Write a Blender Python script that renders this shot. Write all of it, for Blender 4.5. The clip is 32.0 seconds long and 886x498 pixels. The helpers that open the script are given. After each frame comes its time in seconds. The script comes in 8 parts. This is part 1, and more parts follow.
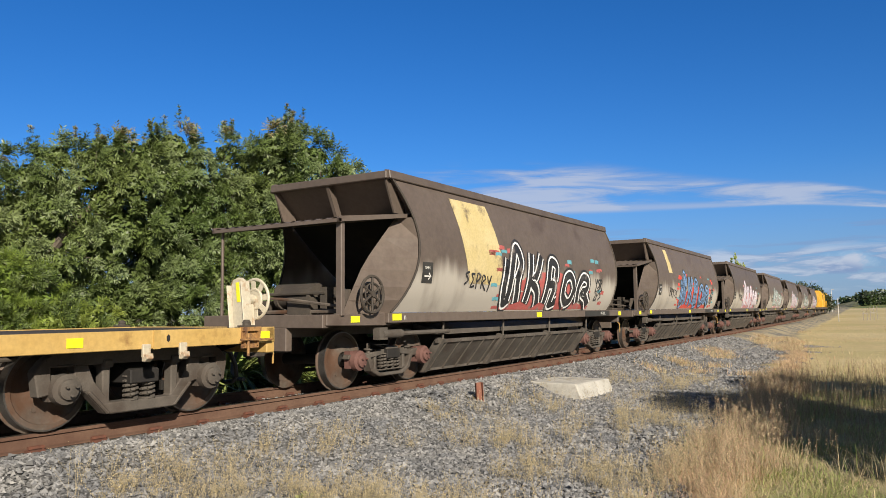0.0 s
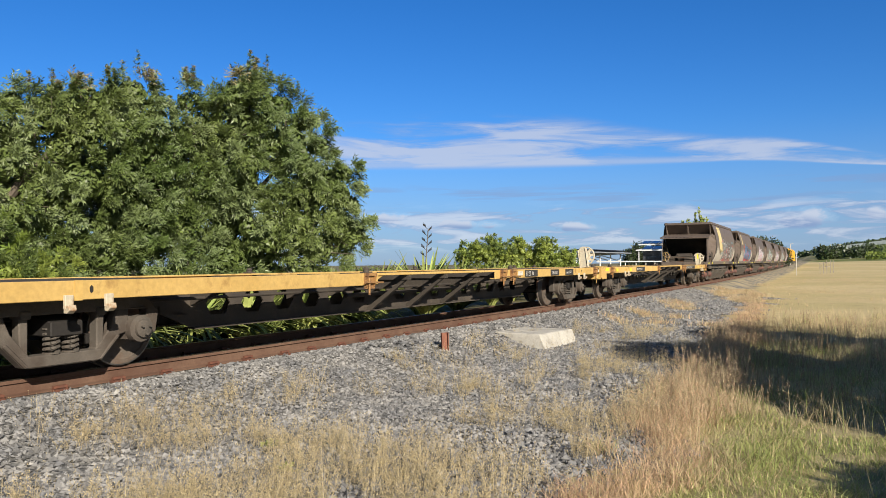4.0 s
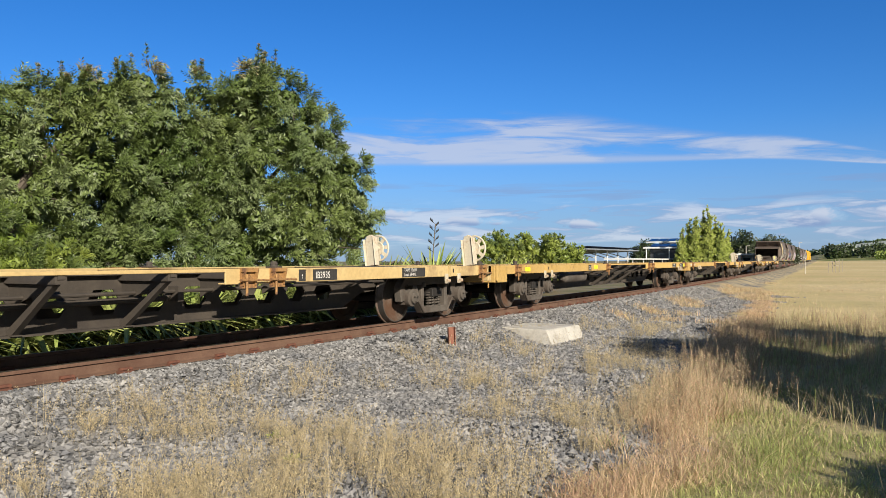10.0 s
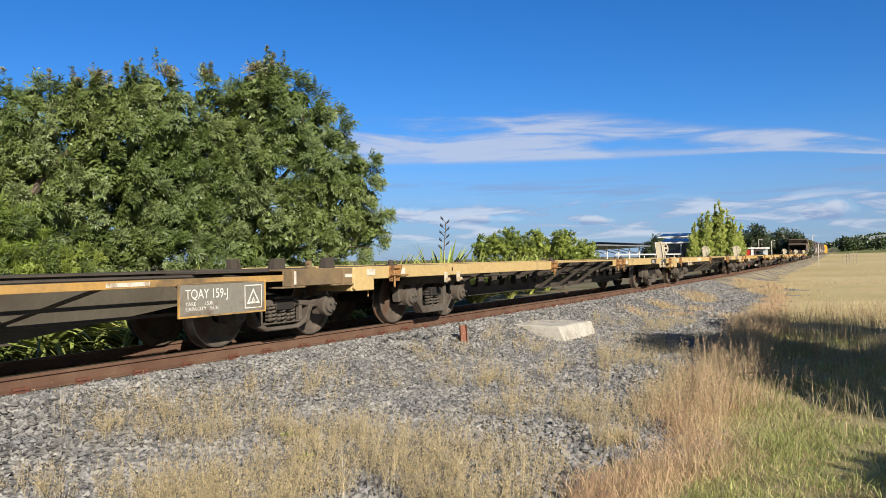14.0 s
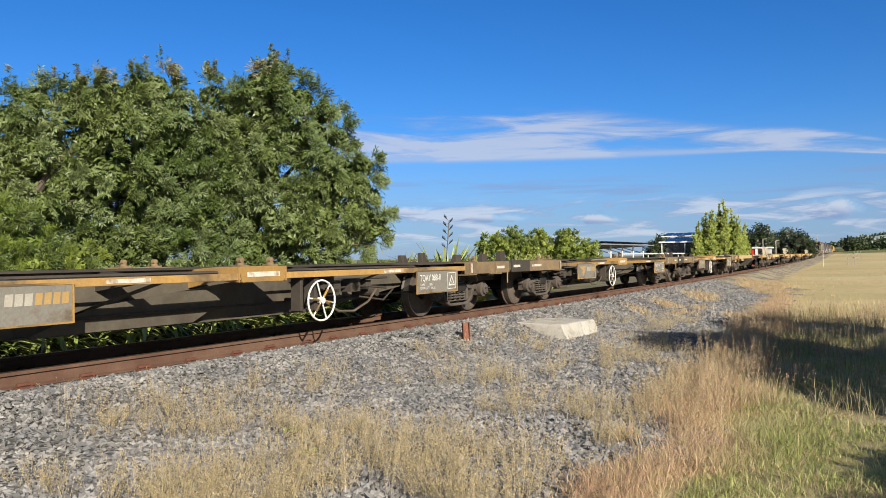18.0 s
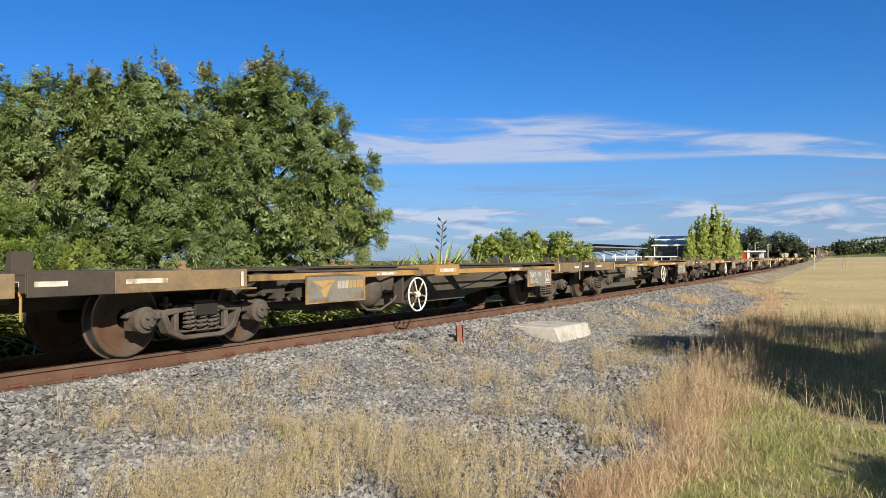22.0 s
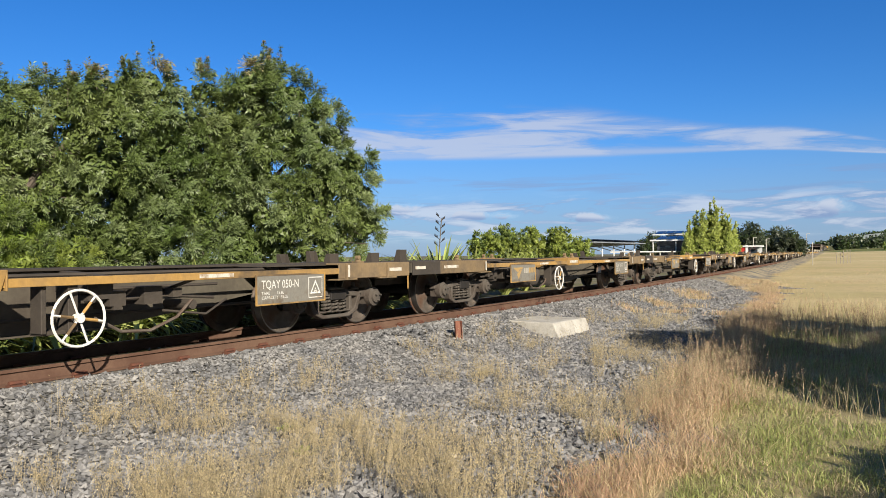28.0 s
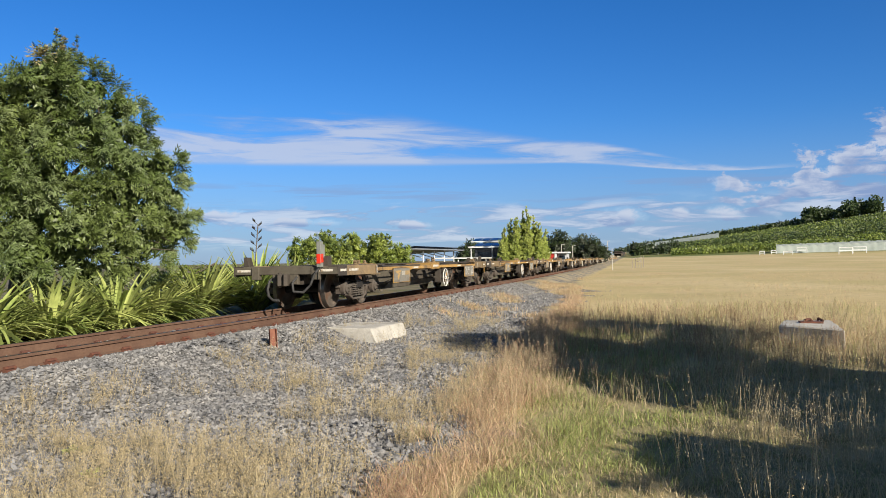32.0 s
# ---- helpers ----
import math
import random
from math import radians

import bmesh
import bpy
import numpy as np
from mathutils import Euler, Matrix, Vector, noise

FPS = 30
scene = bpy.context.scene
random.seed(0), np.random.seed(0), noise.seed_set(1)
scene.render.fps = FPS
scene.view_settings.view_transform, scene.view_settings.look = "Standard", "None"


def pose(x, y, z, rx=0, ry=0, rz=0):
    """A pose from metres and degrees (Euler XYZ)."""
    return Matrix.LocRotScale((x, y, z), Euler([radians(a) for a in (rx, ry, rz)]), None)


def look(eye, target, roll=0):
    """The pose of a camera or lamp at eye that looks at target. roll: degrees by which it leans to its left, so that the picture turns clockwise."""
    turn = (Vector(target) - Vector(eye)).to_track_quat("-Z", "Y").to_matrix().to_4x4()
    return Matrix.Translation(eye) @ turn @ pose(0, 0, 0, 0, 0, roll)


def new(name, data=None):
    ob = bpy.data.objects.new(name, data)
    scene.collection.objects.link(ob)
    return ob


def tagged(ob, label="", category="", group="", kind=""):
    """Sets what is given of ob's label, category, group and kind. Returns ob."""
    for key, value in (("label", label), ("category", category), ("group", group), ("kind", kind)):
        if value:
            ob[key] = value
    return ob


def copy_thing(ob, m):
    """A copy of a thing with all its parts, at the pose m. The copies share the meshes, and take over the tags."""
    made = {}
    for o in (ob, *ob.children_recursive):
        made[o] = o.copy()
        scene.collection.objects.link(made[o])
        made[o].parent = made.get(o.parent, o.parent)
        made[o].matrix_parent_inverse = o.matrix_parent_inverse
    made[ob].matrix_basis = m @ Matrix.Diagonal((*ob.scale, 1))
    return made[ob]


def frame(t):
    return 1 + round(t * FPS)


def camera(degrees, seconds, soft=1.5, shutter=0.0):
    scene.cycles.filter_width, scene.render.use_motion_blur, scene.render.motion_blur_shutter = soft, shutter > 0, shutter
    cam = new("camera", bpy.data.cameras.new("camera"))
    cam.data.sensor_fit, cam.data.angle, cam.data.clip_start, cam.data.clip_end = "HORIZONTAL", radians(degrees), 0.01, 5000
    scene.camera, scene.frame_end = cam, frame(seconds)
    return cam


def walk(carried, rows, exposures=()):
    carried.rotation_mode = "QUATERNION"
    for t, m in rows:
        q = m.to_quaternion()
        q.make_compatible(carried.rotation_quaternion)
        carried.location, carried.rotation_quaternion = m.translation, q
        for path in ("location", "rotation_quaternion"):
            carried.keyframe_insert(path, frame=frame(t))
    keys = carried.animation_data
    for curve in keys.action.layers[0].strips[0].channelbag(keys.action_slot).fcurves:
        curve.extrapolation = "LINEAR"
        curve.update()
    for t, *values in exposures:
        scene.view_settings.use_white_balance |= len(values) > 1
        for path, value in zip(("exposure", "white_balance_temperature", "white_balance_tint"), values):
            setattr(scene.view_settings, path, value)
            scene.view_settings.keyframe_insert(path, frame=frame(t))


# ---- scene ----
# camera: hand-held at eye height beside the line; heights are metres above the rail top
cam = camera(61.87, 32.0, soft=0.6)
PATH = [
    (0.0, pose(-0.020, -0.017, 1.117, 94.872, 0.666, 32.783)),
    (0.5, pose(-0.011, -0.009, 1.114, 94.178, 0.825, 32.519)),
    (1.0, pose(0.010, -0.002, 1.095, 93.005, 0.748, 32.239)),
    (1.5, pose(0.004, -0.008, 1.086, 92.378, 0.597, 31.764)),
    (2.0, pose(0.014, -0.006, 1.093, 91.930, 0.669, 31.347)),
    (2.5, pose(0.008, -0.009, 1.086, 91.642, 0.480, 30.869)),
    (3.0, pose(0.006, -0.003, 1.096, 91.501, 0.483, 30.555)),
    (3.5, pose(0.002, 0.003, 1.091, 91.277, 0.537, 30.328)),
    (5.5, pose(-0.001, 0.002, 1.075, 91.139, 0.462, 30.299)),
    (6.0, pose(-0.004, 0.008, 1.056, 91.226, 0.491, 30.372)),
    (6.5, pose(-0.008, 0.014, 1.052, 91.256, 0.472, 30.582)),
    (7.0, pose(-0.010, 0.010, 1.057, 91.186, 0.110, 30.685)),
    (7.5, pose(-0.005, 0.015, 1.058, 91.292, 0.259, 30.751)),
    (8.0, pose(-0.008, 0.021, 1.060, 91.274, 0.175, 30.717)),
    (8.5, pose(-0.001, 0.020, 1.057, 91.221, 0.169, 30.730)),
    (9.0, pose(0.005, 0.015, 1.051, 91.095, 0.097, 30.746)),
    (9.5, pose(-0.013, 0.013, 1.048, 91.029, 0.174, 30.715)),
    (10.0, pose(-0.021, 0.028, 1.052, 90.936, 0.111, 30.821)),
    (10.5, pose(-0.012, 0.025, 1.051, 90.961, 0.293, 30.997)),
    (11.0, pose(-0.022, 0.035, 1.055, 90.939, 0.385, 31.242)),
    (11.5, pose(-0.006, 0.020, 1.057, 90.891, 0.539, 31.298)),
    (12.0, pose(-0.001, 0.003, 1.060, 90.917, 0.697, 31.419)),
    (12.5, pose(0.003, -0.005, 1.060, 90.890, 0.538, 31.453)),
    (13.0, pose(-0.000, -0.000, 1.053, 90.904, 0.671, 31.500)),
    (13.5, pose(0.002, 0.016, 1.042, 90.882, 0.852, 31.531)),
    (14.0, pose(-0.012, 0.017, 1.047, 90.817, 0.954, 31.672)),
    (14.5, pose(-0.010, 0.026, 1.026, 90.803, 0.919, 32.022)),
    (16.5, pose(-0.011, 0.026, 1.015, 90.617, 1.100, 32.498)),
    (17.0, pose(-0.015, 0.019, 1.027, 90.656, 0.874, 32.355)),
    (17.5, pose(-0.005, 0.005, 1.028, 90.725, 0.809, 32.198)),
    (18.0, pose(0.007, 0.008, 1.026, 90.742, 0.822, 31.954)),
    (18.5, pose(-0.001, 0.017, 1.023, 90.810, 0.847, 31.750)),
    (19.0, pose(0.001, 0.019, 1.029, 90.857, 0.900, 31.558)),
    (19.5, pose(-0.006, 0.011, 1.032, 90.825, 0.705, 31.487)),
    (20.0, pose(-0.008, 0.016, 1.026, 90.896, 0.824, 31.427)),
    (20.5, pose(-0.003, 0.013, 1.038, 90.873, 0.749, 31.405)),
    (21.0, pose(0.009, -0.001, 1.041, 90.913, 0.794, 31.391)),
    (21.5, pose(0.004, -0.003, 1.049, 90.839, 0.522, 31.411)),
    (22.0, pose(0.004, -0.012, 1.044, 90.861, 0.467, 31.430)),
    (22.5, pose(0.003, -0.008, 1.043, 90.925, 0.483, 31.435)),
    (23.0, pose(0.013, -0.009, 1.035, 90.867, 0.427, 31.421)),
    (23.5, pose(0.010, -0.013, 1.044, 90.728, 0.389, 31.376)),
    (24.0, pose(0.018, -0.014, 1.032, 90.652, 0.554, 31.353)),
    (24.5, pose(0.017, -0.020, 1.039, 90.523, 0.490, 31.285)),
    (25.0, pose(0.015, -0.018, 1.040, 90.516, 0.564, 31.271)),
    (25.5, pose(0.025, -0.024, 1.045, 90.516, 0.593, 31.245)),
    (27.5, pose(0.023, -0.029, 1.042, 90.531, 0.641, 31.298)),
    (28.0, pose(0.015, -0.026, 1.045, 90.527, 0.643, 31.321)),
    (28.5, pose(0.021, -0.029, 1.052, 90.569, 0.832, 31.385)),
    (29.0, pose(0.021, -0.033, 1.042, 90.612, 0.815, 31.511)),
    (29.5, pose(0.026, -0.032, 1.047, 90.607, 0.807, 31.586)),
    (30.0, pose(0.024, -0.019, 1.038, 90.699, 0.889, 31.636)),
    (30.5, pose(0.015, -0.014, 1.035, 90.846, 0.918, 31.618)),
    (31.0, pose(0.012, -0.012, 1.040, 90.840, 0.639, 30.721)),
    (31.5, pose(0.053, 0.018, 1.043, 91.018, 0.613, 22.643)),
    (32.0, pose(0.106, 0.042, 1.020, 90.886, 0.960, 17.705)),
]
EXPOSURE = 0.36
walk(cam, PATH, [(0.0, EXPOSURE - 0.14), (1.2, EXPOSURE - 0.08), (2.5, EXPOSURE), (32.0, EXPOSURE)])

# ---- daylight: low sun from behind and right of the camera ----
SUN_EL = 25.0
SUN_DIR = Vector((0.79 * math.cos(radians(SUN_EL)), -0.61 * math.cos(radians(SUN_EL)), math.sin(radians(SUN_EL)))).normalized()


def make_world():
    w = bpy.data.worlds.new("sky")
    scene.world = w
    w.use_nodes = True
    nt = w.node_tree
    n, l = nt.nodes, nt.links
    n.clear()
    out = n.new("ShaderNodeOutputWorld")
    bg = n.new("ShaderNodeBackground")
    bg.inputs[1].default_value = 0.068
    sky = n.new("ShaderNodeTexSky")
    sky.sky_type = "NISHITA"
    sky.sun_disc = False
    sky.sun_elevation = radians(SUN_EL)
    sky.sun_rotation = math.atan2(SUN_DIR.x, SUN_DIR.y)
    sky.altitude = 0.0
    sky.air_density, sky.dust_density, sky.ozone_density = 1.0, 0.2, 2.5
    tc = n.new("ShaderNodeTexCoord")
    sep = n.new("ShaderNodeSeparateXYZ")
    l.new(tc.outputs["Generated"], sep.inputs[0])

    def m(op, a, b=None, c=None):
        q = n.new("ShaderNodeMath")
        q.operation = op
        for i, v in enumerate((a, b, c)):
            if v is None:
                continue
            if isinstance(v, (int, float)):
                q.inputs[i].default_value = v
            else:
                l.new(v, q.inputs[i])
        return q.outputs[0]

    def ramp(v, a, b):
        r = n.new("ShaderNodeMapRange")
        r.interpolation_type = "SMOOTHSTEP"
        r.clamp = True
        l.new(v, r.inputs[0])
        r.inputs[1].default_value, r.inputs[2].default_value = a, b
        return r.outputs[0]

    z = sep.outputs[2]
    at = m("MULTIPLY", m("ARCTAN2", sep.outputs[0], sep.outputs[1]), 180 / math.pi)

    def cloud_noise(ka, kz, scale, detail, rough, distort=0.0, shear=0.0):
        comb = n.new("ShaderNodeCombineXYZ")
        l.new(m("ADD", m("MULTIPLY", at, ka), m("MULTIPLY", z, shear)), comb.inputs[0])
        l.new(m("MULTIPLY", z, kz), comb.inputs[1])
        q = n.new("ShaderNodeTexNoise")
        q.inputs["Scale"].default_value, q.inputs["Detail"].default_value = scale, detail
        q.inputs["Roughness"].default_value, q.inputs["Distortion"].default_value = rough, distort
        l.new(comb.outputs[0], q.inputs["Vector"])
        return q.outputs[0]

    # long lens of drawn-out high cloud, sinking towards the hill, with a bright lower edge
    fibre = cloud_noise(0.085, 40.0, 1.0, 9.0, 0.60, 0.6, 9.0)
    upper = m("SUBTRACT", m("ADD", 0.186, m("MULTIPLY", ramp(at, -42.0, -30.0), 0.018)), m("ADD", m("MULTIPLY", ramp(at, -26.0, -6.0), 0.046), m("MULTIPLY", ramp(at, -8.0, 5.0), 0.044)))
    lower = m("SUBTRACT", 0.126, m("MULTIPLY", ramp(at, -10.0, 5.0), 0.020))
    v = m("DIVIDE", m("SUBTRACT", z, lower), m("SUBTRACT", upper, lower))
    body = ramp(m("ADD", fibre, m("MULTIPLY", m("SUBTRACT", 1.0, v), 0.16)), 0.40, 0.68)
    lens = m("MULTIPLY", m("MULTIPLY", m("MAXIMUM", body, m("MULTIPLY", ramp(v, 0.30, 0.12), 0.75)), m("MULTIPLY", ramp(v, -0.03, 0.10), ramp(v, 1.04, 0.72))), m("MULTIPLY", ramp(at, -60.0, -36.0), ramp(at, 12.0, 3.0)))
    # thin streaks under it and veiled bars low down
    fine = cloud_noise(0.07, 60.0, 1.0, 8.0, 0.58, 0.4, 6.0)
    thin = m("MULTIPLY", ramp(fine, 0.38, 0.62), m("MULTIPLY", ramp(z, 0.120, 0.092), ramp(z, 0.05, 0.075)))
    bars = cloud_noise(0.16, 62.0, 0.9, 8.0, 0.58, 0.5, 0.0)
    low = m("MULTIPLY", ramp(bars, 0.34, 0.56), m("MULTIPLY", ramp(z, 0.088, 0.066), ramp(z, 0.012, 0.03)))
    # heaped cloud over the hill, its tops climbing to the right, flat grey bases
    curl = cloud_noise(0.42, 34.0, 1.0, 8.0, 0.60, 0.3, 0.0)
    puff_z = m("ADD", m("ADD", m("ADD", 0.078, m("MULTIPLY", ramp(at, 4.0, 16.0), 0.062)), m("MULTIPLY", ramp(at, -1.0, 3.0), 0.016)), m("MULTIPLY", m("SUBTRACT", curl, 0.5), 0.17))
    rise = m("SUBTRACT", puff_z, z)
    gaps = cloud_noise(0.20, 48.0, 1.3, 6.0, 0.55, 0.2, 0.0)
    heap = m("MULTIPLY", m("MULTIPLY", ramp(rise, -0.004, 0.016), ramp(at, -0.5, 4.0)), m("MULTIPLY", ramp(z, 0.030, 0.060), ramp(m("ADD", gaps, m("MULTIPLY", z, 1.4)), 0.48, 0.66)))
    heap_lit = m("MULTIPLY", ramp(rise, 0.060, 0.004), ramp(gaps, 0.36, 0.60))
    # small separate heaps near the horizon
    small, small_lit = None, None
    for a0, z0, wa, hz in ((-4.0, 0.050, 2.0, 0.020), (0.2, 0.054, 0.9, 0.012), (2.9, 0.050, 1.7, 0.014), (-20.5, 0.047, 2.4, 0.009), (-29.0, 0.052, 3.4, 0.010), (-35.0, 0.060, 3.0, 0.012), (24.0, 0.06, 3.0, 0.02), (-55.0, 0.07, 5.0, 0.02)):
        da, dz = m("DIVIDE", m("SUBTRACT", at, a0), wa), m("DIVIDE", m("SUBTRACT", z, z0), hz)
        e = m("SUBTRACT", m("ADD", 1.0, m("MULTIPLY", m("SUBTRACT", curl, 0.5), 3.2)), m("ADD", m("MULTIPLY", da, da), m("MULTIPLY", dz, dz)))
        e = m("MULTIPLY", ramp(e, -0.1, 0.8), ramp(dz, -0.9, -0.3))
        lit_ = m("MULTIPLY", e, ramp(m("ADD", dz, m("MULTIPLY", da, 0.35)), -0.25, 0.45))
        small = e if small is None else m("MAXIMUM", small, e)
        small_lit = lit_ if small_lit is None else m("MAXIMUM", small_lit, lit_)
    veil = m("MULTIPLY", ramp(z, 0.19, -0.01), 0.66)
    white = m("MAXIMUM", m("MAXIMUM", m("MULTIPLY", lens, 0.80), m("MULTIPLY", thin, 0.66)), m("MAXIMUM", m("MAXIMUM", m("MULTIPLY", heap, 0.93), m("MULTIPLY", low, 0.80)), m("MULTIPLY", small, 0.90)))
    cover = m("MINIMUM", m("MAXIMUM", white, veil), 0.95)
    mixc = n.new("ShaderNodeMixRGB")
    # cloud tops white, undersides blue grey
    tone = n.new("ShaderNodeMixRGB")
    l.new(m("MAXIMUM", m("MAXIMUM", m("MULTIPLY", lens, 0.85), m("MULTIPLY", low, ramp(bars, 0.46, 0.64))), m("MAXIMUM", m("MULTIPLY", heap, heap_lit), small_lit)), tone.inputs[0])
    tone.inputs[1].default_value = (2.9, 4.0, 6.7, 1)
    tone.inputs[2].default_value = (6.8, 7.4, 8.9, 1)
    l.new(cover, mixc.inputs[0])
    hue = n.new("ShaderNodeHueSaturation")
    hue.inputs["Saturation"].default_value = 1.12
    tint = n.new("ShaderNodeMixRGB")
    tint.blend_type = "MULTIPLY"
    tint.inputs[0].default_value = 1.0
    # deepest blue away from the sun, paler and warmer round it
    tow = n.new("ShaderNodeVectorMath")
    tow.operation = "DOT_PRODUCT"
    l.new(tc.outputs["Generated"], tow.inputs[0])
    tow.inputs[1].default_value = SUN_DIR
    deep = n.new("ShaderNodeMixRGB")
    l.new(ramp(tow.outputs["Value"], -0.30, 0.35), deep.inputs[0])
    deep.inputs[1].default_value = (0.63, 0.92, 1.42, 1)
    deep.inputs[2].default_value = (0.95, 0.85, 0.75, 1)
    l.new(deep.outputs[0], tint.inputs[2])
    l.new(sky.outputs[0], tint.inputs[1])
    l.new(tint.outputs[0], hue.inputs["Color"])
    l.new(hue.outputs[0], mixc.inputs[1])
    l.new(tone.outputs[0], mixc.inputs[2])
    l.new(mixc.outputs[0], bg.inputs[0])
    l.new(bg.outputs[0], out.inputs[0])


make_world()
sun_data = bpy.data.lights.new("sun", "SUN")
sun_data.energy, sun_data.angle, sun_data.color = 5.8, radians(0.55), (1.0, 0.91, 0.77)
sun = new("sun", sun_data)
sun.matrix_world = look(SUN_DIR * 60, (0, 0, 0))


# ---- materials ----
def material(name, c1, c2, rough=0.8, metal=0.0, scale=3.0, bump=0.0, bump_scale=40.0, spots=None, spot_amount=0.5, spot_scale=1.2,
             island=0.0, obj=0.0, spec=0.5, coord="Object", stretch=(1, 1, 1), gloss_var=0.0):
    """Two tones broken up by noise at two scales, stains of a third colour, fine relief, and variation per piece or per island."""
    ma = bpy.data.materials.new(name)
    ma.use_nodes = True
    nt = ma.node_tree
    n, l = nt.nodes, nt.links
    b = n["Principled BSDF"]
    b.inputs["Roughness"].default_value, b.inputs["Metallic"].default_value = rough, metal
    b.inputs["Specular IOR Level"].default_value = spec
    tc = n.new("ShaderNodeTexCoord")
    mp = n.new("ShaderNodeMapping")
    mp.inputs["Scale"].default_value = stretch
    l.new(tc.outputs[coord], mp.inputs[0])

    def nz(sc, det=6.0, ro=0.6):
        q = n.new("ShaderNodeTexNoise")
        q.inputs["Scale"].default_value, q.inputs["Detail"].default_value, q.inputs["Roughness"].default_value = sc, det, ro
        l.new(mp.outputs[0], q.inputs["Vector"])
        return q.outputs[0]

    def rng(v, a, b_, c=0.0, d=1.0):
        q = n.new("ShaderNodeMapRange")
        l.new(v, q.inputs[0])
        for i, x in zip((1, 2, 3, 4), (a, b_, c, d)):
            q.inputs[i].default_value = x
        return q.outputs[0]

    def mix(f, a, b_, kind="MIX"):
        q = n.new("ShaderNodeMixRGB")
        q.blend_type = kind
        for i, v in enumerate((f, a, b_)):
            if isinstance(v, bpy.types.NodeSocket):
                l.new(v, q.inputs[i])
            elif i == 0:
                q.inputs[0].default_value = v
            else:
                q.inputs[i].default_value = (*v, 1)
        return q.outputs[0]

    col = mix(rng(nz(scale), 0.34, 0.66), c1, c2)
    col = mix(0.35, col, mix(rng(nz(scale * 13, 3.0), 0.3, 0.7), (0.45, 0.45, 0.45), (1.0, 1.0, 1.0)), "MULTIPLY")
    if spots:
        col = mix(rng(nz(spot_scale, 8.0, 0.65), 0.62 - 0.3 * spot_amount, 0.72 - 0.2 * spot_amount), col, spots)
    if island:
        ge = n.new("ShaderNodeNewGeometry")
        col = mix(1.0, col, mix(rng(ge.outputs["Random Per Island"], 0, 1), (1 - island,) * 3, (1 + island,) * 3), "MULTIPLY")
    if obj:
        oi = n.new("ShaderNodeObjectInfo")
        col = mix(1.0, col, mix(rng(oi.outputs["Random"], 0, 1), (1 - obj,) * 3, (1 + obj,) * 3), "MULTIPLY")
    l.new(col, b.inputs["Base Color"])
    if gloss_var:
        l.new(rng(nz(scale * 4), 0.3, 0.7, rough - gloss_var, rough + gloss_var), b.inputs["Roughness"])
    if bump:
        bu = n.new("ShaderNodeBump")
        bu.inputs["Strength"].default_value, bu.inputs["Distance"].default_value = bump, 0.6 / bump_scale
        l.new(nz(bump_scale, 4.0), bu.inputs["Height"])
        l.new(bu.outputs[0], b.inputs["Normal"])
    return ma


def leaf_material(name, c1, c2, scale=0.6, island=0.35, rough=0.45, through_light=0.25):
    ma = material(name, c1, c2, rough=rough, scale=scale, island=island)
    nt = ma.node_tree
    b = nt.nodes["Principled BSDF"]
    tr = nt.nodes.new("ShaderNodeBsdfTranslucent")
    mx = nt.nodes.new("ShaderNodeMixShader")
    mx.inputs[0].default_value = through_light
    nt.links.new(b.inputs["Base Color"].links[0].from_socket, tr.inputs[0])
    nt.links.new(b.outputs[0], mx.inputs[1])
    nt.links.new(tr.outputs[0], mx.inputs[2])
    nt.links.new(mx.outputs[0], nt.nodes["Material Output"].inputs[0])
    return ma


M_YELLOW = material("yellow_paint", (0.56, 0.36, 0.11), (0.64, 0.43, 0.15), 0.6, scale=1.5, bump=0.15, spots=(0.22, 0.11, 0.035), spot_amount=0.22, spot_scale=1.6, obj=0.12)
M_YELLOW_DULL = material("sun_faded_yellow_paint", (0.52, 0.37, 0.16), (0.60, 0.45, 0.21), 0.65, scale=1.1, bump=0.15, spots=(0.30, 0.20, 0.10), spot_amount=0.25, spot_scale=1.1, obj=0.10)
M_LOCK = material("rust_stained_yellow_casting", (0.40, 0.22, 0.075), (0.30, 0.155, 0.06), 0.75, scale=9, bump=0.3, spots=(0.13, 0.065, 0.035), spot_amount=0.5, spot_scale=12)
M_FRAME = material("grimy_dark_steel", (0.050, 0.041, 0.033), (0.080, 0.065, 0.050), 0.8, scale=2.0, bump=0.25, spots=(0.045, 0.036, 0.03), spot_amount=0.4, obj=0.1)
M_TQ_FRAME = material("olive_grey_girder_paint", (0.080, 0.069, 0.051), (0.118, 0.102, 0.075), 0.75, scale=1.2, bump=0.2, spots=(0.06, 0.048, 0.036), spot_amount=0.4, spot_scale=0.9, obj=0.12)
M_BOGIE = material("dusty_cast_steel", (0.078, 0.067, 0.056), (0.125, 0.106, 0.088), 0.85, scale=3.0, bump=0.35, bump_scale=60, spots=(0.06, 0.045, 0.035), spot_amount=0.4)
M_BLACK = material("black_grease_steel", (0.014, 0.012, 0.011), (0.026, 0.022, 0.019), 0.75, scale=4.0, bump=0.2)
M_TREAD = material("polished_wheel_steel", (0.32, 0.30, 0.28), (0.22, 0.20, 0.19), 0.35, metal=0.9, scale=5.0)
M_WHEEL = material("rusty_wheel_steel", (0.09, 0.072, 0.058), (0.15, 0.122, 0.098), 0.75, scale=4.0, bump=0.2, spots=(0.09, 0.045, 0.025), spot_amount=0.5)
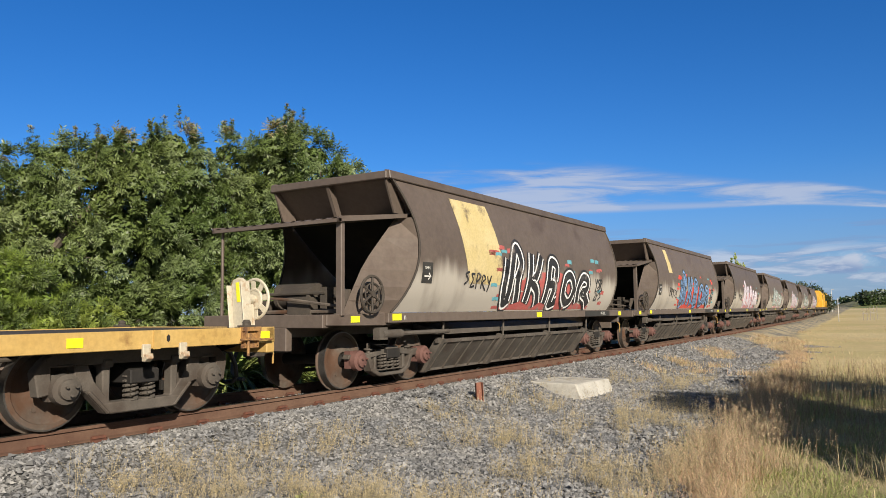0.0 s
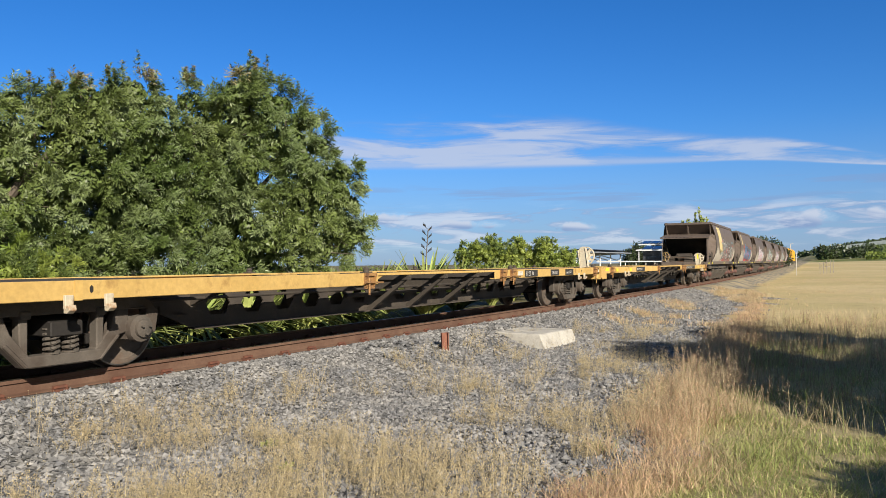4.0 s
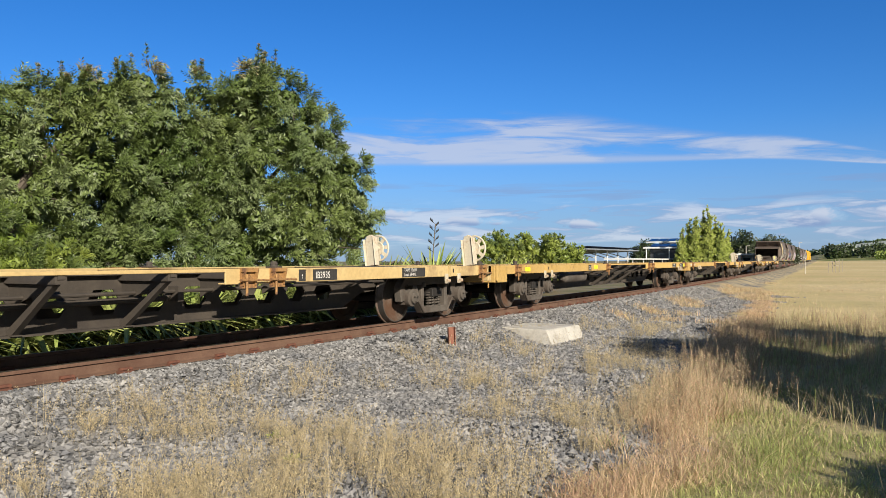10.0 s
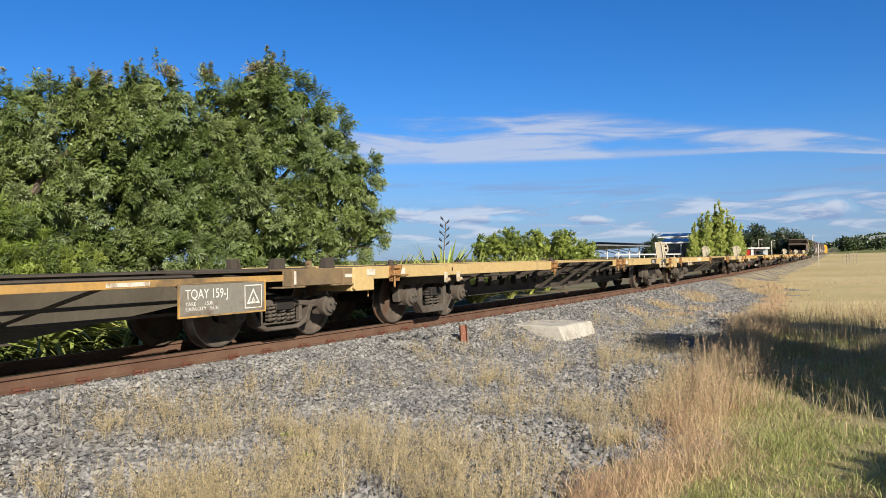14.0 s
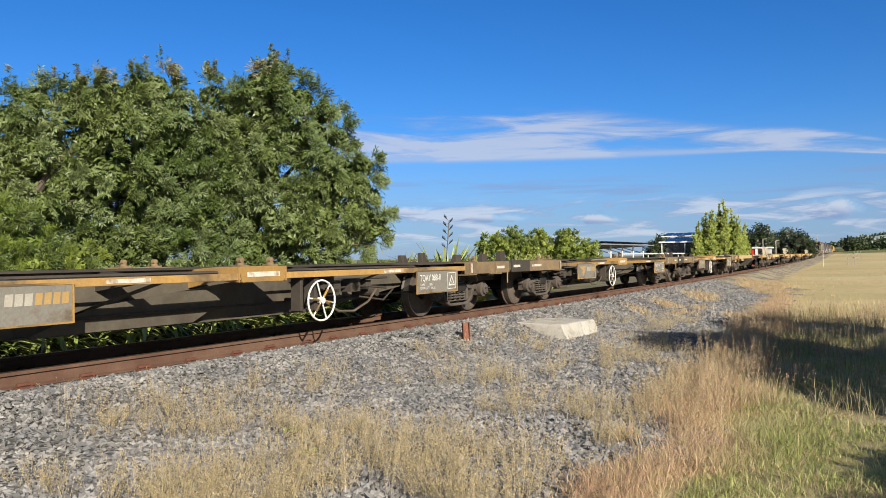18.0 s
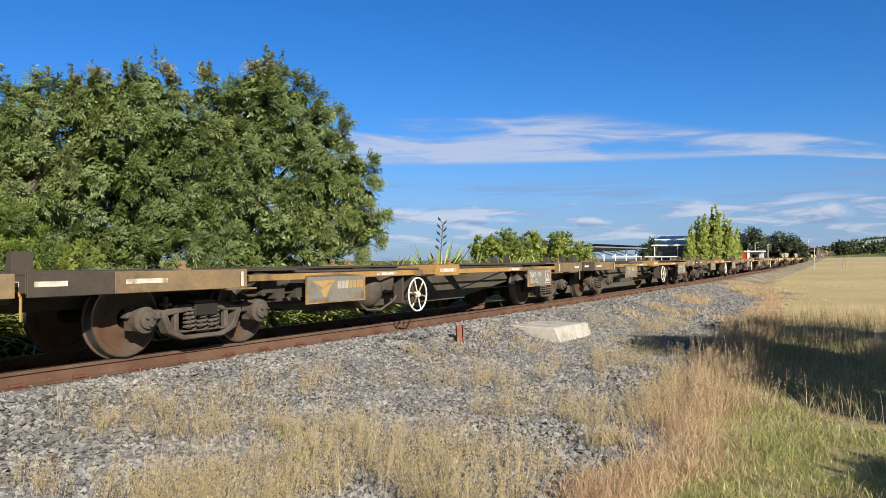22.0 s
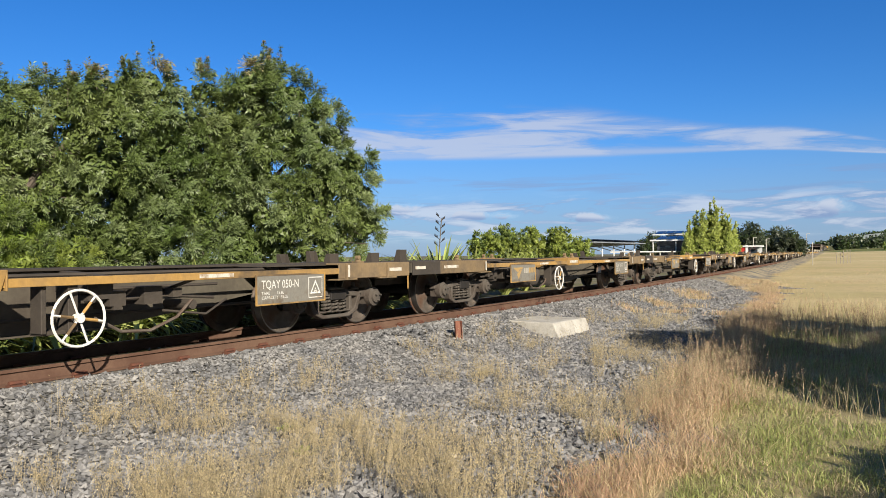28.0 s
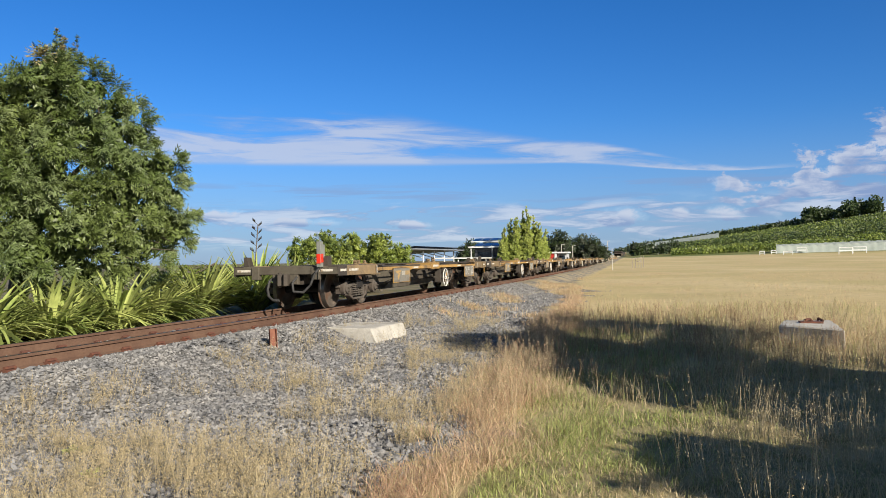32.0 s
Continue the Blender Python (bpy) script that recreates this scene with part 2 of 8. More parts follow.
M_TQ_DECK = material("brown_weathered_deck_paint", (0.20, 0.145, 0.085), (0.30, 0.205, 0.10), 0.8, scale=1.8, bump=0.25, spots=(0.10, 0.075, 0.05), spot_amount=0.5, obj=0.15)
M_TQ_STRIP = material("worn_ochre_paint", (0.46, 0.27, 0.075), (0.30, 0.19, 0.08), 0.75, scale=2.2, bump=0.15, spots=(0.13, 0.09, 0.05), spot_amount=0.45, obj=0.2)
M_CREAM = material("rust_streaked_cream_paint", (0.52, 0.46, 0.34), (0.62, 0.56, 0.44), 0.65, scale=2.0, bump=0.1, spots=(0.32, 0.16, 0.07), spot_amount=0.22, spot_scale=5)
M_WHITE = material("chipped_white_paint", (0.74, 0.72, 0.66), (0.82, 0.80, 0.76), 0.6, scale=4, spots=(0.36, 0.24, 0.12), spot_amount=0.15, spot_scale=9)
M_REFLECT = material("yellow_reflective_tape", (0.85, 0.82, 0.02), (0.90, 0.86, 0.04), 0.4, scale=5)
M_TAPE = material("faded_white_tape", (0.62, 0.58, 0.50), (0.70, 0.66, 0.58), 0.6, scale=5, spots=(0.3, 0.22, 0.14), spot_amount=0.3, spot_scale=7)
M_PLATE_BLACK = material("black_plate", (0.035, 0.033, 0.03), (0.05, 0.047, 0.043), 0.6, scale=5)
M_SIGN_GREY = material("grey_sign_enamel", (0.20, 0.19, 0.165), (0.26, 0.245, 0.21), 0.6, scale=3, spots=(0.13, 0.10, 0.07), spot_amount=0.35, spot_scale=3)
M_HOPPER = material("brown_hopper_paint", (0.115, 0.088, 0.072), (0.15, 0.118, 0.096), 0.55, scale=0.9, bump=0.12, spots=(0.085, 0.062, 0.05), spot_amount=0.35, spot_scale=0.9, obj=0.12)


def hopper_side_material():
    """Brown paint whose lower half is washed pale by dust, with runs down it."""
    ma = material("dusty_hopper_side", (0.115, 0.088, 0.072), (0.15, 0.118, 0.096), 0.55, scale=0.9, bump=0.12, spots=(0.085, 0.062, 0.05), spot_amount=0.35, spot_scale=0.9, obj=0.12)
    nt = ma.node_tree
    n, l = nt.nodes, nt.links
    b = n["Principled BSDF"]
    tc = n.new("ShaderNodeTexCoord")
    sep = n.new("ShaderNodeSeparateXYZ")
    l.new(tc.outputs["Object"], sep.inputs[0])
    def nz(stretch, sc, det):
        mp = n.new("ShaderNodeMapping")
        mp.inputs["Scale"].default_value = stretch
        l.new(tc.outputs["Object"], mp.inputs[0])
        q = n.new("ShaderNodeTexNoise")
        q.inputs["Scale"].default_value, q.inputs["Detail"].default_value = sc, det
        l.new(mp.outputs[0], q.inputs["Vector"])
        return q.outputs[0]
    def mr(v, a, b_, c, d):
        q = n.new("ShaderNodeMapRange")
        q.interpolation_type = "SMOOTHSTEP"
        l.new(v, q.inputs[0])
        for k, x in zip((1, 2, 3, 4), (a, b_, c, d)):
            q.inputs[k].default_value = x
        return q.outputs[0]
    def ma2(op, a, b_):
        q = n.new("ShaderNodeMath")
        q.operation = op
        for k, x in enumerate((a, b_)):
            if isinstance(x, float):
                q.inputs[k].default_value = x
            else:
                l.new(x, q.inputs[k])
        return q.outputs[0]
    runs = nz((1, 1.0, 0.12), 2.4, 6.0)
    h = ma2("ADD", sep.outputs[2], ma2("MULTIPLY", runs, -0.9))
    f = ma2("MULTIPLY", mr(h, 1.62, 1.20, 0.0, 1.0), mr(nz((1, 1, 0.3), 1.1, 5.0), 0.30, 0.52, 0.35, 1.0))
    mx = n.new("ShaderNodeMixRGB")
    l.new(f, mx.inputs[0])
    l.new(b.inputs["Base Color"].links[0].from_socket, mx.inputs[1])
    mx.inputs[2].default_value = (0.43, 0.395, 0.345, 1)
    l.new(mx.outputs[0], b.inputs["Base Color"])
    return ma


M_HOPPER_SIDE = hopper_side_material()
M_PALE_YELLOW = material("flaking_pale_yellow_paint", (0.60, 0.48, 0.22), (0.68, 0.56, 0.30), 0.6, scale=2.0, spots=(0.16, 0.12, 0.08), spot_amount=0.28, spot_scale=2.2)
# brown sheet coloured near black: the shade under the canopy is painted in
M_HOPPER_END = material("shade_black_end_sheet", (0.018, 0.015, 0.013), (0.034, 0.028, 0.023), 0.8, scale=0.9, bump=0.15, spots=(0.05, 0.038, 0.03), spot_amount=0.3, spot_scale=0.9)
M_EMBLEM = material("faded_yellow_sign_paint", (0.42, 0.27, 0.10), (0.48, 0.32, 0.13), 0.65, scale=4)
M_EMBLEM_PALE = material("faded_white_sign_paint", (0.40, 0.37, 0.31), (0.47, 0.44, 0.38), 0.65, scale=4)
M_RED_CAP = material("faded_red_axle_cap", (0.125, 0.058, 0.048), (0.17, 0.085, 0.07), 0.8, scale=5)
M_RED = material("red_marker", (0.75, 0.03, 0.015), (0.80, 0.05, 0.02), 0.4, scale=5)
M_GREY_BOX = material("grey_marker_box", (0.20, 0.21, 0.19), (0.26, 0.27, 0.245), 0.6, scale=6)
M_HOSE = material("rubber_hose", (0.035, 0.034, 0.033), (0.06, 0.058, 0.055), 0.6, scale=8)
M_RAIL = material("rusted_rail_web", (0.120, 0.064, 0.042), (0.170, 0.098, 0.064), 0.85, scale=3.0, bump=0.3, spots=(0.10, 0.05, 0.032), spot_amount=0.4)
M_RAIL_TOP = material("worn_rail_head", (0.13, 0.105, 0.085), (0.18, 0.15, 0.125), 0.42, metal=0.8, scale=8)
M_SLEEPER = material("weathered_timber_sleeper", (0.10, 0.085, 0.07), (0.15, 0.125, 0.10), 0.9, scale=4.0, bump=0.4, stretch=(1, 6, 6), obj=0.25)
M_CLIP = material("rusty_rail_clip", (0.090, 0.040, 0.028), (0.165, 0.060, 0.034), 0.85, scale=9)
M_STONE = material("grey_ballast_stone", (0.165, 0.166, 0.172), (0.275, 0.265, 0.252), 0.85, scale=2.2, bump=0.2, island=0.50, spec=0.35, coord="Object")
M_CONCRETE = material("weathered_concrete", (0.48, 0.45, 0.395), (0.60, 0.57, 0.51), 0.9, scale=2.5, bump=0.5, bump_scale=50, spots=(0.32, 0.29, 0.24), spot_amount=0.35, spot_scale=4)
M_POST = material("rusty_steel_post", (0.19, 0.07, 0.045), (0.26, 0.11, 0.07), 0.85, scale=8, bump=0.3)
M_BARK = material("grey_brown_bark", (0.10, 0.08, 0.06), (0.16, 0.13, 0.10), 0.9, scale=5, bump=0.5, stretch=(1, 1, 0.3))
M_LEAF = leaf_material("ash_tree_leaf", (0.085, 0.130, 0.030), (0.155, 0.200, 0.056), scale=0.5, island=0.35, rough=0.5, through_light=0.12)
M_LEAF_GREY = leaf_material("silver_backed_leaf", (0.145, 0.200, 0.075), (0.220, 0.270, 0.112), scale=0.5, island=0.25, through_light=0.12)
M_LEAF_TIP = leaf_material("reddish_new_leaf", (0.31, 0.26, 0.12), (0.37, 0.33, 0.16), scale=0.8, island=0.35)
M_FLAX = leaf_material("flax_blade", (0.14, 0.205, 0.045), (0.45, 0.48, 0.16), scale=0.9, island=0.6, rough=0.30, through_light=0.12)
M_SHRUB = leaf_material("yellow_green_shrub_leaf", (0.17, 0.24, 0.04), (0.31, 0.36, 0.075), scale=0.4, island=0.4)
M_POPLAR = leaf_material("poplar_leaf", (0.33, 0.40, 0.085), (0.48, 0.52, 0.145), scale=0.25, island=0.35)
M_FAR_LEAF = leaf_material("far_tree_leaf", (0.035, 0.06, 0.018), (0.06, 0.09, 0.025), scale=0.2, island=0.35)
M_EUC_LEAF = leaf_material("gum_tree_leaf", (0.05, 0.065, 0.035), (0.075, 0.09, 0.05), scale=0.2, island=0.35)
M_DRY = leaf_material("dry_straw", (0.50, 0.40, 0.22), (0.64, 0.52, 0.31), scale=1.5, island=0.3, rough=0.8)
M_PINK = leaf_material("pinkish_dry_grass", (0.52, 0.33, 0.215), (0.70, 0.50, 0.33), scale=1.2, island=0.3, rough=0.8)
M_DOCK = leaf_material("brown_seeding_dock", (0.26, 0.165, 0.10), (0.40, 0.27, 0.17), scale=2.0, island=0.35, rough=0.8)
M_STALK = leaf_material("thin_dry_stalk", (0.46, 0.38, 0.235), (0.56, 0.46, 0.29), scale=2.0, island=0.3, rough=0.8)
M_GRASS = leaf_material("green_grass_blade", (0.25, 0.31, 0.085), (0.43, 0.43, 0.165), scale=1.2, island=0.35, rough=0.7)
M_WEED = leaf_material("seed_head_weed", (0.55, 0.45, 0.27), (0.44, 0.37, 0.21), scale=2.0, island=0.35, rough=0.8)


# ---- mesh building ----
class Geo:
    def __init__(self):
        self.v, self.f = [], []

    def add(self, verts, faces):
        o = len(self.v)
        self.v += [tuple(p) for p in verts]
        self.f += [tuple(i + o for i in q) for q in faces]
        return self

    def box(self, x0, x1, y0, y1, z0, z1):
        return self.add([(x, y, z) for x in (x0, x1) for y in (y0, y1) for z in (z0, z1)],
                        [(0, 1, 3, 2), (4, 6, 7, 5), (0, 4, 5, 1), (2, 3, 7, 6), (0, 2, 6, 4), (1, 5, 7, 3)])

    def prism(self, poly, axis, a, b):
        """A polygon swept along an axis: x with (y, z) points, y with (x, z), z with (x, y)."""
        def at(p, t):
            return (t, p[0], p[1]) if axis == "x" else (p[0], t, p[1]) if axis == "y" else (p[0], p[1], t)
        n = len(poly)
        return self.add([at(p, a) for p in poly] + [at(p, b) for p in poly],
                        [tuple(range(n))[::-1], tuple(range(n, 2 * n))] + [(i, (i + 1) % n, n + (i + 1) % n, n + i) for i in range(n)])

    def cyl(self, p0, p1, r0, r1=None, n=12, caps=True):
        p0, p1 = Vector(p0), Vector(p1)
        r1 = r0 if r1 is None else r1
        w = (p1 - p0).normalized()
        u = w.orthogonal().normalized()
        q = w.cross(u)
        vs = []
        for p, r in ((p0, r0), (p1, r1)):
            vs += [p + (u * math.cos(2 * math.pi * i / n) + q * math.sin(2 * math.pi * i / n)) * r for i in range(n)]
        fs = [(i, (i + 1) % n, n + (i + 1) % n, n + i) for i in range(n)]
        if caps:
            fs += [tuple(range(n))[::-1], tuple(range(n, 2 * n))]
        return self.add(vs, fs)

    def tube(self, pts, r, n=8):
        for a, b in zip(pts[:-1], pts[1:]):
            self.cyl(a, b, r, n=n)
        return self

    def lathe(self, prof, c, n=24):
        """Turned round an axle that runs along x: (x, radius) points."""
        m = len(prof)
        vs = [(c[0] + x, c[1] + r * math.cos(2 * math.pi * i / n), c[2] + r * math.sin(2 * math.pi * i / n)) for i in range(n) for x, r in prof]
        fs = [(i * m + j, i * m + j + 1, ((i + 1) % n) * m + j + 1, ((i + 1) % n) * m + j) for i in range(n) for j in range(m - 1)]
        return self.add(vs, fs)

    def ring(self, c, R, r, axis="x", n=28, k=6, stretch=1.0):
        vs, fs = [], []
        for i in range(n):
            a = 2 * math.pi * i / n
            for j in range(k):
                b = 2 * math.pi * j / k
                q, h = R + r * math.cos(b), r * math.sin(b) * stretch
                p = (h, q * math.cos(a), q * math.sin(a)) if axis == "x" else (q * math.cos(a), h, q * math.sin(a)) if axis == "y" else (q * math.cos(a), q * math.sin(a), h)
                vs.append((c[0] + p[0], c[1] + p[1], c[2] + p[2]))
        for i in range(n):
            for j in range(k):
                fs.append((i * k + j, ((i + 1) % n) * k + j, ((i + 1) % n) * k + (j + 1) % k, i * k + (j + 1) % k))
        return self.add(vs, fs)

    def coil(self, c, R, r, h, turns, k=6, n=10):
        pts = [(c[0] + R * math.cos(2 * math.pi * i / n), c[1] + R * math.sin(2 * math.pi * i / n), c[2] + h * i / (n * turns)) for i in range(int(n * turns) + 1)]
        return self.tube(pts, r, k)


def mesh_of(name, geo, mat_, bevel=0.0, smooth=False):
    me = bpy.data.meshes.new(name)
    me.from_pydata(geo.v, [], geo.f)
    bm = bmesh.new()
    bm.from_mesh(me)
    bmesh.ops.recalc_face_normals(bm, faces=bm.faces)
    if bevel:
        bmesh.ops.bevel(bm, geom=[e for e in bm.edges if len(e.link_faces) == 2 and e.calc_face_angle(0) > 0.6], offset=bevel, segments=1, affect="EDGES", clamp_overlap=True)
    bm.to_mesh(me)
    bm.free()
    if smooth:
        me.polygons.foreach_set("use_smooth", [True] * len(me.polygons))
        me.set_sharp_from_angle(angle=radians(38))
    me.materials.append(mat_)
    return me


def part(name, geo, mat_, parent=None, label="", bevel=0.0, smooth=False, at=None):
    ob = new(name, mesh_of(name, geo, mat_, bevel, smooth))
    if parent is not None:
        ob.parent = parent
    if at is not None:
        ob.matrix_basis = at
    return tagged(ob, label)


def share(ob, name, parent, m):
    """Another object on the same mesh."""
    o = new(name, ob.data)
    o.parent = parent
    o.matrix_basis = m
    return o


def mesh_np(name, verts, faces, mats, index=None, smooth=False):
    """A mesh from arrays, all faces with the same number of corners."""
    me = bpy.data.meshes.new(name)
    nv, nf, k = len(verts), len(faces), faces.shape[1]
    me.vertices.add(nv)
    me.vertices.foreach_set("co", np.ascontiguousarray(verts, dtype=np.float32).ravel())
    me.loops.add(nf * k)
    me.loops.foreach_set("vertex_index", np.ascontiguousarray(faces, dtype=np.int32).ravel())
    me.polygons.add(nf)
    me.polygons.foreach_set("loop_start", np.arange(0, nf * k, k, dtype=np.int32))
    for m_ in mats:
        me.materials.append(m_)
    if index is not None:
        me.polygons.foreach_set("material_index", np.ascontiguousarray(index, dtype=np.int32))
    me.polygons.foreach_set("use_smooth", np.full(nf, smooth, dtype=bool))
    me.update(calc_edges=True)
    me.validate()
    return me


def letters(name, text, size, mat_, parent, m, label="", squeeze=1.0):
    """Painted lettering: flat mesh from the built-in font, lower left corner at m."""
    cu = bpy.data.curves.new(name, "FONT")
    cu.body, cu.size, cu.space_character = text, size, 1.0
    cu.resolution_u = 3
    tmp = bpy.data.objects.new(name, cu)
    me = bpy.data.meshes.new_from_object(tmp)
    bpy.data.objects.remove(tmp)
    bpy.data.curves.remove(cu)
    me.materials.clear()
    me.materials.append(mat_)
    me.transform(Matrix.Diagonal((squeeze, 1, 1, 1)))
    ob = new(name, me)
    ob.parent = parent
    ob.matrix_basis = m
    return tagged(ob, label)


# lettering on a wagon's side, which faces +x: text runs along +y, up is +z
def side_pose(x, y, z):
    return Matrix.Translation((x, y, z)) @ Matrix(((0, 0, 1, 0), (1, 0, 0, 0), (0, 1, 0, 0), (0, 0, 0, 1)))


def thing(name, label, category, group="", kind=""):
    return tagged(new(name), label, category, group, kind)


# ---- the railway line: a gentle left curve, then straight ----
K, BEND, XC = 1 / 875.6, 45.0, -7.848


def line_x(y):
    a = min(abs(y), BEND)
    return XC - K * (a * a / 2 + a * (abs(y) - a))


def line_turn(y):
    return math.degrees(math.atan(K * max(-BEND, min(BEND, y))))


def on_line(y, x=0.0, z=0.0):
    return pose(line_x(y), y, 0, 0, 0, line_turn(y)) @ Matrix.Translation((x, 0, z))


def ground_z(x, y):
    """Ballast bed, cess and field; the hill rises far off on the right."""
    o = x - line_x(y)
    if o > 0:
        bed = -0.17 if o < 1.25 else -0.17 - 0.36 * min(1.0, (o - 1.25) / 1.15)
    else:
        bed = -0.17 if o > -1.15 else -0.17 - 0.22 * min(1.0, (-o - 1.15) / 0.9)
    r = math.hypot(x, y)
    z = bed
    # open field climbs gently ahead, the hill beyond it more
    if y > 0 and r > 60:
        az = math.degrees(math.atan2(x, y))
        side = max(0.0, min(1.0, (az + 8.0) / 4.0))
        k = min(1.0, (r - 60) / 140.0)
        z += 1.15 * k * k * (3 - 2 * k) * side
        if r > 205:
            z += max(0.0, min(1.0, (r - 205) / 355.0)) * max(0.0, 10.5 + 1.3 * min(az, 22.0)) * max(0.0, min(1.0, (az + 7.0) / 4.0))
    return z


def rails():
    prof = [(-0.062, -0.165), (0.062, -0.165), (0.062, -0.152), (0.012, -0.138), (0.009, -0.045), (0.035, -0.036), (0.035, -0.003),
            (-0.035, -0.003), (-0.035, -0.036), (-0.009, -0.045), (-0.012, -0.138), (-0.062, -0.152)]
    ys = [-70 + 2.5 * i for i in range(int(400 / 2.5))]
    for off in (0.5685, -0.5685):
        g, top = Geo(), Geo()
        rings = [[on_line(y, off) @ Vector((p[0], 0, p[1])) for p in prof] for y in ys]
        n = len(prof)
        g.add([p for r in rings for p in r], [(i * n + j, i * n + (j + 1) % n, (i + 1) * n + (j + 1) % n, (i + 1) * n + j) for i in range(len(ys) - 1) for j in range(n)])
        for y0, y1 in zip(ys[:-1], ys[1:]):
            a, b = on_line(y0, off), on_line(y1, off)
            top.add([a @ Vector((-0.033, 0, -0.003)), a @ Vector((0.033, 0, -0.003)), b @ Vector((0.033, 0, -0.003)), b @ Vector((-0.033, 0, -0.003)),
                     a @ Vector((-0.026, 0, 0.0)), a @ Vector((0.026, 0, 0.0)), b @ Vector((0.026, 0, 0.0)), b @ Vector((-0.026, 0, 0.0))],
                    [(4, 5, 6, 7), (0, 4, 7, 3), (1, 2, 6, 5)])
        rail = part("rail", g, M_RAIL, None)
        tagged(rail, "rust-brown steel rail with a bright worn head", "rail", "rails of the line", "structure")
        part("rail_head", top, M_RAIL_TOP, rail, "bright worn running surface")


rails()


def sleepers():
    g = Geo().box(-1.05, 1.05, -0.11, 0.11, -0.30, -0.168)
    me = mesh_of("sleeper", g, M_SLEEPER, bevel=0.012)
    c = Geo()
    for off in (0.5685, -0.5685):
        for s in (-1, 1):
            c.box(off + s * 0.10 - 0.05, off + s * 0.10 + 0.05, -0.075, 0.075, -0.168, -0.135)
            c.cyl((off + s * 0.095, -0.07, -0.12), (off + s * 0.095, 0.07, -0.12), 0.022, n=6)
            c.cyl((off + s * 0.06, 0.07, -0.125), (off + s * 0.11, 0.07, -0.12), 0.02, n=6)
    ce = mesh_of("rail_clips", c, M_CLIP)
    rnd = random.Random(4)
    y = -6.0
    while y < 110:
        ob = tagged(new("sleeper", me), "weathered timber sleeper bedded in grey ballast", "sleeper", "sleepers under the rails", "structure")
        ob.matrix_basis = on_line(y + rnd.uniform(-0.015, 0.015)) @ pose(rnd.uniform(-0.03, 0.03), 0, rnd.uniform(-0.012, 0.003), 0, 0, rnd.uniform(-1.2, 1.2))
        q = new("rail_clips", ce)
        q.parent = ob
        tagged(q, "rusty sprung rail fastenings")
        y += 0.66


sleepers()


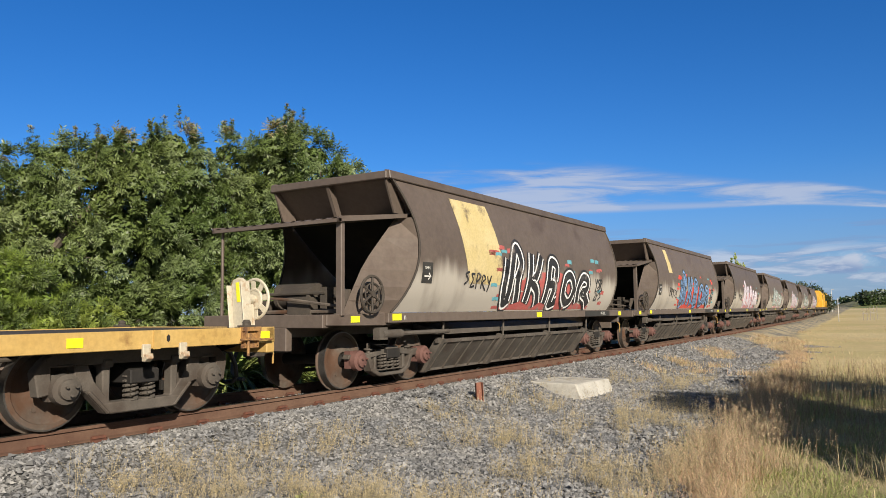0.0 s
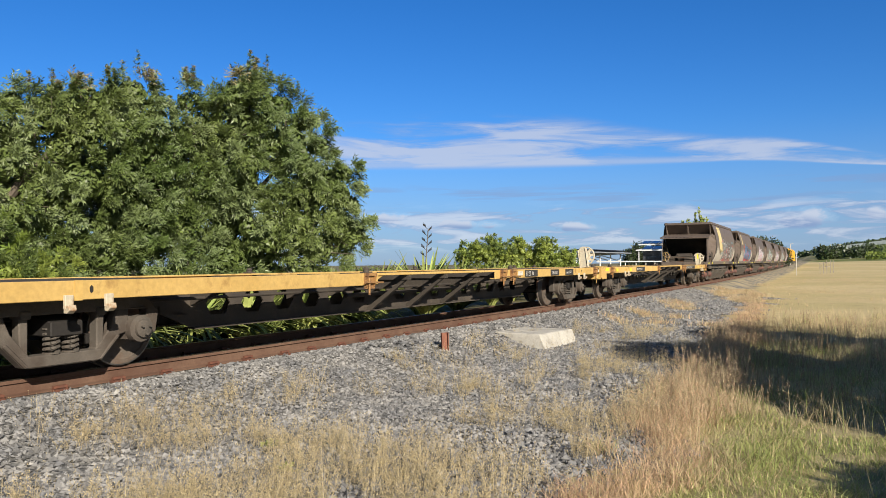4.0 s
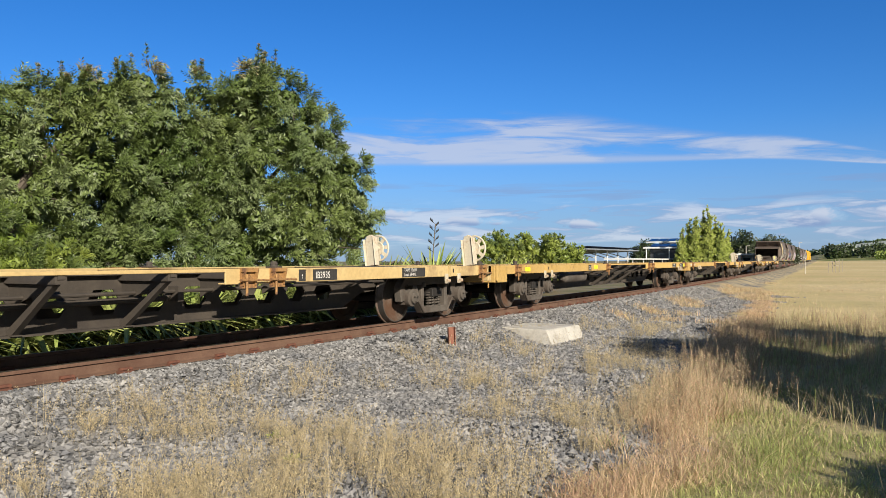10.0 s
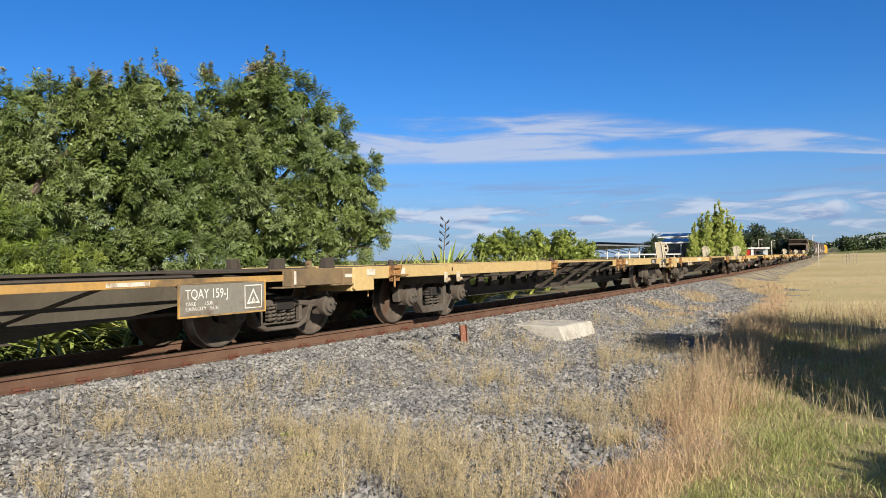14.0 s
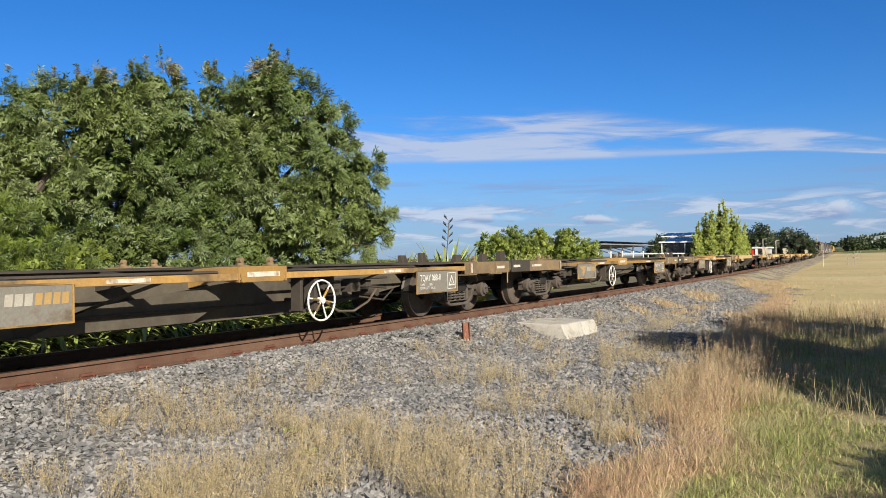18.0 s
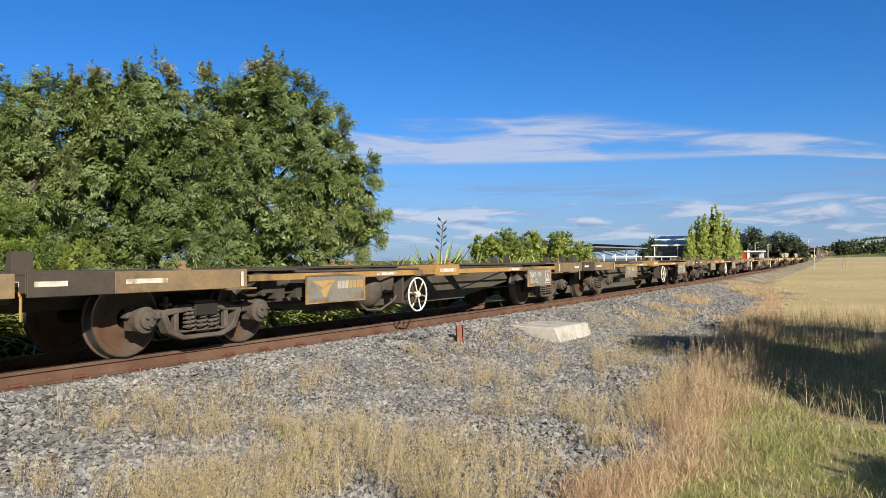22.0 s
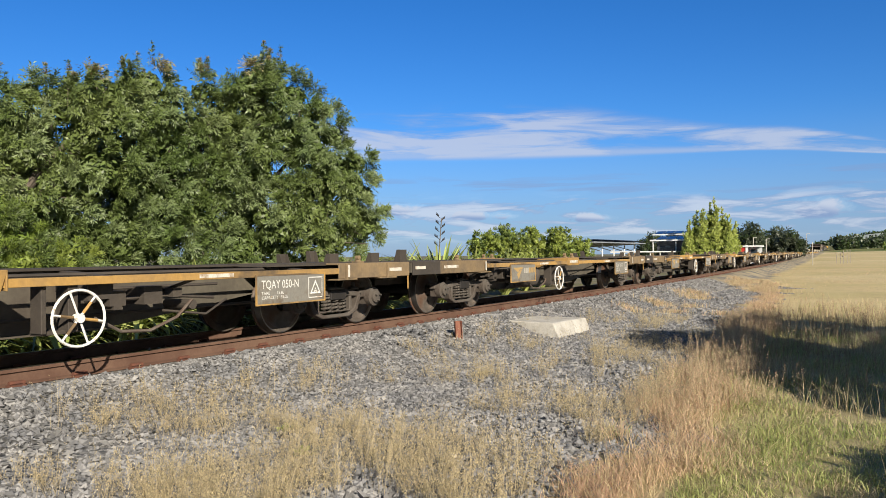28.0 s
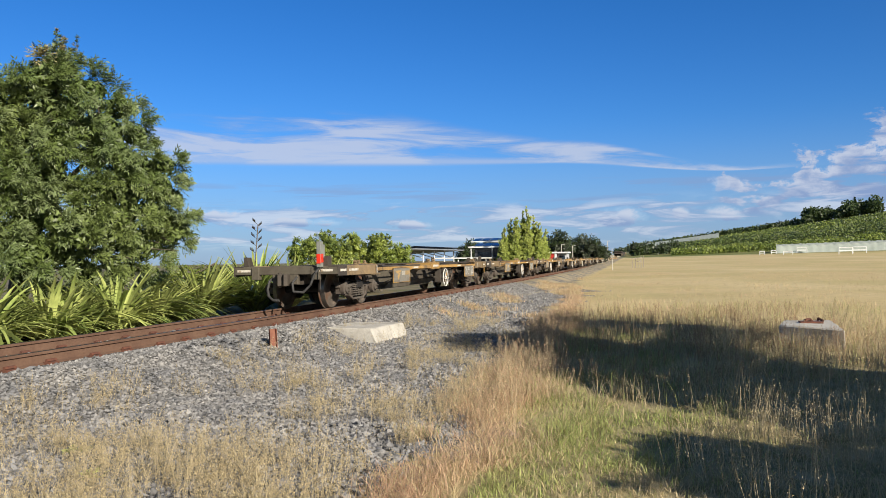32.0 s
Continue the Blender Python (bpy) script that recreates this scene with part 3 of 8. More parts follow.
# ---- ground: one sheet to the horizon ----
def ground_material():
    ma = bpy.data.materials.new("ballast_gravel_and_dry_field")
    ma.use_nodes = True
    nt = ma.node_tree
    n, l = nt.nodes, nt.links
    b = n["Principled BSDF"]
    b.inputs["Roughness"].default_value = 0.95
    b.inputs["Specular IOR Level"].default_value = 0.2
    tc = n.new("ShaderNodeTexCoord")
    sep = n.new("ShaderNodeSeparateXYZ")
    l.new(tc.outputs["Object"], sep.inputs[0])

    def m(op, a, b_=None, c=None):
        q = n.new("ShaderNodeMath")
        q.operation = op
        for i, v in enumerate((a, b_, c)):
            if v is None:
                continue
            if isinstance(v, (int, float)):
                q.inputs[i].default_value = v
            else:
                l.new(v, q.inputs[i])
        return q.outputs[0]

    def nz(sc, det=6.0, ro=0.6):
        q = n.new("ShaderNodeTexNoise")
        q.inputs["Scale"].default_value, q.inputs["Detail"].default_value, q.inputs["Roughness"].default_value = sc, det, ro
        l.new(tc.outputs["Object"], q.inputs["Vector"])
        return q.outputs[0]

    def rng(v, a, b_, c=0.0, d=1.0):
        q = n.new("ShaderNodeMapRange")
        q.interpolation_type = "SMOOTHSTEP"
        l.new(v, q.inputs[0])
        for i, x in zip((1, 2, 3, 4), (a, b_, c, d)):
            q.inputs[i].default_value = x
        return q.outputs[0]

    def mix(f, a, b_):
        q = n.new("ShaderNodeMixRGB")
        for i, v in enumerate((f, a, b_)):
            if isinstance(v, bpy.types.NodeSocket):
                l.new(v, q.inputs[i])
            elif i == 0:
                q.inputs[0].default_value = v
            else:
                q.inputs[i].default_value = (*v, 1)
        return q.outputs[0]

    x, y = sep.outputs[0], sep.outputs[1]
    ya = m("MINIMUM", m("ABSOLUTE", y), BEND)
    off = m("ADD", m("SUBTRACT", x, XC), m("MULTIPLY", m("ADD", m("MULTIPLY", m("MULTIPLY", ya, ya), 0.5), m("MULTIPLY", ya, m("SUBTRACT", m("ABSOLUTE", y), ya))), K))
    edge = m("ADD", m("SUBTRACT", rng(y, 5.0, 24.0, 5.9, 4.3), rng(y, 24.0, 60.0, 0.0, 1.7)), m("MULTIPLY", m("SUBTRACT", nz(0.9), 0.5), 1.6))
    gravel = m("MULTIPLY", rng(m("SUBTRACT", off, edge), 0.35, -0.35), rng(off, -2.6, -1.9))
    vo = n.new("ShaderNodeTexVoronoi")
    vo.inputs["Scale"].default_value = 22.0
    l.new(tc.outputs["Object"], vo.inputs["Vector"])
    vs = n.new("ShaderNodeSeparateXYZ")
    l.new(vo.outputs["Color"], vs.inputs[0])
    stone = mix(vs.outputs[0], (0.075, 0.075, 0.076), (0.24, 0.235, 0.225))
    stone = mix(m("MULTIPLY", rng(nz(0.35), 0.45, 0.7), 0.6), stone, (0.22, 0.195, 0.155))
    stone = mix(m("MULTIPLY", rng(y, 17.0, 42.0), rng(nz(0.8), 0.34, 0.62)), stone, (0.40, 0.335, 0.22))
    field = mix(rng(nz(0.12), 0.38, 0.62), (0.54, 0.425, 0.22), (0.47, 0.39, 0.185))
    field = mix(rng(nz(0.035), 0.45, 0.65), field, (0.60, 0.49, 0.27))
    field = mix(m("MULTIPLY", rng(nz(2.6), 0.45, 0.7), 0.35), field, (0.30, 0.24, 0.13))
    green = m("MULTIPLY", m("MULTIPLY", rng(off, 6.0, 6.9), rng(y, 22.0, 9.0)), rng(nz(0.5), 0.30, 0.50))
    field = mix(green, field, mix(rng(nz(3.0), 0.4, 0.6), (0.24, 0.215, 0.10), (0.38, 0.32, 0.18)))
    far_side = mix(rng(nz(0.3), 0.4, 0.6), (0.20, 0.165, 0.105), (0.135, 0.135, 0.06))
    col = mix(rng(off, -2.0, -2.5), mix(gravel, field, stone), far_side)
    rr = m("SQRT", m("ADD", m("MULTIPLY", x, x), m("MULTIPLY", y, y)))
    hill = m("MULTIPLY", rng(rr, 212.0, 222.0), rng(m("DIVIDE", x, m("MAXIMUM", y, 1.0)), -0.09, -0.05))
    col = mix(hill, col, mix(rng(nz(0.05), 0.4, 0.6), (0.115, 0.15, 0.04), (0.20, 0.20, 0.07)))
    l.new(col, b.inputs["Base Color"])
    bu = n.new("ShaderNodeBump")
    bu.inputs["Strength"].default_value, bu.inputs["Distance"].default_value = 0.9, 0.03
    l.new(m("ADD", m("MULTIPLY", vo.outputs["Distance"], gravel), m("MULTIPLY", nz(30.0), 0.35)), bu.inputs["Height"])
    l.new(bu.outputs[0], b.inputs["Normal"])
    return ma


def ground():
    xs = [-3000, -1800, -1000, -600, -350, -200, -120, -80, -55, -40, -30, -24, -20, -17]
    x = -15.0
    while x < 9:
        xs.append(round(x, 2))
        x += 0.35
    xs += [9.5, 11, 13, 16, 20, 25, 31, 38, 46, 56, 68, 82, 100, 122, 150, 185, 230, 290, 370, 480, 640, 900, 1400, 2100, 3000]
    ys = [-3000, -1500, -700, -300, -150, -80, -45, -25, -14, -8]
    y = -5.0
    while y < 60:
        ys.append(y)
        y += 0.9
    ys += [63, 68, 74, 82, 91, 101, 113, 127, 143, 160, 180, 202, 228, 258, 292, 330, 375, 425, 480, 545, 620, 720, 860, 1100, 1500, 2200, 3000]
    v, f = [], []
    nx = len(xs)
    for yy in ys:
        for xx in xs:
            n = 0.025 * noise.noise((xx * 0.7, yy * 0.7, 0)) + 0.05 * noise.noise((xx * 0.13, yy * 0.13, 5)) if abs(xx) < 60 and abs(yy) < 120 else 0.0
            o = xx - line_x(yy)
            v.append((xx, yy, ground_z(xx, yy) + (n if abs(o) > 2.2 else n * 0.2)))
    for j in range(len(ys) - 1):
        for i in range(nx - 1):
            f.append((j * nx + i, j * nx + i + 1, (j + 1) * nx + i + 1, (j + 1) * nx + i))
    me = mesh_np("ground", np.array(v), np.array(f), [ground_material()], smooth=True)
    tagged(new("ground", me), "grey ballast and gravel beside the line, dry golden field beyond", "ground", kind="structure")


ground()


def rest_z(x, y):
    n = 0.025 * noise.noise((x * 0.7, y * 0.7, 0)) + 0.05 * noise.noise((x * 0.13, y * 0.13, 5))
    o = x - line_x(y)
    return ground_z(x, y) + (n if abs(o) > 2.2 else n * 0.2)


# ---- rolling stock: local x towards the near side, y forwards, z from the rail top ----
CACHE = {}
R_WHEEL = 0.425


def cached(key, make):
    if key not in CACHE:
        CACHE[key] = make()
    return CACHE[key]


def add_part(name, key, make, mat_, parent, m=None, label="", bevel=0.0, smooth=False):
    """A part whose mesh is built once and shared by all alike parts."""
    me = cached(key, lambda: mesh_of(name, make(), mat_, bevel, smooth))
    ob = new(name, me)
    ob.parent = parent
    if m is not None:
        ob.matrix_basis = m
    return tagged(ob, label)


def at(x, y, z):
    return Matrix.Translation((x, y, z))


def g_axle():
    g = Geo()
    g.lathe([(-0.98, 0.0), (-0.98, 0.06), (-0.70, 0.065), (-0.66, 0.085), (-0.45, 0.085), (-0.40, 0.075), (0.40, 0.075), (0.45, 0.085), (0.66, 0.085), (0.70, 0.065), (0.98, 0.06), (0.98, 0.0)], (0, 0, 0), 16)
    return g


def g_wheel(side):
    # plate, hub and rim, outer face towards the side
    g = Geo()
    s = side
    prof = [(0.0, 0.085), (0.075, 0.12), (0.075, 0.15), (0.045, 0.19), (0.030, 0.27), (0.048, 0.345), (0.062, 0.355), (0.062, 0.400), (0.060, 0.417),
            (0.0, 0.425), (-0.036, 0.432), (-0.050, 0.452), (-0.068, 0.452), (-0.075, 0.43), (-0.072, 0.36), (-0.04, 0.34), (-0.02, 0.27), (-0.04, 0.17), (-0.06, 0.12), (-0.06, 0.085)]
    g.lathe([(x * s, r) for x, r in prof], (0, 0, 0), 32)
    for i in range(3):
        a = 2 * math.pi * i / 3
        g.cyl((0.030 * s, 0.235 * math.cos(a), 0.235 * math.sin(a)), (0.046 * s, 0.235 * math.cos(a), 0.235 * math.sin(a)), 0.022, n=8)
    return g


def g_tread(side):
    s = side
    return Geo().lathe([(x * s, r) for x, r in [(0.0630, 0.403), (0.0625, 0.4185), (0.0, 0.4265), (-0.030, 0.4325)]], (0, 0, 0), 32)


def wheelset(parent, y):
    ob = add_part("wheelset", "axle", g_axle, M_BLACK, parent, at(0, y, R_WHEEL), "greasy steel axle with two wheels", smooth=True)
    for s in (1, -1):
        w = add_part("wheel", "wheel%d" % s, lambda s=s: g_wheel(s), M_WHEEL, ob, at(0.565 * s, 0, 0), "rusty wheel with a bright tread", smooth=True)
        w2 = add_part("tread", "tread%d" % s, lambda s=s: g_tread(s), M_TREAD, ob, at(0.565 * s, 0, 0), "bright worn tread", smooth=True)
    return ob


def g_frame_cast():
    # three-piece bogie side frame: deep chord, thick diagonals and pedestals round two windows and a spring opening
    g = Geo()
    w = 0.07
    g.prism([(-1.03, 0.72), (-0.88, 0.80), (0.88, 0.80), (1.03, 0.72), (1.03, 0.635), (-1.03, 0.635)], "x", -w, w)
    g.prism([(-0.38, 0.135), (0.38, 0.135), (0.46, 0.25), (-0.46, 0.25)], "x", -w * 1.35, w * 1.35)
    for s in (-1, 1):
        g.prism([(s * 0.74, 0.64), (s * 0.74, 0.40), (s * 0.62, 0.37), (s * 0.40, 0.135), (s * 0.26, 0.15), (s * 0.53, 0.47), (s * 0.60, 0.64)], "x", -w * 0.95, w * 0.95)
        g.prism([(s * 0.36, 0.64), (s * 0.45, 0.64), (s * 0.44, 0.25), (s * 0.36, 0.25)], "x", -w * 0.9, w * 0.9)
        g.prism([(s * 1.03, 0.72), (s * 1.13, 0.60), (s * 1.09, 0.36), (s * 0.97, 0.38), (s * 0.97, 0.64)], "x", -w, w)
        # raised lip along the diagonal and over the window
        g.prism([(s * 0.62, 0.37), (s * 0.40, 0.135), (s * 0.36, 0.150), (s * 0.585, 0.39)], "x", w * 0.95, w * 1.45)
        g.prism([(s * 0.94, 0.66), (s * 0.74, 0.66), (s * 0.74, 0.635), (s * 0.94, 0.635)], "x", w, w * 1.4)
        g.box(-w * 1.5, w * 1.5, s * 0.40 - 0.05, s * 0.40 + 0.05, 0.60, 0.68)
    return g

def g_frame_bar():
    # plate-and-bar side frame with exposed axle-box arms
    g = Geo()
    w = 0.06
    g.prism([(-0.60, 0.46), (-0.50, 0.24), (-0.30, 0.155), (0.30, 0.155), (0.50, 0.24), (0.60, 0.46), (0.52, 0.46), (0.43, 0.28), (0.27, 0.205), (-0.27, 0.205), (-0.43, 0.28), (-0.52, 0.46)], "x", -w * 1.3, w * 1.3)
    g.prism([(-0.62, 0.50), (-0.25, 0.56), (0.25, 0.56), (0.62, 0.50), (0.62, 0.43), (0.25, 0.47), (-0.25, 0.47), (-0.62, 0.43)], "x", -w, w)
    g.box(-w * 1.2, w * 1.2, -0.34, 0.34, 0.235, 0.262)
    g.box(-w * 1.6, w * 1.6, -0.16, 0.16, 0.55, 0.60)
    for s in (-1, 1):
        g.prism([(s * 0.58, 0.52), (s * 0.80, 0.55), (s * 1.02, 0.51), (s * 1.04, 0.45), (s * 0.98, 0.45), (s * 0.93, 0.33), (s * 0.76, 0.33), (s * 0.70, 0.42), (s * 0.58, 0.42)], "x", -w, w)
        g.cyl((0, s * 0.49, 0.46), (0, s * 0.49, 0.66), 0.035, n=8)
        g.cyl((0, s * 0.49, 0.555), (0, s * 0.49, 0.585), 0.075, n=10)
        g.box(-0.03, 0.05, s * 0.34, s * 0.40, 0.25, 0.56)
    return g


def g_spring():
    g = Geo().coil((0, 0, 0), 0.066, 0.0175, 0.225, 4.6)
    g.cyl((0, 0, -0.012), (0, 0, 0.0), 0.085, n=12).cyl((0, 0, 0.225), (0, 0, 0.24), 0.085, n=12)
    return g


def g_cap():
    g = Geo().lathe([(0.0, 0.15), (0.085, 0.145), (0.10, 0.10), (0.135, 0.095), (0.145, 0.07), (0.15, 0.0)], (0, 0, 0), 16)
    for i in range(3):
        a = 2 * math.pi * i / 3 + 0.5
        g.cyl((0.155, 0.055 * math.cos(a), 0.055 * math.sin(a)), (0.185, 0.055 * math.cos(a), 0.055 * math.sin(a)), 0.014, n=6)
    g.box(-0.11, 0.0, -0.13, 0.13, -0.11, 0.14)
    return g


def g_bolster():
    return Geo().prism([(-0.95, 0.42), (0.95, 0.42), (0.95, 0.56), (0.5, 0.66), (-0.5, 0.66), (-0.95, 0.56)], "y", -0.17, 0.17)


def bogie(parent, yc, style):
    """Two wheelsets, two side frames with springs and axle caps, and the bolster, straight under the wagon."""
    cast = style == "cast"
    cap_mat, cap_key = (M_RED_CAP, "cap_red") if style == "red" else (M_BOGIE, "cap")
    for s in (-1, 1):
        wheelset(parent, yc + 0.85 * s)
    for s in (1, -1):
        turn = at(0.83 * s, yc, 0) @ pose(0, 0, 0, 0, 0, 0 if s > 0 else 180)
        fr = add_part("side_frame", "frame_cast" if cast else "frame_bar", g_frame_cast if cast else g_frame_bar, M_BOGIE, parent, turn, "dusty cast steel bogie side frame", bevel=0.012)
        for yy in ((-0.14, 0.06) if cast else (-0.17, 0.0, 0.17)):
            add_part("spring", "spring", g_spring, M_BOGIE, fr, at(0.02, yy + (0.04 if cast else 0), 0.262), "coil spring")
        for e in (-1, 1):
            add_part("axle_cap", cap_key, g_cap, cap_mat, fr, at(0.05, 0.85 * e, R_WHEEL), "faded red axle-box cover" if style == "red" else "bolted axle-box cover", smooth=True)
    add_part("bolster", "bolster", g_bolster, M_BLACK, parent, at(0, yc, 0), "bogie bolster", bevel=0.01)
    add_part("brake_beam", "brake_beam", lambda: Geo().box(-0.75, 0.75, -0.40, -0.34, 0.30, 0.40).box(-0.75, 0.75, 0.34, 0.40, 0.30, 0.40)
             .box(-0.62, -0.54, -0.46, -0.36, 0.26, 0.52).box(0.54, 0.62, -0.46, -0.36, 0.26, 0.52).box(-0.62, -0.54, 0.36, 0.46, 0.26, 0.52).box(0.54, 0.62, 0.36, 0.46, 0.26, 0.52),
             M_BLACK, parent, at(0, yc, 0), "brake beams with blocks")


def g_coupler():
    g = Geo()
    g.box(-0.09, 0.09, -0.55, 0.0, 0.56, 0.74).prism([(-0.13, 0.0), (0.13, 0.0), (0.16, 0.14), (0.05, 0.24), (-0.02, 0.16), (-0.10, 0.26), (-0.16, 0.20)], "z", 0.53, 0.78)
    g.cyl((0.06, 0.12, 0.50), (0.06, 0.12, 0.82), 0.045, n=10)
    return g


def end_gear(parent, y, s, lever=True):
    """Coupler and hose at an end; s = 1 for the front."""
    add_part("coupler", "coupler", g_coupler, M_FRAME, parent, at(0, y, 0) @ pose(0, 0, 0, 0, 0, 0 if s > 0 else 180), "knuckle coupler", bevel=0.012)
    add_part("air_hose", "hose", lambda: Geo().tube([(0.33, -0.1, 0.70), (0.34, 0.06, 0.64), (0.33, 0.16, 0.46), (0.27, 0.23, 0.32), (0.15, 0.27, 0.24), (0.0, 0.27, 0.23)], 0.028),
             M_HOSE, parent, at(0, y, 0) @ pose(0, 0, 0, 0, 0, 0 if s > 0 else 180), "black rubber air hose", smooth=True)
    if not lever:
        return
    add_part("cut_lever", "lever", lambda: Geo().tube([(0.1, 0.02, 0.80), (1.08, 0.02, 0.80), (1.15, 0.02, 0.74), (1.15, 0.02, 0.52)], 0.013, 6), M_TQ_STRIP, parent,
             at(0, y, 0) @ pose(0, 0, 0, 0, 0, 0 if s > 0 else 180), "worn ochre uncoupling lever", smooth=True)


# -- yellow container flat wagon --
def g_side_sill(y0, y1):
    # channel with flanges, open side inwards
    g = Geo()
    g.prism([(1.25, 0.78), (1.25, 0.965), (1.10, 0.965), (1.10, 0.94), (1.222, 0.94), (1.222, 0.80), (1.12, 0.80), (1.12, 0.78)], "y", y0, y1)
    return g


def g_girder():
    # castellated centre girder: two webs with six-sided openings, flanges above and below
    g = Geo()
    for x in (0.0,):
        g.box(x - 0.012, x + 0.012, -6.6, 6.6, 0.74, 0.90)
        g.prism([(-5.9, 0.62), (-5.2, 0.32), (5.2, 0.32), (5.9, 0.62), (5.9, 0.66), (5.1, 0.46), (-5.1, 0.46), (-5.9, 0.66)], "x", x - 0.012, x + 0.012)
        g.box(x - 0.10, x + 0.10, -6.6, 6.6, 0.90, 0.93)
        g.box(x - 0.10, x + 0.10, -5.2, 5.2, 0.30, 0.322)
        y = -5.05
        while y < 5.2:
            q = 0.21
            g.prism([(y - q, 0.44), (y + q, 0.44), (y + 0.10, 0.60), (y + q, 0.76), (y - q, 0.76), (y - 0.10, 0.60)], "x", x - 0.010, x + 0.010)
            y += 0.63
        for s in (-1, 1):
            g.prism([(s * 5.0, 0.46), (s * 6.6, 0.60), (s * 6.6, 0.76), (s * 5.0, 0.76)], "x", x - 0.012, x + 0.012)
    return g


def g_strut():
    return Geo().prism([(1.235, 0.93), (1.235, 0.885), (0.47, 0.325), (0.37, 0.325), (0.37, 0.36)], "y", -0.035, 0.035).box(0.44, 0.52, -0.05, 0.05, 0.318, 0.33)


def g_crossbar():
    return Geo().box(-1.225, 1.225, -0.06, 0.06, 0.84, 0.94).prism([(1.22, 0.84), (0.37, 0.60), (0.37, 0.84)], "y", -0.008, 0.008).prism([(-1.22, 0.84), (-0.37, 0.60), (-0.37, 0.84)], "y", -0.008, 0.008)


def g_lock_bracket():
    g = Geo()
    g.box(1.235, 1.31, -0.13, 0.13, 0.925, 0.972).box(1.25, 1.268, -0.13, 0.13, 0.73, 0.93)
    for y in (-0.10, 0.10):
        g.prism([(1.255, 0.93), (1.325, 0.93), (1.285, 0.76), (1.255, 0.74)], "y", y - 0.010, y + 0.010)
    g.cyl((1.31, -0.07, 0.64), (1.31, -0.07, 0.90), 0.016, n=6).cyl((1.31, 0.30, 0.82), (1.33, -0.20, 0.83), 0.014, n=6)
    return g


def g_lock_knob():
    return Geo().box(-0.055, 0.055, -0.09, 0.09, 0.0, 0.02).cyl((0, 0, 0.02), (0, 0, 0.05), 0.05, 0.045, n=10).cyl((0, 0, 0.05), (0, 0, 0.085), 0.055, 0.03, n=10)


def g_rope_hook():
    g = Geo().box(1.25, 1.285, -0.045, 0.045, 0.70, 0.83).prism([(1.25, 0.72), (1.33, 0.74), (1.34, 0.69), (1.29, 0.655), (1.25, 0.66)], "y", -0.04, 0.04)
    return g


def g_hand_wheel(R=0.27, spokes=6, r=0.014):
    g = Geo().ring((0, 0, 0), R, r, "x", 28, 6)
    for i in range(spokes):
        a = 2 * math.pi * i / spokes + math.pi / 2
        g.cyl((0.0, 0.035 * math.cos(a), 0.035 * math.sin(a)), (0, R * math.cos(a), R * math.sin(a)), r * 0.8, n=6)
    g.cyl((-0.05, 0, 0), (0.03, 0, 0), 0.045, n=12)
    return g


def g_cast_wheel():
    """Handwheel cast with a broad rim and a webbed centre."""
    g = Geo().ring((0, 0, 0), 0.245, 0.020, "x", 28, 6).ring((0, 0, 0), 0.12, 0.022, "x", 22, 6)
    for i in range(8):
        a = 2 * math.pi * i / 8
        u, v = Vector((0, math.cos(a), math.sin(a))), Vector((0, -math.sin(a), math.cos(a)))
        p = [u * 0.11 - v * 0.030, u * 0.24 - v * 0.038, u * 0.24 + v * 0.038, u * 0.11 + v * 0.030]
        h = Vector((0.008, 0, 0))
        g.add([q - h for q in p] + [q + h for q in p], [(3, 2, 1, 0), (4, 5, 6, 7), (0, 1, 5, 4), (1, 2, 6, 5), (2, 3, 7, 6), (3, 0, 4, 7)])
    return g.cyl((-0.012, 0, 0), (0.012, 0, 0), 0.12, n=20).cyl((-0.05, 0, 0), (0.04, 0, 0), 0.05, n=12)


def brake_post(parent, y, side=1, strip=False):
    m = at(0.90 * side, y, 0.965) @ pose(0, 0, 0, 0, -7, 0)
    p = add_part("brake_post", "brake_post", lambda: Geo().prism([(-0.10, 0.0), (0.10, 0.0), (0.09, 0.56), (0.04, 0.60), (-0.06, 0.58), (-0.09, 0.52)], "y", -0.04, 0.04)
                 .box(-0.115, -0.10, -0.10, 0.07, 0.0, 0.52).box(0.10, 0.115, -0.07, 0.07, 0.0, 0.55)
                 .cyl((0.0, 0.04, 0.34), (0.0, 0.20, 0.34), 0.075, 0.06, n=14).box(-0.03, 0.02, 0.05, 0.20, 0.0, 0.30), M_CREAM, parent, m, "rust-streaked cream handbrake stand", bevel=0.008)
    add_part("brake_wheel", "brake_wheel_y", g_cast_wheel, M_CREAM, p, at(0.0, 0.235, 0.34) @ pose(0, 0, 0, 0, 0, 90), "cream cast brake wheel", smooth=True)
    if strip:
        add_part("reflector", "post_reflector", lambda: Geo().box(-0.005, 0.05, -0.046, -0.040, 0.30, 0.54), M_REFLECT, p, None, "yellow reflective strip")


def plate(parent, key, y0, y1, z0, z1, x, mat_, label=""):
    return add_part(key, "plate_%s_%.2f_%.2f_%.3f" % (key, y1 - y0, z1 - z0, x), lambda: Geo().box(x - 0.004, x, -(y1 - y0) / 2, (y1 - y0) / 2, -(z1 - z0) / 2, (z1 - z0) / 2), mat_, parent, at(0, (y0 + y1) / 2, (z0 + z1) / 2), label)


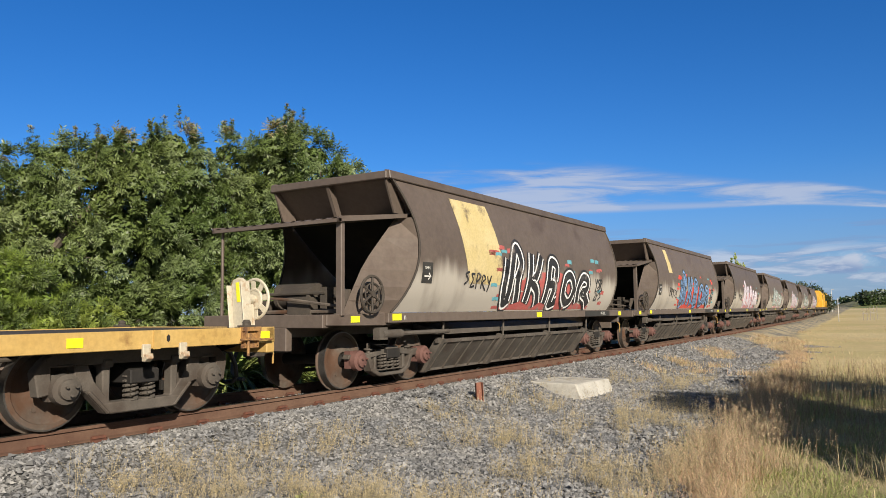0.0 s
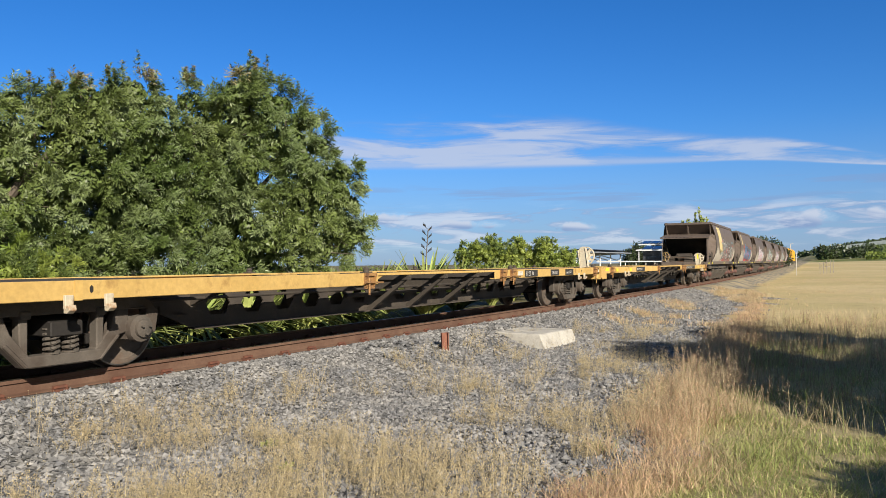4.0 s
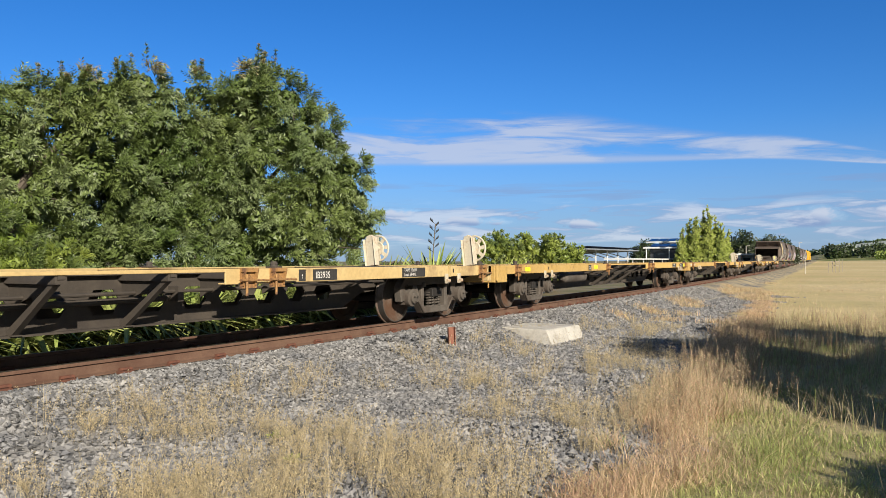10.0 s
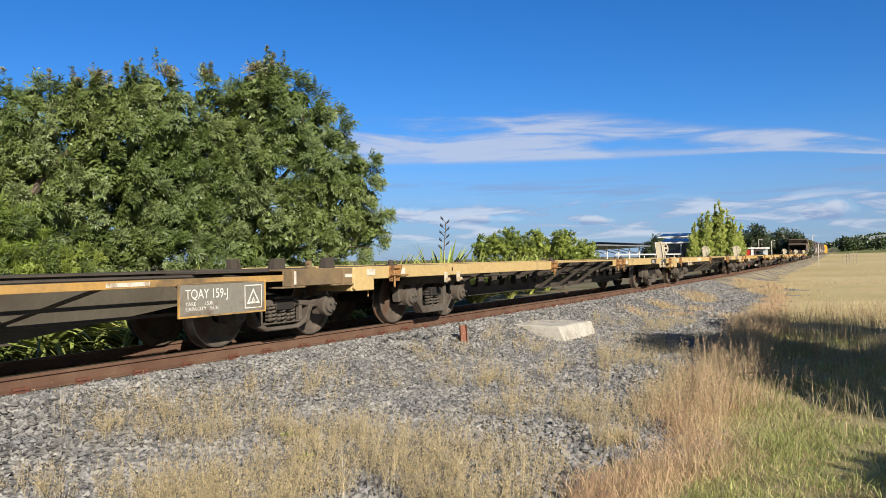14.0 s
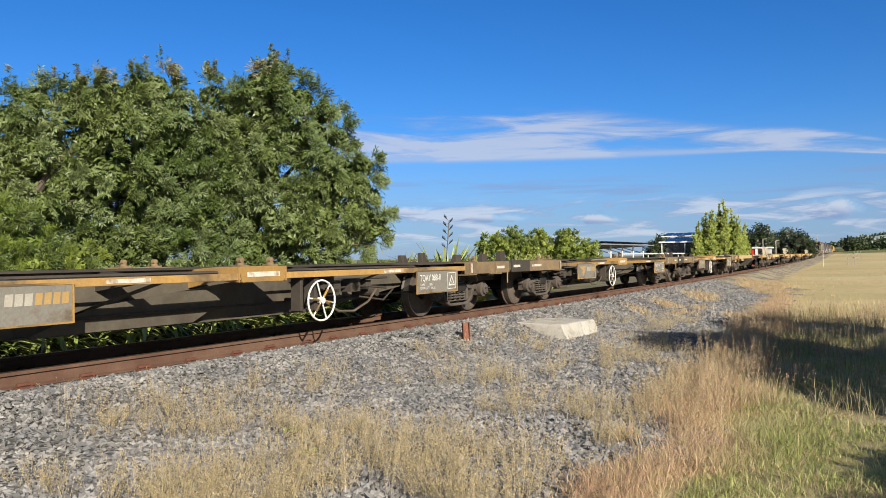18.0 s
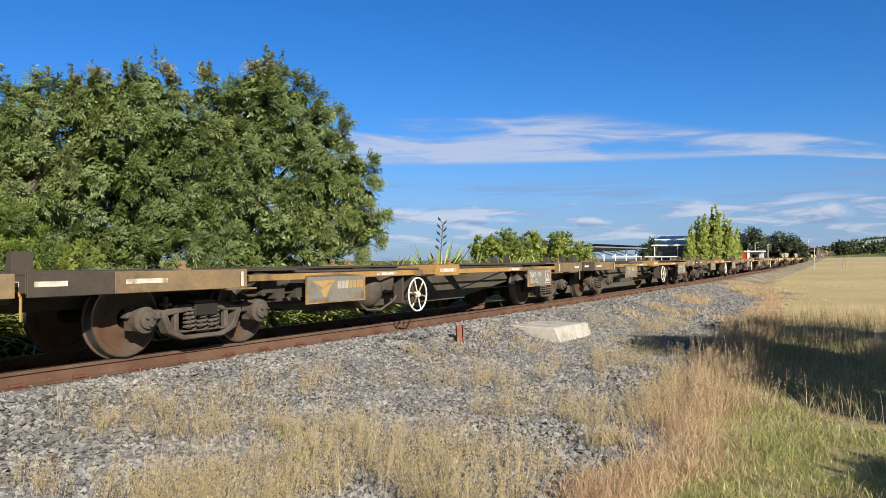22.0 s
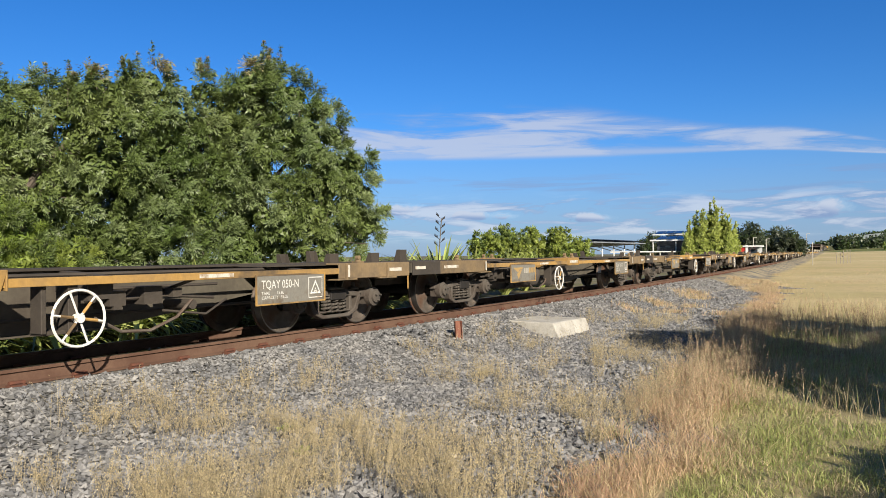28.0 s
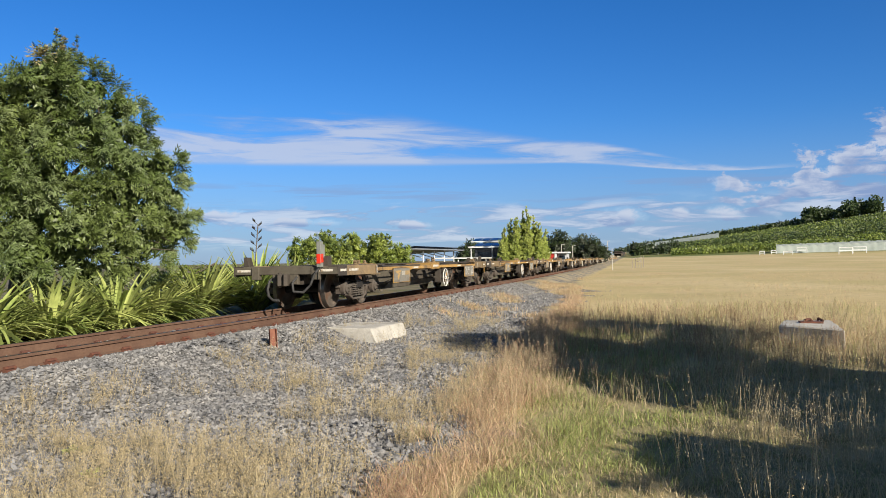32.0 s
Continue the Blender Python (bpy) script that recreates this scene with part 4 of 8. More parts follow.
def yellow_flat(boards, post, extra, M_YELLOW, tone):
    w = thing("container_wagon", "yellow flat container wagon with a dark castellated centre girder, empty", "wagon", "yellow flat wagons of the train")
    for i, (a, b) in enumerate(((-9.55, -2.3), (1.9, 8.75))):
        sill = add_part("side_sill", "ysill%d" % i + tone, lambda a=a, b=b: g_side_sill(a, b), M_YELLOW, w, None, "yellow side sill", bevel=0.006)
        far = add_part("side_sill", "ysill%d" % i + tone, None, M_YELLOW, w, pose(0, a + b, 0, 0, 0, 180), "yellow side sill")
    for s in (1, -1):
        add_part("side_flange", "yflange" + tone, lambda: Geo().box(1.14, 1.25, -2.1, 2.1, 0.925, 0.965).prism([(-2.25, 0.80), (-1.9, 0.925), (-2.25, 0.925)], "x", 1.20, 1.222), M_YELLOW, w,
                 pose(0, -0.2, 0, 0, 0, 0 if s > 0 else 180), "thin yellow top flange", bevel=0.005)
    for x in (-0.36, 0.36):
        add_part("centre_girder", "ygirder", g_girder, M_FRAME, w, at(x, 0, 0), "dark girder with six-sided openings")
    add_part("top_plate", "ytop", lambda: Geo().box(-0.34, 0.34, -9.4, 8.5, 0.86, 0.90), M_FRAME, w, None, "dark girder top plate")
    add_part("deck_plate", "ydeck_f", lambda: Geo().box(-1.215, 1.215, 5.7, 8.6, 0.942, 0.956), M_FRAME, w, None, "dark steel floor over the bogie")
    add_part("deck_plate", "ydeck_r", lambda: Geo().box(-1.215, 1.215, -9.85, -5.7, 0.942, 0.956), M_FRAME, w, None, "dark steel floor over the bogie")
    add_part("draft_box", "ydraft_f", lambda: Geo().box(-0.30, 0.30, 6.5, 8.6, 0.55, 0.855), M_FRAME, w, None, "draft gear box")
    add_part("draft_box", "ydraft_r", lambda: Geo().box(-0.30, 0.30, -9.5, -6.5, 0.55, 0.855), M_FRAME, w, None, "draft gear box")
    for y in (-1.35, -0.1, 1.17):
        for s in (1, -1):
            add_part("strut", "ystrut", g_strut, M_FRAME, w, pose(0, y, 0, 0, 0, 0 if s > 0 else 180), "diagonal strut")
    for y in (-9.3, -7.25, -5.2, -3.4, -2.4, -1.35, -0.1, 1.17, 2.3, 3.4, 5.2, 7.2, 8.5):
        add_part("cross_bearer", "ycross", g_crossbar, M_FRAME, w, at(0, y, 0))
    for y in (-2.55, 2.25, 2.75, -9.0, 8.35):
        for s in (1, -1):
            br = add_part("lock_bracket", "ylock", g_lock_bracket, M_LOCK, w, pose(0, y, 0, 0, 0, 0 if s > 0 else 180), "rust-stained container lock bracket")
            if y != 2.25:
                add_part("lock_knob", "yknob", g_lock_knob, M_FRAME, br, at(1.20, 0, 0.97), "dark twist lock")
    for y in (-7.45, -7.02, 6.98, 7.42):
        for s in (1, -1):
            add_part("rope_hook", "yhook", g_rope_hook, M_CREAM, w, pose(0, y, 0, 0, 0, 0 if s > 0 else 180), "worn cream rope hook", bevel=0.006)
    for y in (-7.25, 7.2):
        add_part("sill_joint", "yjoint" + tone, lambda: Geo().box(1.25, 1.262, -0.13, -0.05, 0.775, 0.968).prism([(0.02, 0.86), (0.045, 0.84), (0.07, 0.86), (0.07, 0.90), (0.045, 0.92), (0.02, 0.90)], "x", 1.249, 1.2525), M_YELLOW, w, at(0, y, 0))
        add_part("slot", "yslot", lambda: Geo().prism([(-0.02, 0.86), (0.0, 0.84), (0.02, 0.86), (0.02, 0.90), (0.0, 0.92), (-0.02, 0.90)], "x", 1.2525, 1.2545), M_BLACK, w, at(0, y + 0.05, 0), "dark slot in the sill")
    # end plates: headstock at the front, deep skirt at the rear
    add_part("headstock", "yhead" + tone, lambda: Geo().box(-1.25, 1.25, 8.62, 8.75, 0.66, 0.965), M_YELLOW, w, None, "yellow headstock", bevel=0.01)
    add_part("headstock", "yhead2" + tone, lambda: Geo().prism([(-10.0, 0.66), (-9.94, 0.62), (-9.52, 0.62), (-9.52, 0.965), (-10.0, 0.965)], "x", 1.20, 1.25)
             .prism([(-10.0, 0.66), (-9.94, 0.62), (-9.52, 0.62), (-9.52, 0.965), (-10.0, 0.965)], "x", -1.25, -1.20).box(-1.20, 1.20, -10.0, -9.9, 0.62, 0.965), M_YELLOW, w, None, "yellow rear skirt plate", bevel=0.008)
    add_part("air_pipe", "ypipe", lambda: Geo().tube([(0.62, -6.5, 0.70), (0.62, -2.4, 0.70), (0.60, 2.2, 0.70), (0.60, 6.3, 0.72)], 0.022, 8).tube([(0.55, -2.2, 0.60), (0.55, 1.6, 0.62), (0.50, 1.8, 0.70)], 0.036, 8)
             .box(0.50, 0.68, -0.05, 0.03, 0.58, 0.76).box(0.50, 0.68, 1.7, 1.78, 0.58, 0.76), M_FRAME, w, None, "brake pipes along the girder", smooth=True)
    add_part("chain", "ychain", lambda: Geo().tube([(1.24, 3.05, 0.78), (1.20, 3.6, 0.74), (1.15, 4.3, 0.76), (1.1, 5.0, 0.72)], 0.014, 6), M_BLACK, w, None, "slack chain under the sill")
    if extra == "tank":
        add_part("air_tank", "ytank", lambda: Geo().cyl((0.95, -5.4, 0.62), (0.95, -3.9, 0.62), 0.13, n=16).cyl((0.95, -5.55, 0.62), (0.95, -5.4, 0.62), 0.05, 0.13, n=16).cyl((0.95, -3.9, 0.62), (0.95, -3.75, 0.62), 0.13, 0.05, n=16), M_BOGIE, w, None, "long grey air reservoir", smooth=True)
    bogie(w, 7.2, "cast")
    bogie(w, -7.25, "cast")
    end_gear(w, 8.8, 1)
    end_gear(w, -10.0, -1)
    if post:
        brake_post(w, 8.55, 1, boards[0][1] == 5.34)
    if extra == "two":
        brake_post(w, 7.4, -0.7)
    # markings: (first y, last y, text, letter height), None for plain tape
    x = 1.2575
    for y0, y1, text, size in boards:
        if text in ("yellow", "white"):
            plate(w, "reflector" if text == "yellow" else "tape", y0, y1, size - 0.045, size + 0.045, x, M_REFLECT if text == "yellow" else M_TAPE, "yellow reflector" if text == "yellow" else "faded white tape")
            continue
        two = "\n" in text
        plate(w, "number_board", y0, y1, 0.795, 0.945, x, M_PLATE_BLACK, "black board with white stencilled lettering")
        letters("lettering", text, size, M_WHITE, w, side_pose(x + 0.0025, y0 + 0.05, 0.885 if two else 0.87 - size * 0.36), "white stencilled lettering", min(1.0, (y1 - y0 - 0.1) / (0.62 * size * max(len(q) for q in text.split("\n")))))
    if extra == "two":
        for k, pts in enumerate(([(0.10, 0.13), (0, 0.13), (0, 0.07), (0.08, 0.07), (0, 0.07), (0, 0), (0.10, 0)], [(0.16, 0), (0.16, 0.13), (0.25, 0), (0.25, 0.13)], [(0.32, 0), (0.31, 0.12), (0.41, 0.13), (0.41, 0.01), (0.32, 0)], [(0.47, 0.13), (0.47, 0), (0.47, 0.07), (0.56, 0.07), (0.56, 0.13), (0.56, 0)])):
            g = Geo()
            for a, b in zip(pts[:-1], pts[1:]):
                g.cyl((x, -5.42 + a[0], 0.805 + a[1]), (x, -5.42 + b[0], 0.805 + b[1]), 0.006, n=5)
            part("scrawl", g, M_WHITE, w, "white chalk scrawl")
    return w


# -- grey-brown container flat wagon --
def g_tq_girder(rear):
    g = Geo()
    prof = [(rear, 0.70), (-5.0, 0.62), (-3.6, 0.40), (-2.7, 0.295), (1.9, 0.295), (3.0, 0.42), (4.6, 0.62), (6.4, 0.70), (6.4, 0.935), (rear, 0.935)]
    g.prism(prof, "x", -0.012, 0.012)
    g.box(-0.11, 0.11, -2.7, 1.9, 0.278, 0.2965)
    return g


def g_tq_end(y0, y1):
    g = Geo()
    q = (y1 - y0) / 2
    g.box(1.222, 1.25, -q, q, 0.735, 0.955).box(1.0, 1.223, -q, q, 0.93, 0.954)
    return g


def g_tq_deck(y0, y1):
    return Geo().box(-1.0, 1.0, y0, y1, 0.925, 0.945)


def g_tq_strip():
    return Geo().box(1.215, 1.245, -4.85, 4.95, 0.805, 0.885).box(1.14, 1.215, -4.85, 4.95, 0.872, 0.885)


def g_tq_arm():
    g = Geo().prism([(1.215, 0.885), (1.215, 0.83), (0.37, 0.72), (0.37, 0.93), (0.55, 0.93)], "y", -0.05, 0.05)
    return g


def g_tq_brace():
    # flat diagonal from the strip down to the girder
    g = Geo()
    a, b = Vector((1.20, 0.55, 0.845)), Vector((0.40, -0.15, 0.50))
    g.prism([(0.55, 0.86), (0.62, 0.82), (-0.05, 0.46), (-0.15, 0.47)], "x", 0.0, 0.02)
    g.v = [(0.39 + (p[0] + 0.8 * max(0.0, min(1.0, (p[2] - 0.46) / 0.4))), p[1], p[2]) for p in g.v]
    return g


def g_lock_box():
    g = Geo().prism([(-0.40, 0.965), (0.40, 0.965), (0.34, 0.775), (-0.34, 0.775)], "x", 1.20, 1.265)
    g.prism([(1.265, 0.965), (1.265, 0.775), (0.9, 0.80), (0.37, 0.70), (0.37, 0.93), (0.9, 0.965)], "y", -0.40, -0.38).prism([(1.265, 0.965), (1.265, 0.775), (0.9, 0.80), (0.37, 0.70), (0.37, 0.93), (0.9, 0.965)], "y", 0.38, 0.40)
    g.box(0.9, 1.20, -0.38, 0.38, 0.945, 0.965)
    return g


def g_stop(h):
    return Geo().box(-0.015, 0.015, -0.10, 0.10, 0, h).prism([(-0.015, 0), (-0.015, h), (-0.05, h), (-0.11, 0.0)], "y", -0.10, -0.085).prism([(-0.015, 0), (-0.015, h), (-0.05, h), (-0.11, 0.0)], "y", 0.085, 0.10)


def g_valve_cluster():
    r = random.Random(11)
    g = Geo()
    for i in range(9):
        y, z, q = r.uniform(-0.8, 0.8), r.uniform(0.5, 0.78), r.uniform(0.04, 0.10)
        if i % 2:
            g.cyl((0.6, y, z), (1.05, y, z), q, n=12)
        else:
            g.box(0.7, 1.05, y - q, y + q * 1.4, z - q, z + q)
    g.tube([(0.95, -1.0, 0.62), (0.95, 0.2, 0.64), (0.9, 0.9, 0.58)], 0.02, 6).tube([(0.85, -1.0, 0.74), (0.85, 1.0, 0.74)], 0.018, 6)
    g.tube([(1.0, 0.1, 0.48), (1.0, 0.7, 0.40), (0.9, 1.1, 0.55)], 0.014, 6)
    return g


def g_tank_dome():
    g = Geo()
    prof = [(0.10, 0.27), (0.85, 0.27), (0.97, 0.25), (1.06, 0.19), (1.11, 0.10), (1.125, 0.0)]
    return g.lathe([(x, r) for x, r in prof], (0, 0, 0), 22)


def triangle_mark(parent, x, y, z, s):
    g = Geo()
    for k, t in ((1.0, 0.16), (0.55, 0.0)):
        h = s * 0.5 * k
        pts = [(-h, -h * 0.8), (h, -h * 0.8), (0, h * 0.95)]
        if t:
            inn = [(p[0] * 0.70, p[1] * 0.66 - 0.006) for p in pts]
            for i in range(3):
                a, b, c, d = pts[i], pts[(i + 1) % 3], inn[(i + 1) % 3], inn[i]
                g.add([(0, *a), (0, *b), (0, *c), (0, *d)], [(0, 1, 2, 3)])
    ob = part("triangle_mark", g, M_WHITE, parent, "white triangle mark", at=at(x, y, z))
    letters("lettering", "A", s * 0.42, M_WHITE, ob, side_pose(0.0, -s * 0.14, -s * 0.32), "white letter")
    fr = Geo()
    q = s * 0.66
    for y0, y1, z0, z1 in ((-q, q, q - 0.012, q), (-q, q, -q, -q + 0.012), (-q, -q + 0.012, -q, q), (q - 0.012, q, -q, q)):
        fr.add([(0, y0, z0), (0, y1, z0), (0, y1, z1), (0, y0, z1)], [(0, 1, 2, 3)])
    part("mark_border", fr, M_WHITE, ob, "white border line")


def grey_flat(code, style, tail=False):
    w = thing("container_wagon", "empty grimy grey-brown flat container wagon" + (" with a red tail marker" if tail else ""), "wagon", "grey-brown flat wagons of the train")
    end, key = (-7.05, "_tail") if tail else (-7.5, "")
    for x in (-0.36, 0.36):
        add_part("centre_girder", "tqgirder" + key, lambda: g_tq_girder(end + 0.3), M_TQ_FRAME, w, at(x, 0, 0), "dark fish-belly centre girder")
    add_part("top_plate", "tqtop" + key, lambda: Geo().box(-0.48, 0.48, end + 0.2, 6.5, 0.936, 0.96), M_FRAME, w, None, "dark girder top plate")
    add_part("draft_box", "tqdraft_r" + key, lambda: Geo().box(-0.34, 0.34, end + 0.2, -4.6, 0.55, 0.90), M_FRAME, w, None, "draft gear box")
    add_part("draft_box", "tqdraft_f", lambda: Geo().box(-0.34, 0.34, 4.4, 6.5, 0.55, 0.90), M_FRAME, w, None, "draft gear box")
    for s in (1, -1):
        rz = 0 if s > 0 else 180
        add_part("deck_end", "tqend_f", lambda: g_tq_end(4.85, 6.62), M_TQ_DECK, w, pose(0, 5.735, 0, 0, 0, rz), "brown deck end over the bogie", bevel=0.006)
        add_part("deck_end", "tqend_f", None, M_TQ_DECK, w, pose(0, -5.735, 0, 0, 0, rz), "brown deck end over the bogie")
        add_part("deck_end", "tqend_rr" + key, lambda: g_tq_end(end, -6.62), M_FRAME, w, pose(0, (end - 6.62) / 2, 0, 0, 0, rz), "dark plated rear deck end", bevel=0.006)
    for y in (end + 0.04, 6.58):
        add_part("headstock", "tqhead", lambda: Geo().box(-1.22, 1.22, -0.035, 0.035, 0.77, 0.95).box(-0.30, 0.30, -0.05, 0.05, 0.56, 0.77).box(0.62, 0.80, -0.06, 0.06, 0.66, 0.93).box(-0.80, -0.62, -0.06, 0.06, 0.66, 0.93), M_TQ_FRAME, w, at(0, y, 0), "grimy olive-grey headstock", bevel=0.008)
        for x in (-1.0, 0.95):
            add_part("tape", "tqheadtape", lambda: Geo().box(-0.16, 0.16, -0.038, 0.038, 0.83, 0.88), M_TAPE, w, at(x, y, 0), "faded white reflective tape")
    add_part("deck_plate", "tqdeck_f", lambda: g_tq_deck(3.7, 6.6), M_FRAME, w, None, "steel deck plate")
    add_part("deck_plate", "tqdeck_r" + key, lambda: g_tq_deck(end + 0.02, -3.7), M_FRAME, w, None, "steel deck plate")
    for s in (1, -1):
        add_part("side_strip", "tqstrip", g_tq_strip, M_TQ_STRIP, w, pose(0, 0.05 if s > 0 else 0.05, 0, 0, 0, 0 if s > 0 else 180), "worn ochre side strip", bevel=0.004)
        add_part("lock_box", "tqbox", g_lock_box, M_TQ_STRIP, w, pose(0, -0.11, 0, 0, 0, 0 if s > 0 else 180), "ochre container lock box", bevel=0.006)
        for y in (-0.35, 0.14):
            k = add_part("lock_knob", "tqknob", lambda: Geo().box(-0.05, 0.05, -0.085, 0.085, 0, 0.02).cyl((0, 0, 0.02), (0, 0, 0.045), 0.05, n=10).lathe([(-0.035, 0.0), (-0.03, 0.035), (0.03, 0.035), (0.035, 0.0)], (0, 0, 0.075), 10), M_TQ_DECK, w, at(1.12 * s, y, 0.965), "rusty twist lock", smooth=True)
    for y in (-4.4, -3.1, -1.7, 1.3, 4.2):
        for s in (0, 180):
            add_part("cross_arm", "tqarm", g_tq_arm, M_FRAME, w, pose(0, y, 0, 0, 0, s))
    for y in (-2.0, 1.9):
        add_part("brace", "tqbrace", g_tq_brace, M_TQ_FRAME, w, at(0, y, 0), "flat diagonal brace")
    add_part("gusset", "tqgusset", lambda: Geo().prism([(-2.6, 0.30), (-0.6, 0.30), (0.35, 0.77), (0.35, 0.80), (-1.9, 0.56)], "x", 0.55, 0.57), M_TQ_FRAME, w, None, "grimy gusset plate on the girder")
    for y, h in ((5.05, 0.14), (6.05, 0.15), (end + 0.1, 0.20)):
        st = add_part("container_stop", "tqstop%.2f" % h, lambda h=h: g_stop(h), M_FRAME, w, at(0.98, y, 0.955) @ pose(0, 0, 0, 0, 0, 0), "dark container stop")
        if abs(y) > 6:
            add_part("container_stop", "tqstop%.2f" % h, None, M_FRAME, w, at(-0.98, y, 0.955) @ pose(0, 0, 0, 0, 0, 180), "dark container stop")
    add_part("lock_knob", "tqknob", None, M_TQ_DECK, w, at(1.0, 5.6, 0.955), "rusty twist lock")
    add_part("lock_knob", "tqknob", None, M_TQ_DECK, w, at(1.0, -5.6, 0.955), "rusty twist lock")
    for y in (5.0, -4.95, 6.0):
        add_part("step_bracket", "tqstep", lambda: Geo().box(1.25, 1.285, -0.02, 0.02, 0.73, 0.95).box(1.05, 1.285, -0.22, 0.22, 0.715, 0.735), M_TQ_DECK, w, at(0, y, 0), bevel=0.004)
    add_part("valve_gear", "tqvalves", g_valve_cluster, M_FRAME, w, at(0, 2.0 if style == "a" else -3.6, 0), "cluster of brake valves and levers")
    add_part("air_tank", "tqtank", lambda: Geo().cyl((-0.75, -0.4, 0.55), (-0.75, 0.9, 0.55), 0.17, n=16), M_FRAME, w, at(0, 1.0, 0), "brake air reservoir", smooth=True)
    add_part("brake_rod", "tqrod", lambda: Geo().tube([(0.62, -4.2, 0.46), (0.62, 4.2, 0.46)], 0.018, 6).tube([(0.9, -4.0, 0.90), (0.9, 4.0, 0.90)], 0.02, 6), M_FRAME, w, None, "long brake rods", smooth=True)
    # handbrake wheel on its bracket
    yw = 0.95 if style == "a" else -1.1
    hw = add_part("brake_wheel", "tqwheel", lambda: g_hand_wheel(0.268, 6, 0.014), M_WHITE, w, at(1.26, yw, 0.49) @ pose(0, 0, 0, 20, 0, 0), "white six-spoked brake wheel", smooth=True)
    for i in (1, 2, 4, 5):
        a = 2 * math.pi * i / 6 + math.pi / 2
        add_part("spoke", "tqspoke%d" % i, lambda a=a: Geo().cyl((0.004, 0.06 * math.cos(a), 0.06 * math.sin(a)), (0.004, 0.19 * math.cos(a), 0.19 * math.sin(a)), 0.015, n=6), M_TQ_STRIP, hw, None, "worn yellow spoke")
    add_part("brake_bracket", "tqwb", lambda: Geo().box(1.0, 1.20, -0.07, 0.03, 0.36, 0.86).cyl((0.6, 0, 0.49), (1.22, 0, 0.49), 0.03, n=8).box(1.0, 1.18, -0.32, -0.27, 0.36, 0.82).box(0.95, 1.15, -0.30, 0.0, 0.34, 0.38), M_FRAME, w, at(0, yw, 0), "brake wheel bracket", bevel=0.006)
    add_part("chain", "tqchain", lambda: Geo().tube([(1.05, 0.3, 0.46), (1.05, 0.6, 0.30), (1.05, 0.95, 0.28), (1.05, 1.3, 0.40), (1.05, 1.5, 0.58)], 0.018, 6), M_WHEEL, w, at(0, 0.95 if style == "a" else -2.8, 0), "rusty slack chain")
    if style == "b":
        add_part("air_tank", "tqdome", g_tank_dome, M_BOGIE, w, at(0, -2.0, 0.58), "round-ended air reservoir", smooth=True)
    bogie(w, 5.2, "bar")
    bogie(w, -5.2, "bar")
    end_gear(w, 6.7, 1)
    end_gear(w, end, -1, not tail)
    # signs
    s1 = plate(w, "number_sign", 3.24, 4.48, 0.47, 0.825, 1.285, M_SIGN_GREY, "grey number sign with white lettering")
    letters("lettering", code, 0.15, M_WHITE, s1, side_pose(1.2875, -0.55, 0.015), "white lettering", 0.80)
    letters("lettering", "TARE       15.8t\nCAPACITY   56.2t", 0.055, M_WHITE, s1, side_pose(1.2875, -0.55, -0.06), "white lettering", 1.1)
    triangle_mark(s1, 1.2878, 0.44, 0.0, 0.21)
    part("sign_border", Geo().box(1.27, 1.29, -0.64, 0.64, 0.172, 0.19).box(1.27, 1.29, -0.64, 0.64, -0.19, -0.172).box(1.27, 1.29, -0.64, -0.622, -0.172, 0.172).box(1.27, 1.29, 0.622, 0.64, -0.172, 0.172), M_TQ_STRIP, s1, "ochre sign border")
    s2 = plate(w, "emblem_sign", -3.82, -2.58, 0.485, 0.845, 1.285, M_SIGN_GREY, "grey sign with a yellow wing emblem")
    X = 1.2875
    part("emblem", Geo().add([(X, -0.53, 0.115), (X, -0.30, 0.015), (X, -0.20, 0.075), (X, -0.08, 0.075), (X, -0.04, 0.12)], [(0, 1, 2, 3, 4)])
         .add([(X, -0.36, -0.02), (X, -0.29, 0.008), (X, -0.19, 0.062), (X, -0.10, 0.06), (X, -0.17, 0.0), (X, -0.26, -0.13)], [(0, 1, 2, 3, 4, 5)]), M_EMBLEM, s2, "yellow wing emblem")
    for k in range(3):
        y = 0.0 + 0.087 * k
        part("emblem_bar", Geo().add([(X, y, -0.005), (X, y + 0.072, -0.003), (X, y + 0.082, 0.105), (X, y + 0.010, 0.103)], [(0, 1, 2, 3)]), M_EMBLEM_PALE, s2, "pale emblem bar")
    for k in range(4):
        y = 0.268 + 0.083 * k
        part("emblem_bar", Geo().add([(X, y, -0.003), (X, y + 0.066, -0.001), (X, y + 0.076, 0.107), (X, y + 0.010, 0.105)], [(0, 1, 2, 3)]), M_EMBLEM, s2, "yellow emblem bar")
    part("sign_border", Geo().box(1.27, 1.29, -0.64, 0.64, 0.172, 0.19).box(1.27, 1.29, -0.64, 0.64, -0.19, -0.172).box(1.27, 1.29, -0.64, -0.622, -0.172, 0.172).box(1.27, 1.29, 0.622, 0.64, -0.172, 0.172), M_TQ_STRIP, s2, "ochre sign border")
    for y0, y1, z0, z1, x in ((-0.38, 0.16, 0.84, 0.90, 1.269), (6.0, 6.4, 0.82, 0.87, 1.256), (end + 0.06, end + 0.38, 0.83, 0.88, 1.256), (-6.5, -6.0, 0.83, 0.88, 1.256), (2.4, 2.9, 0.825, 0.868, 1.249), (-2.2, -1.7, 0.825, 0.868, 1.249)):
        plate(w, "tape", y0, y1, z0, z1, x, M_TAPE, "faded white reflective tape")
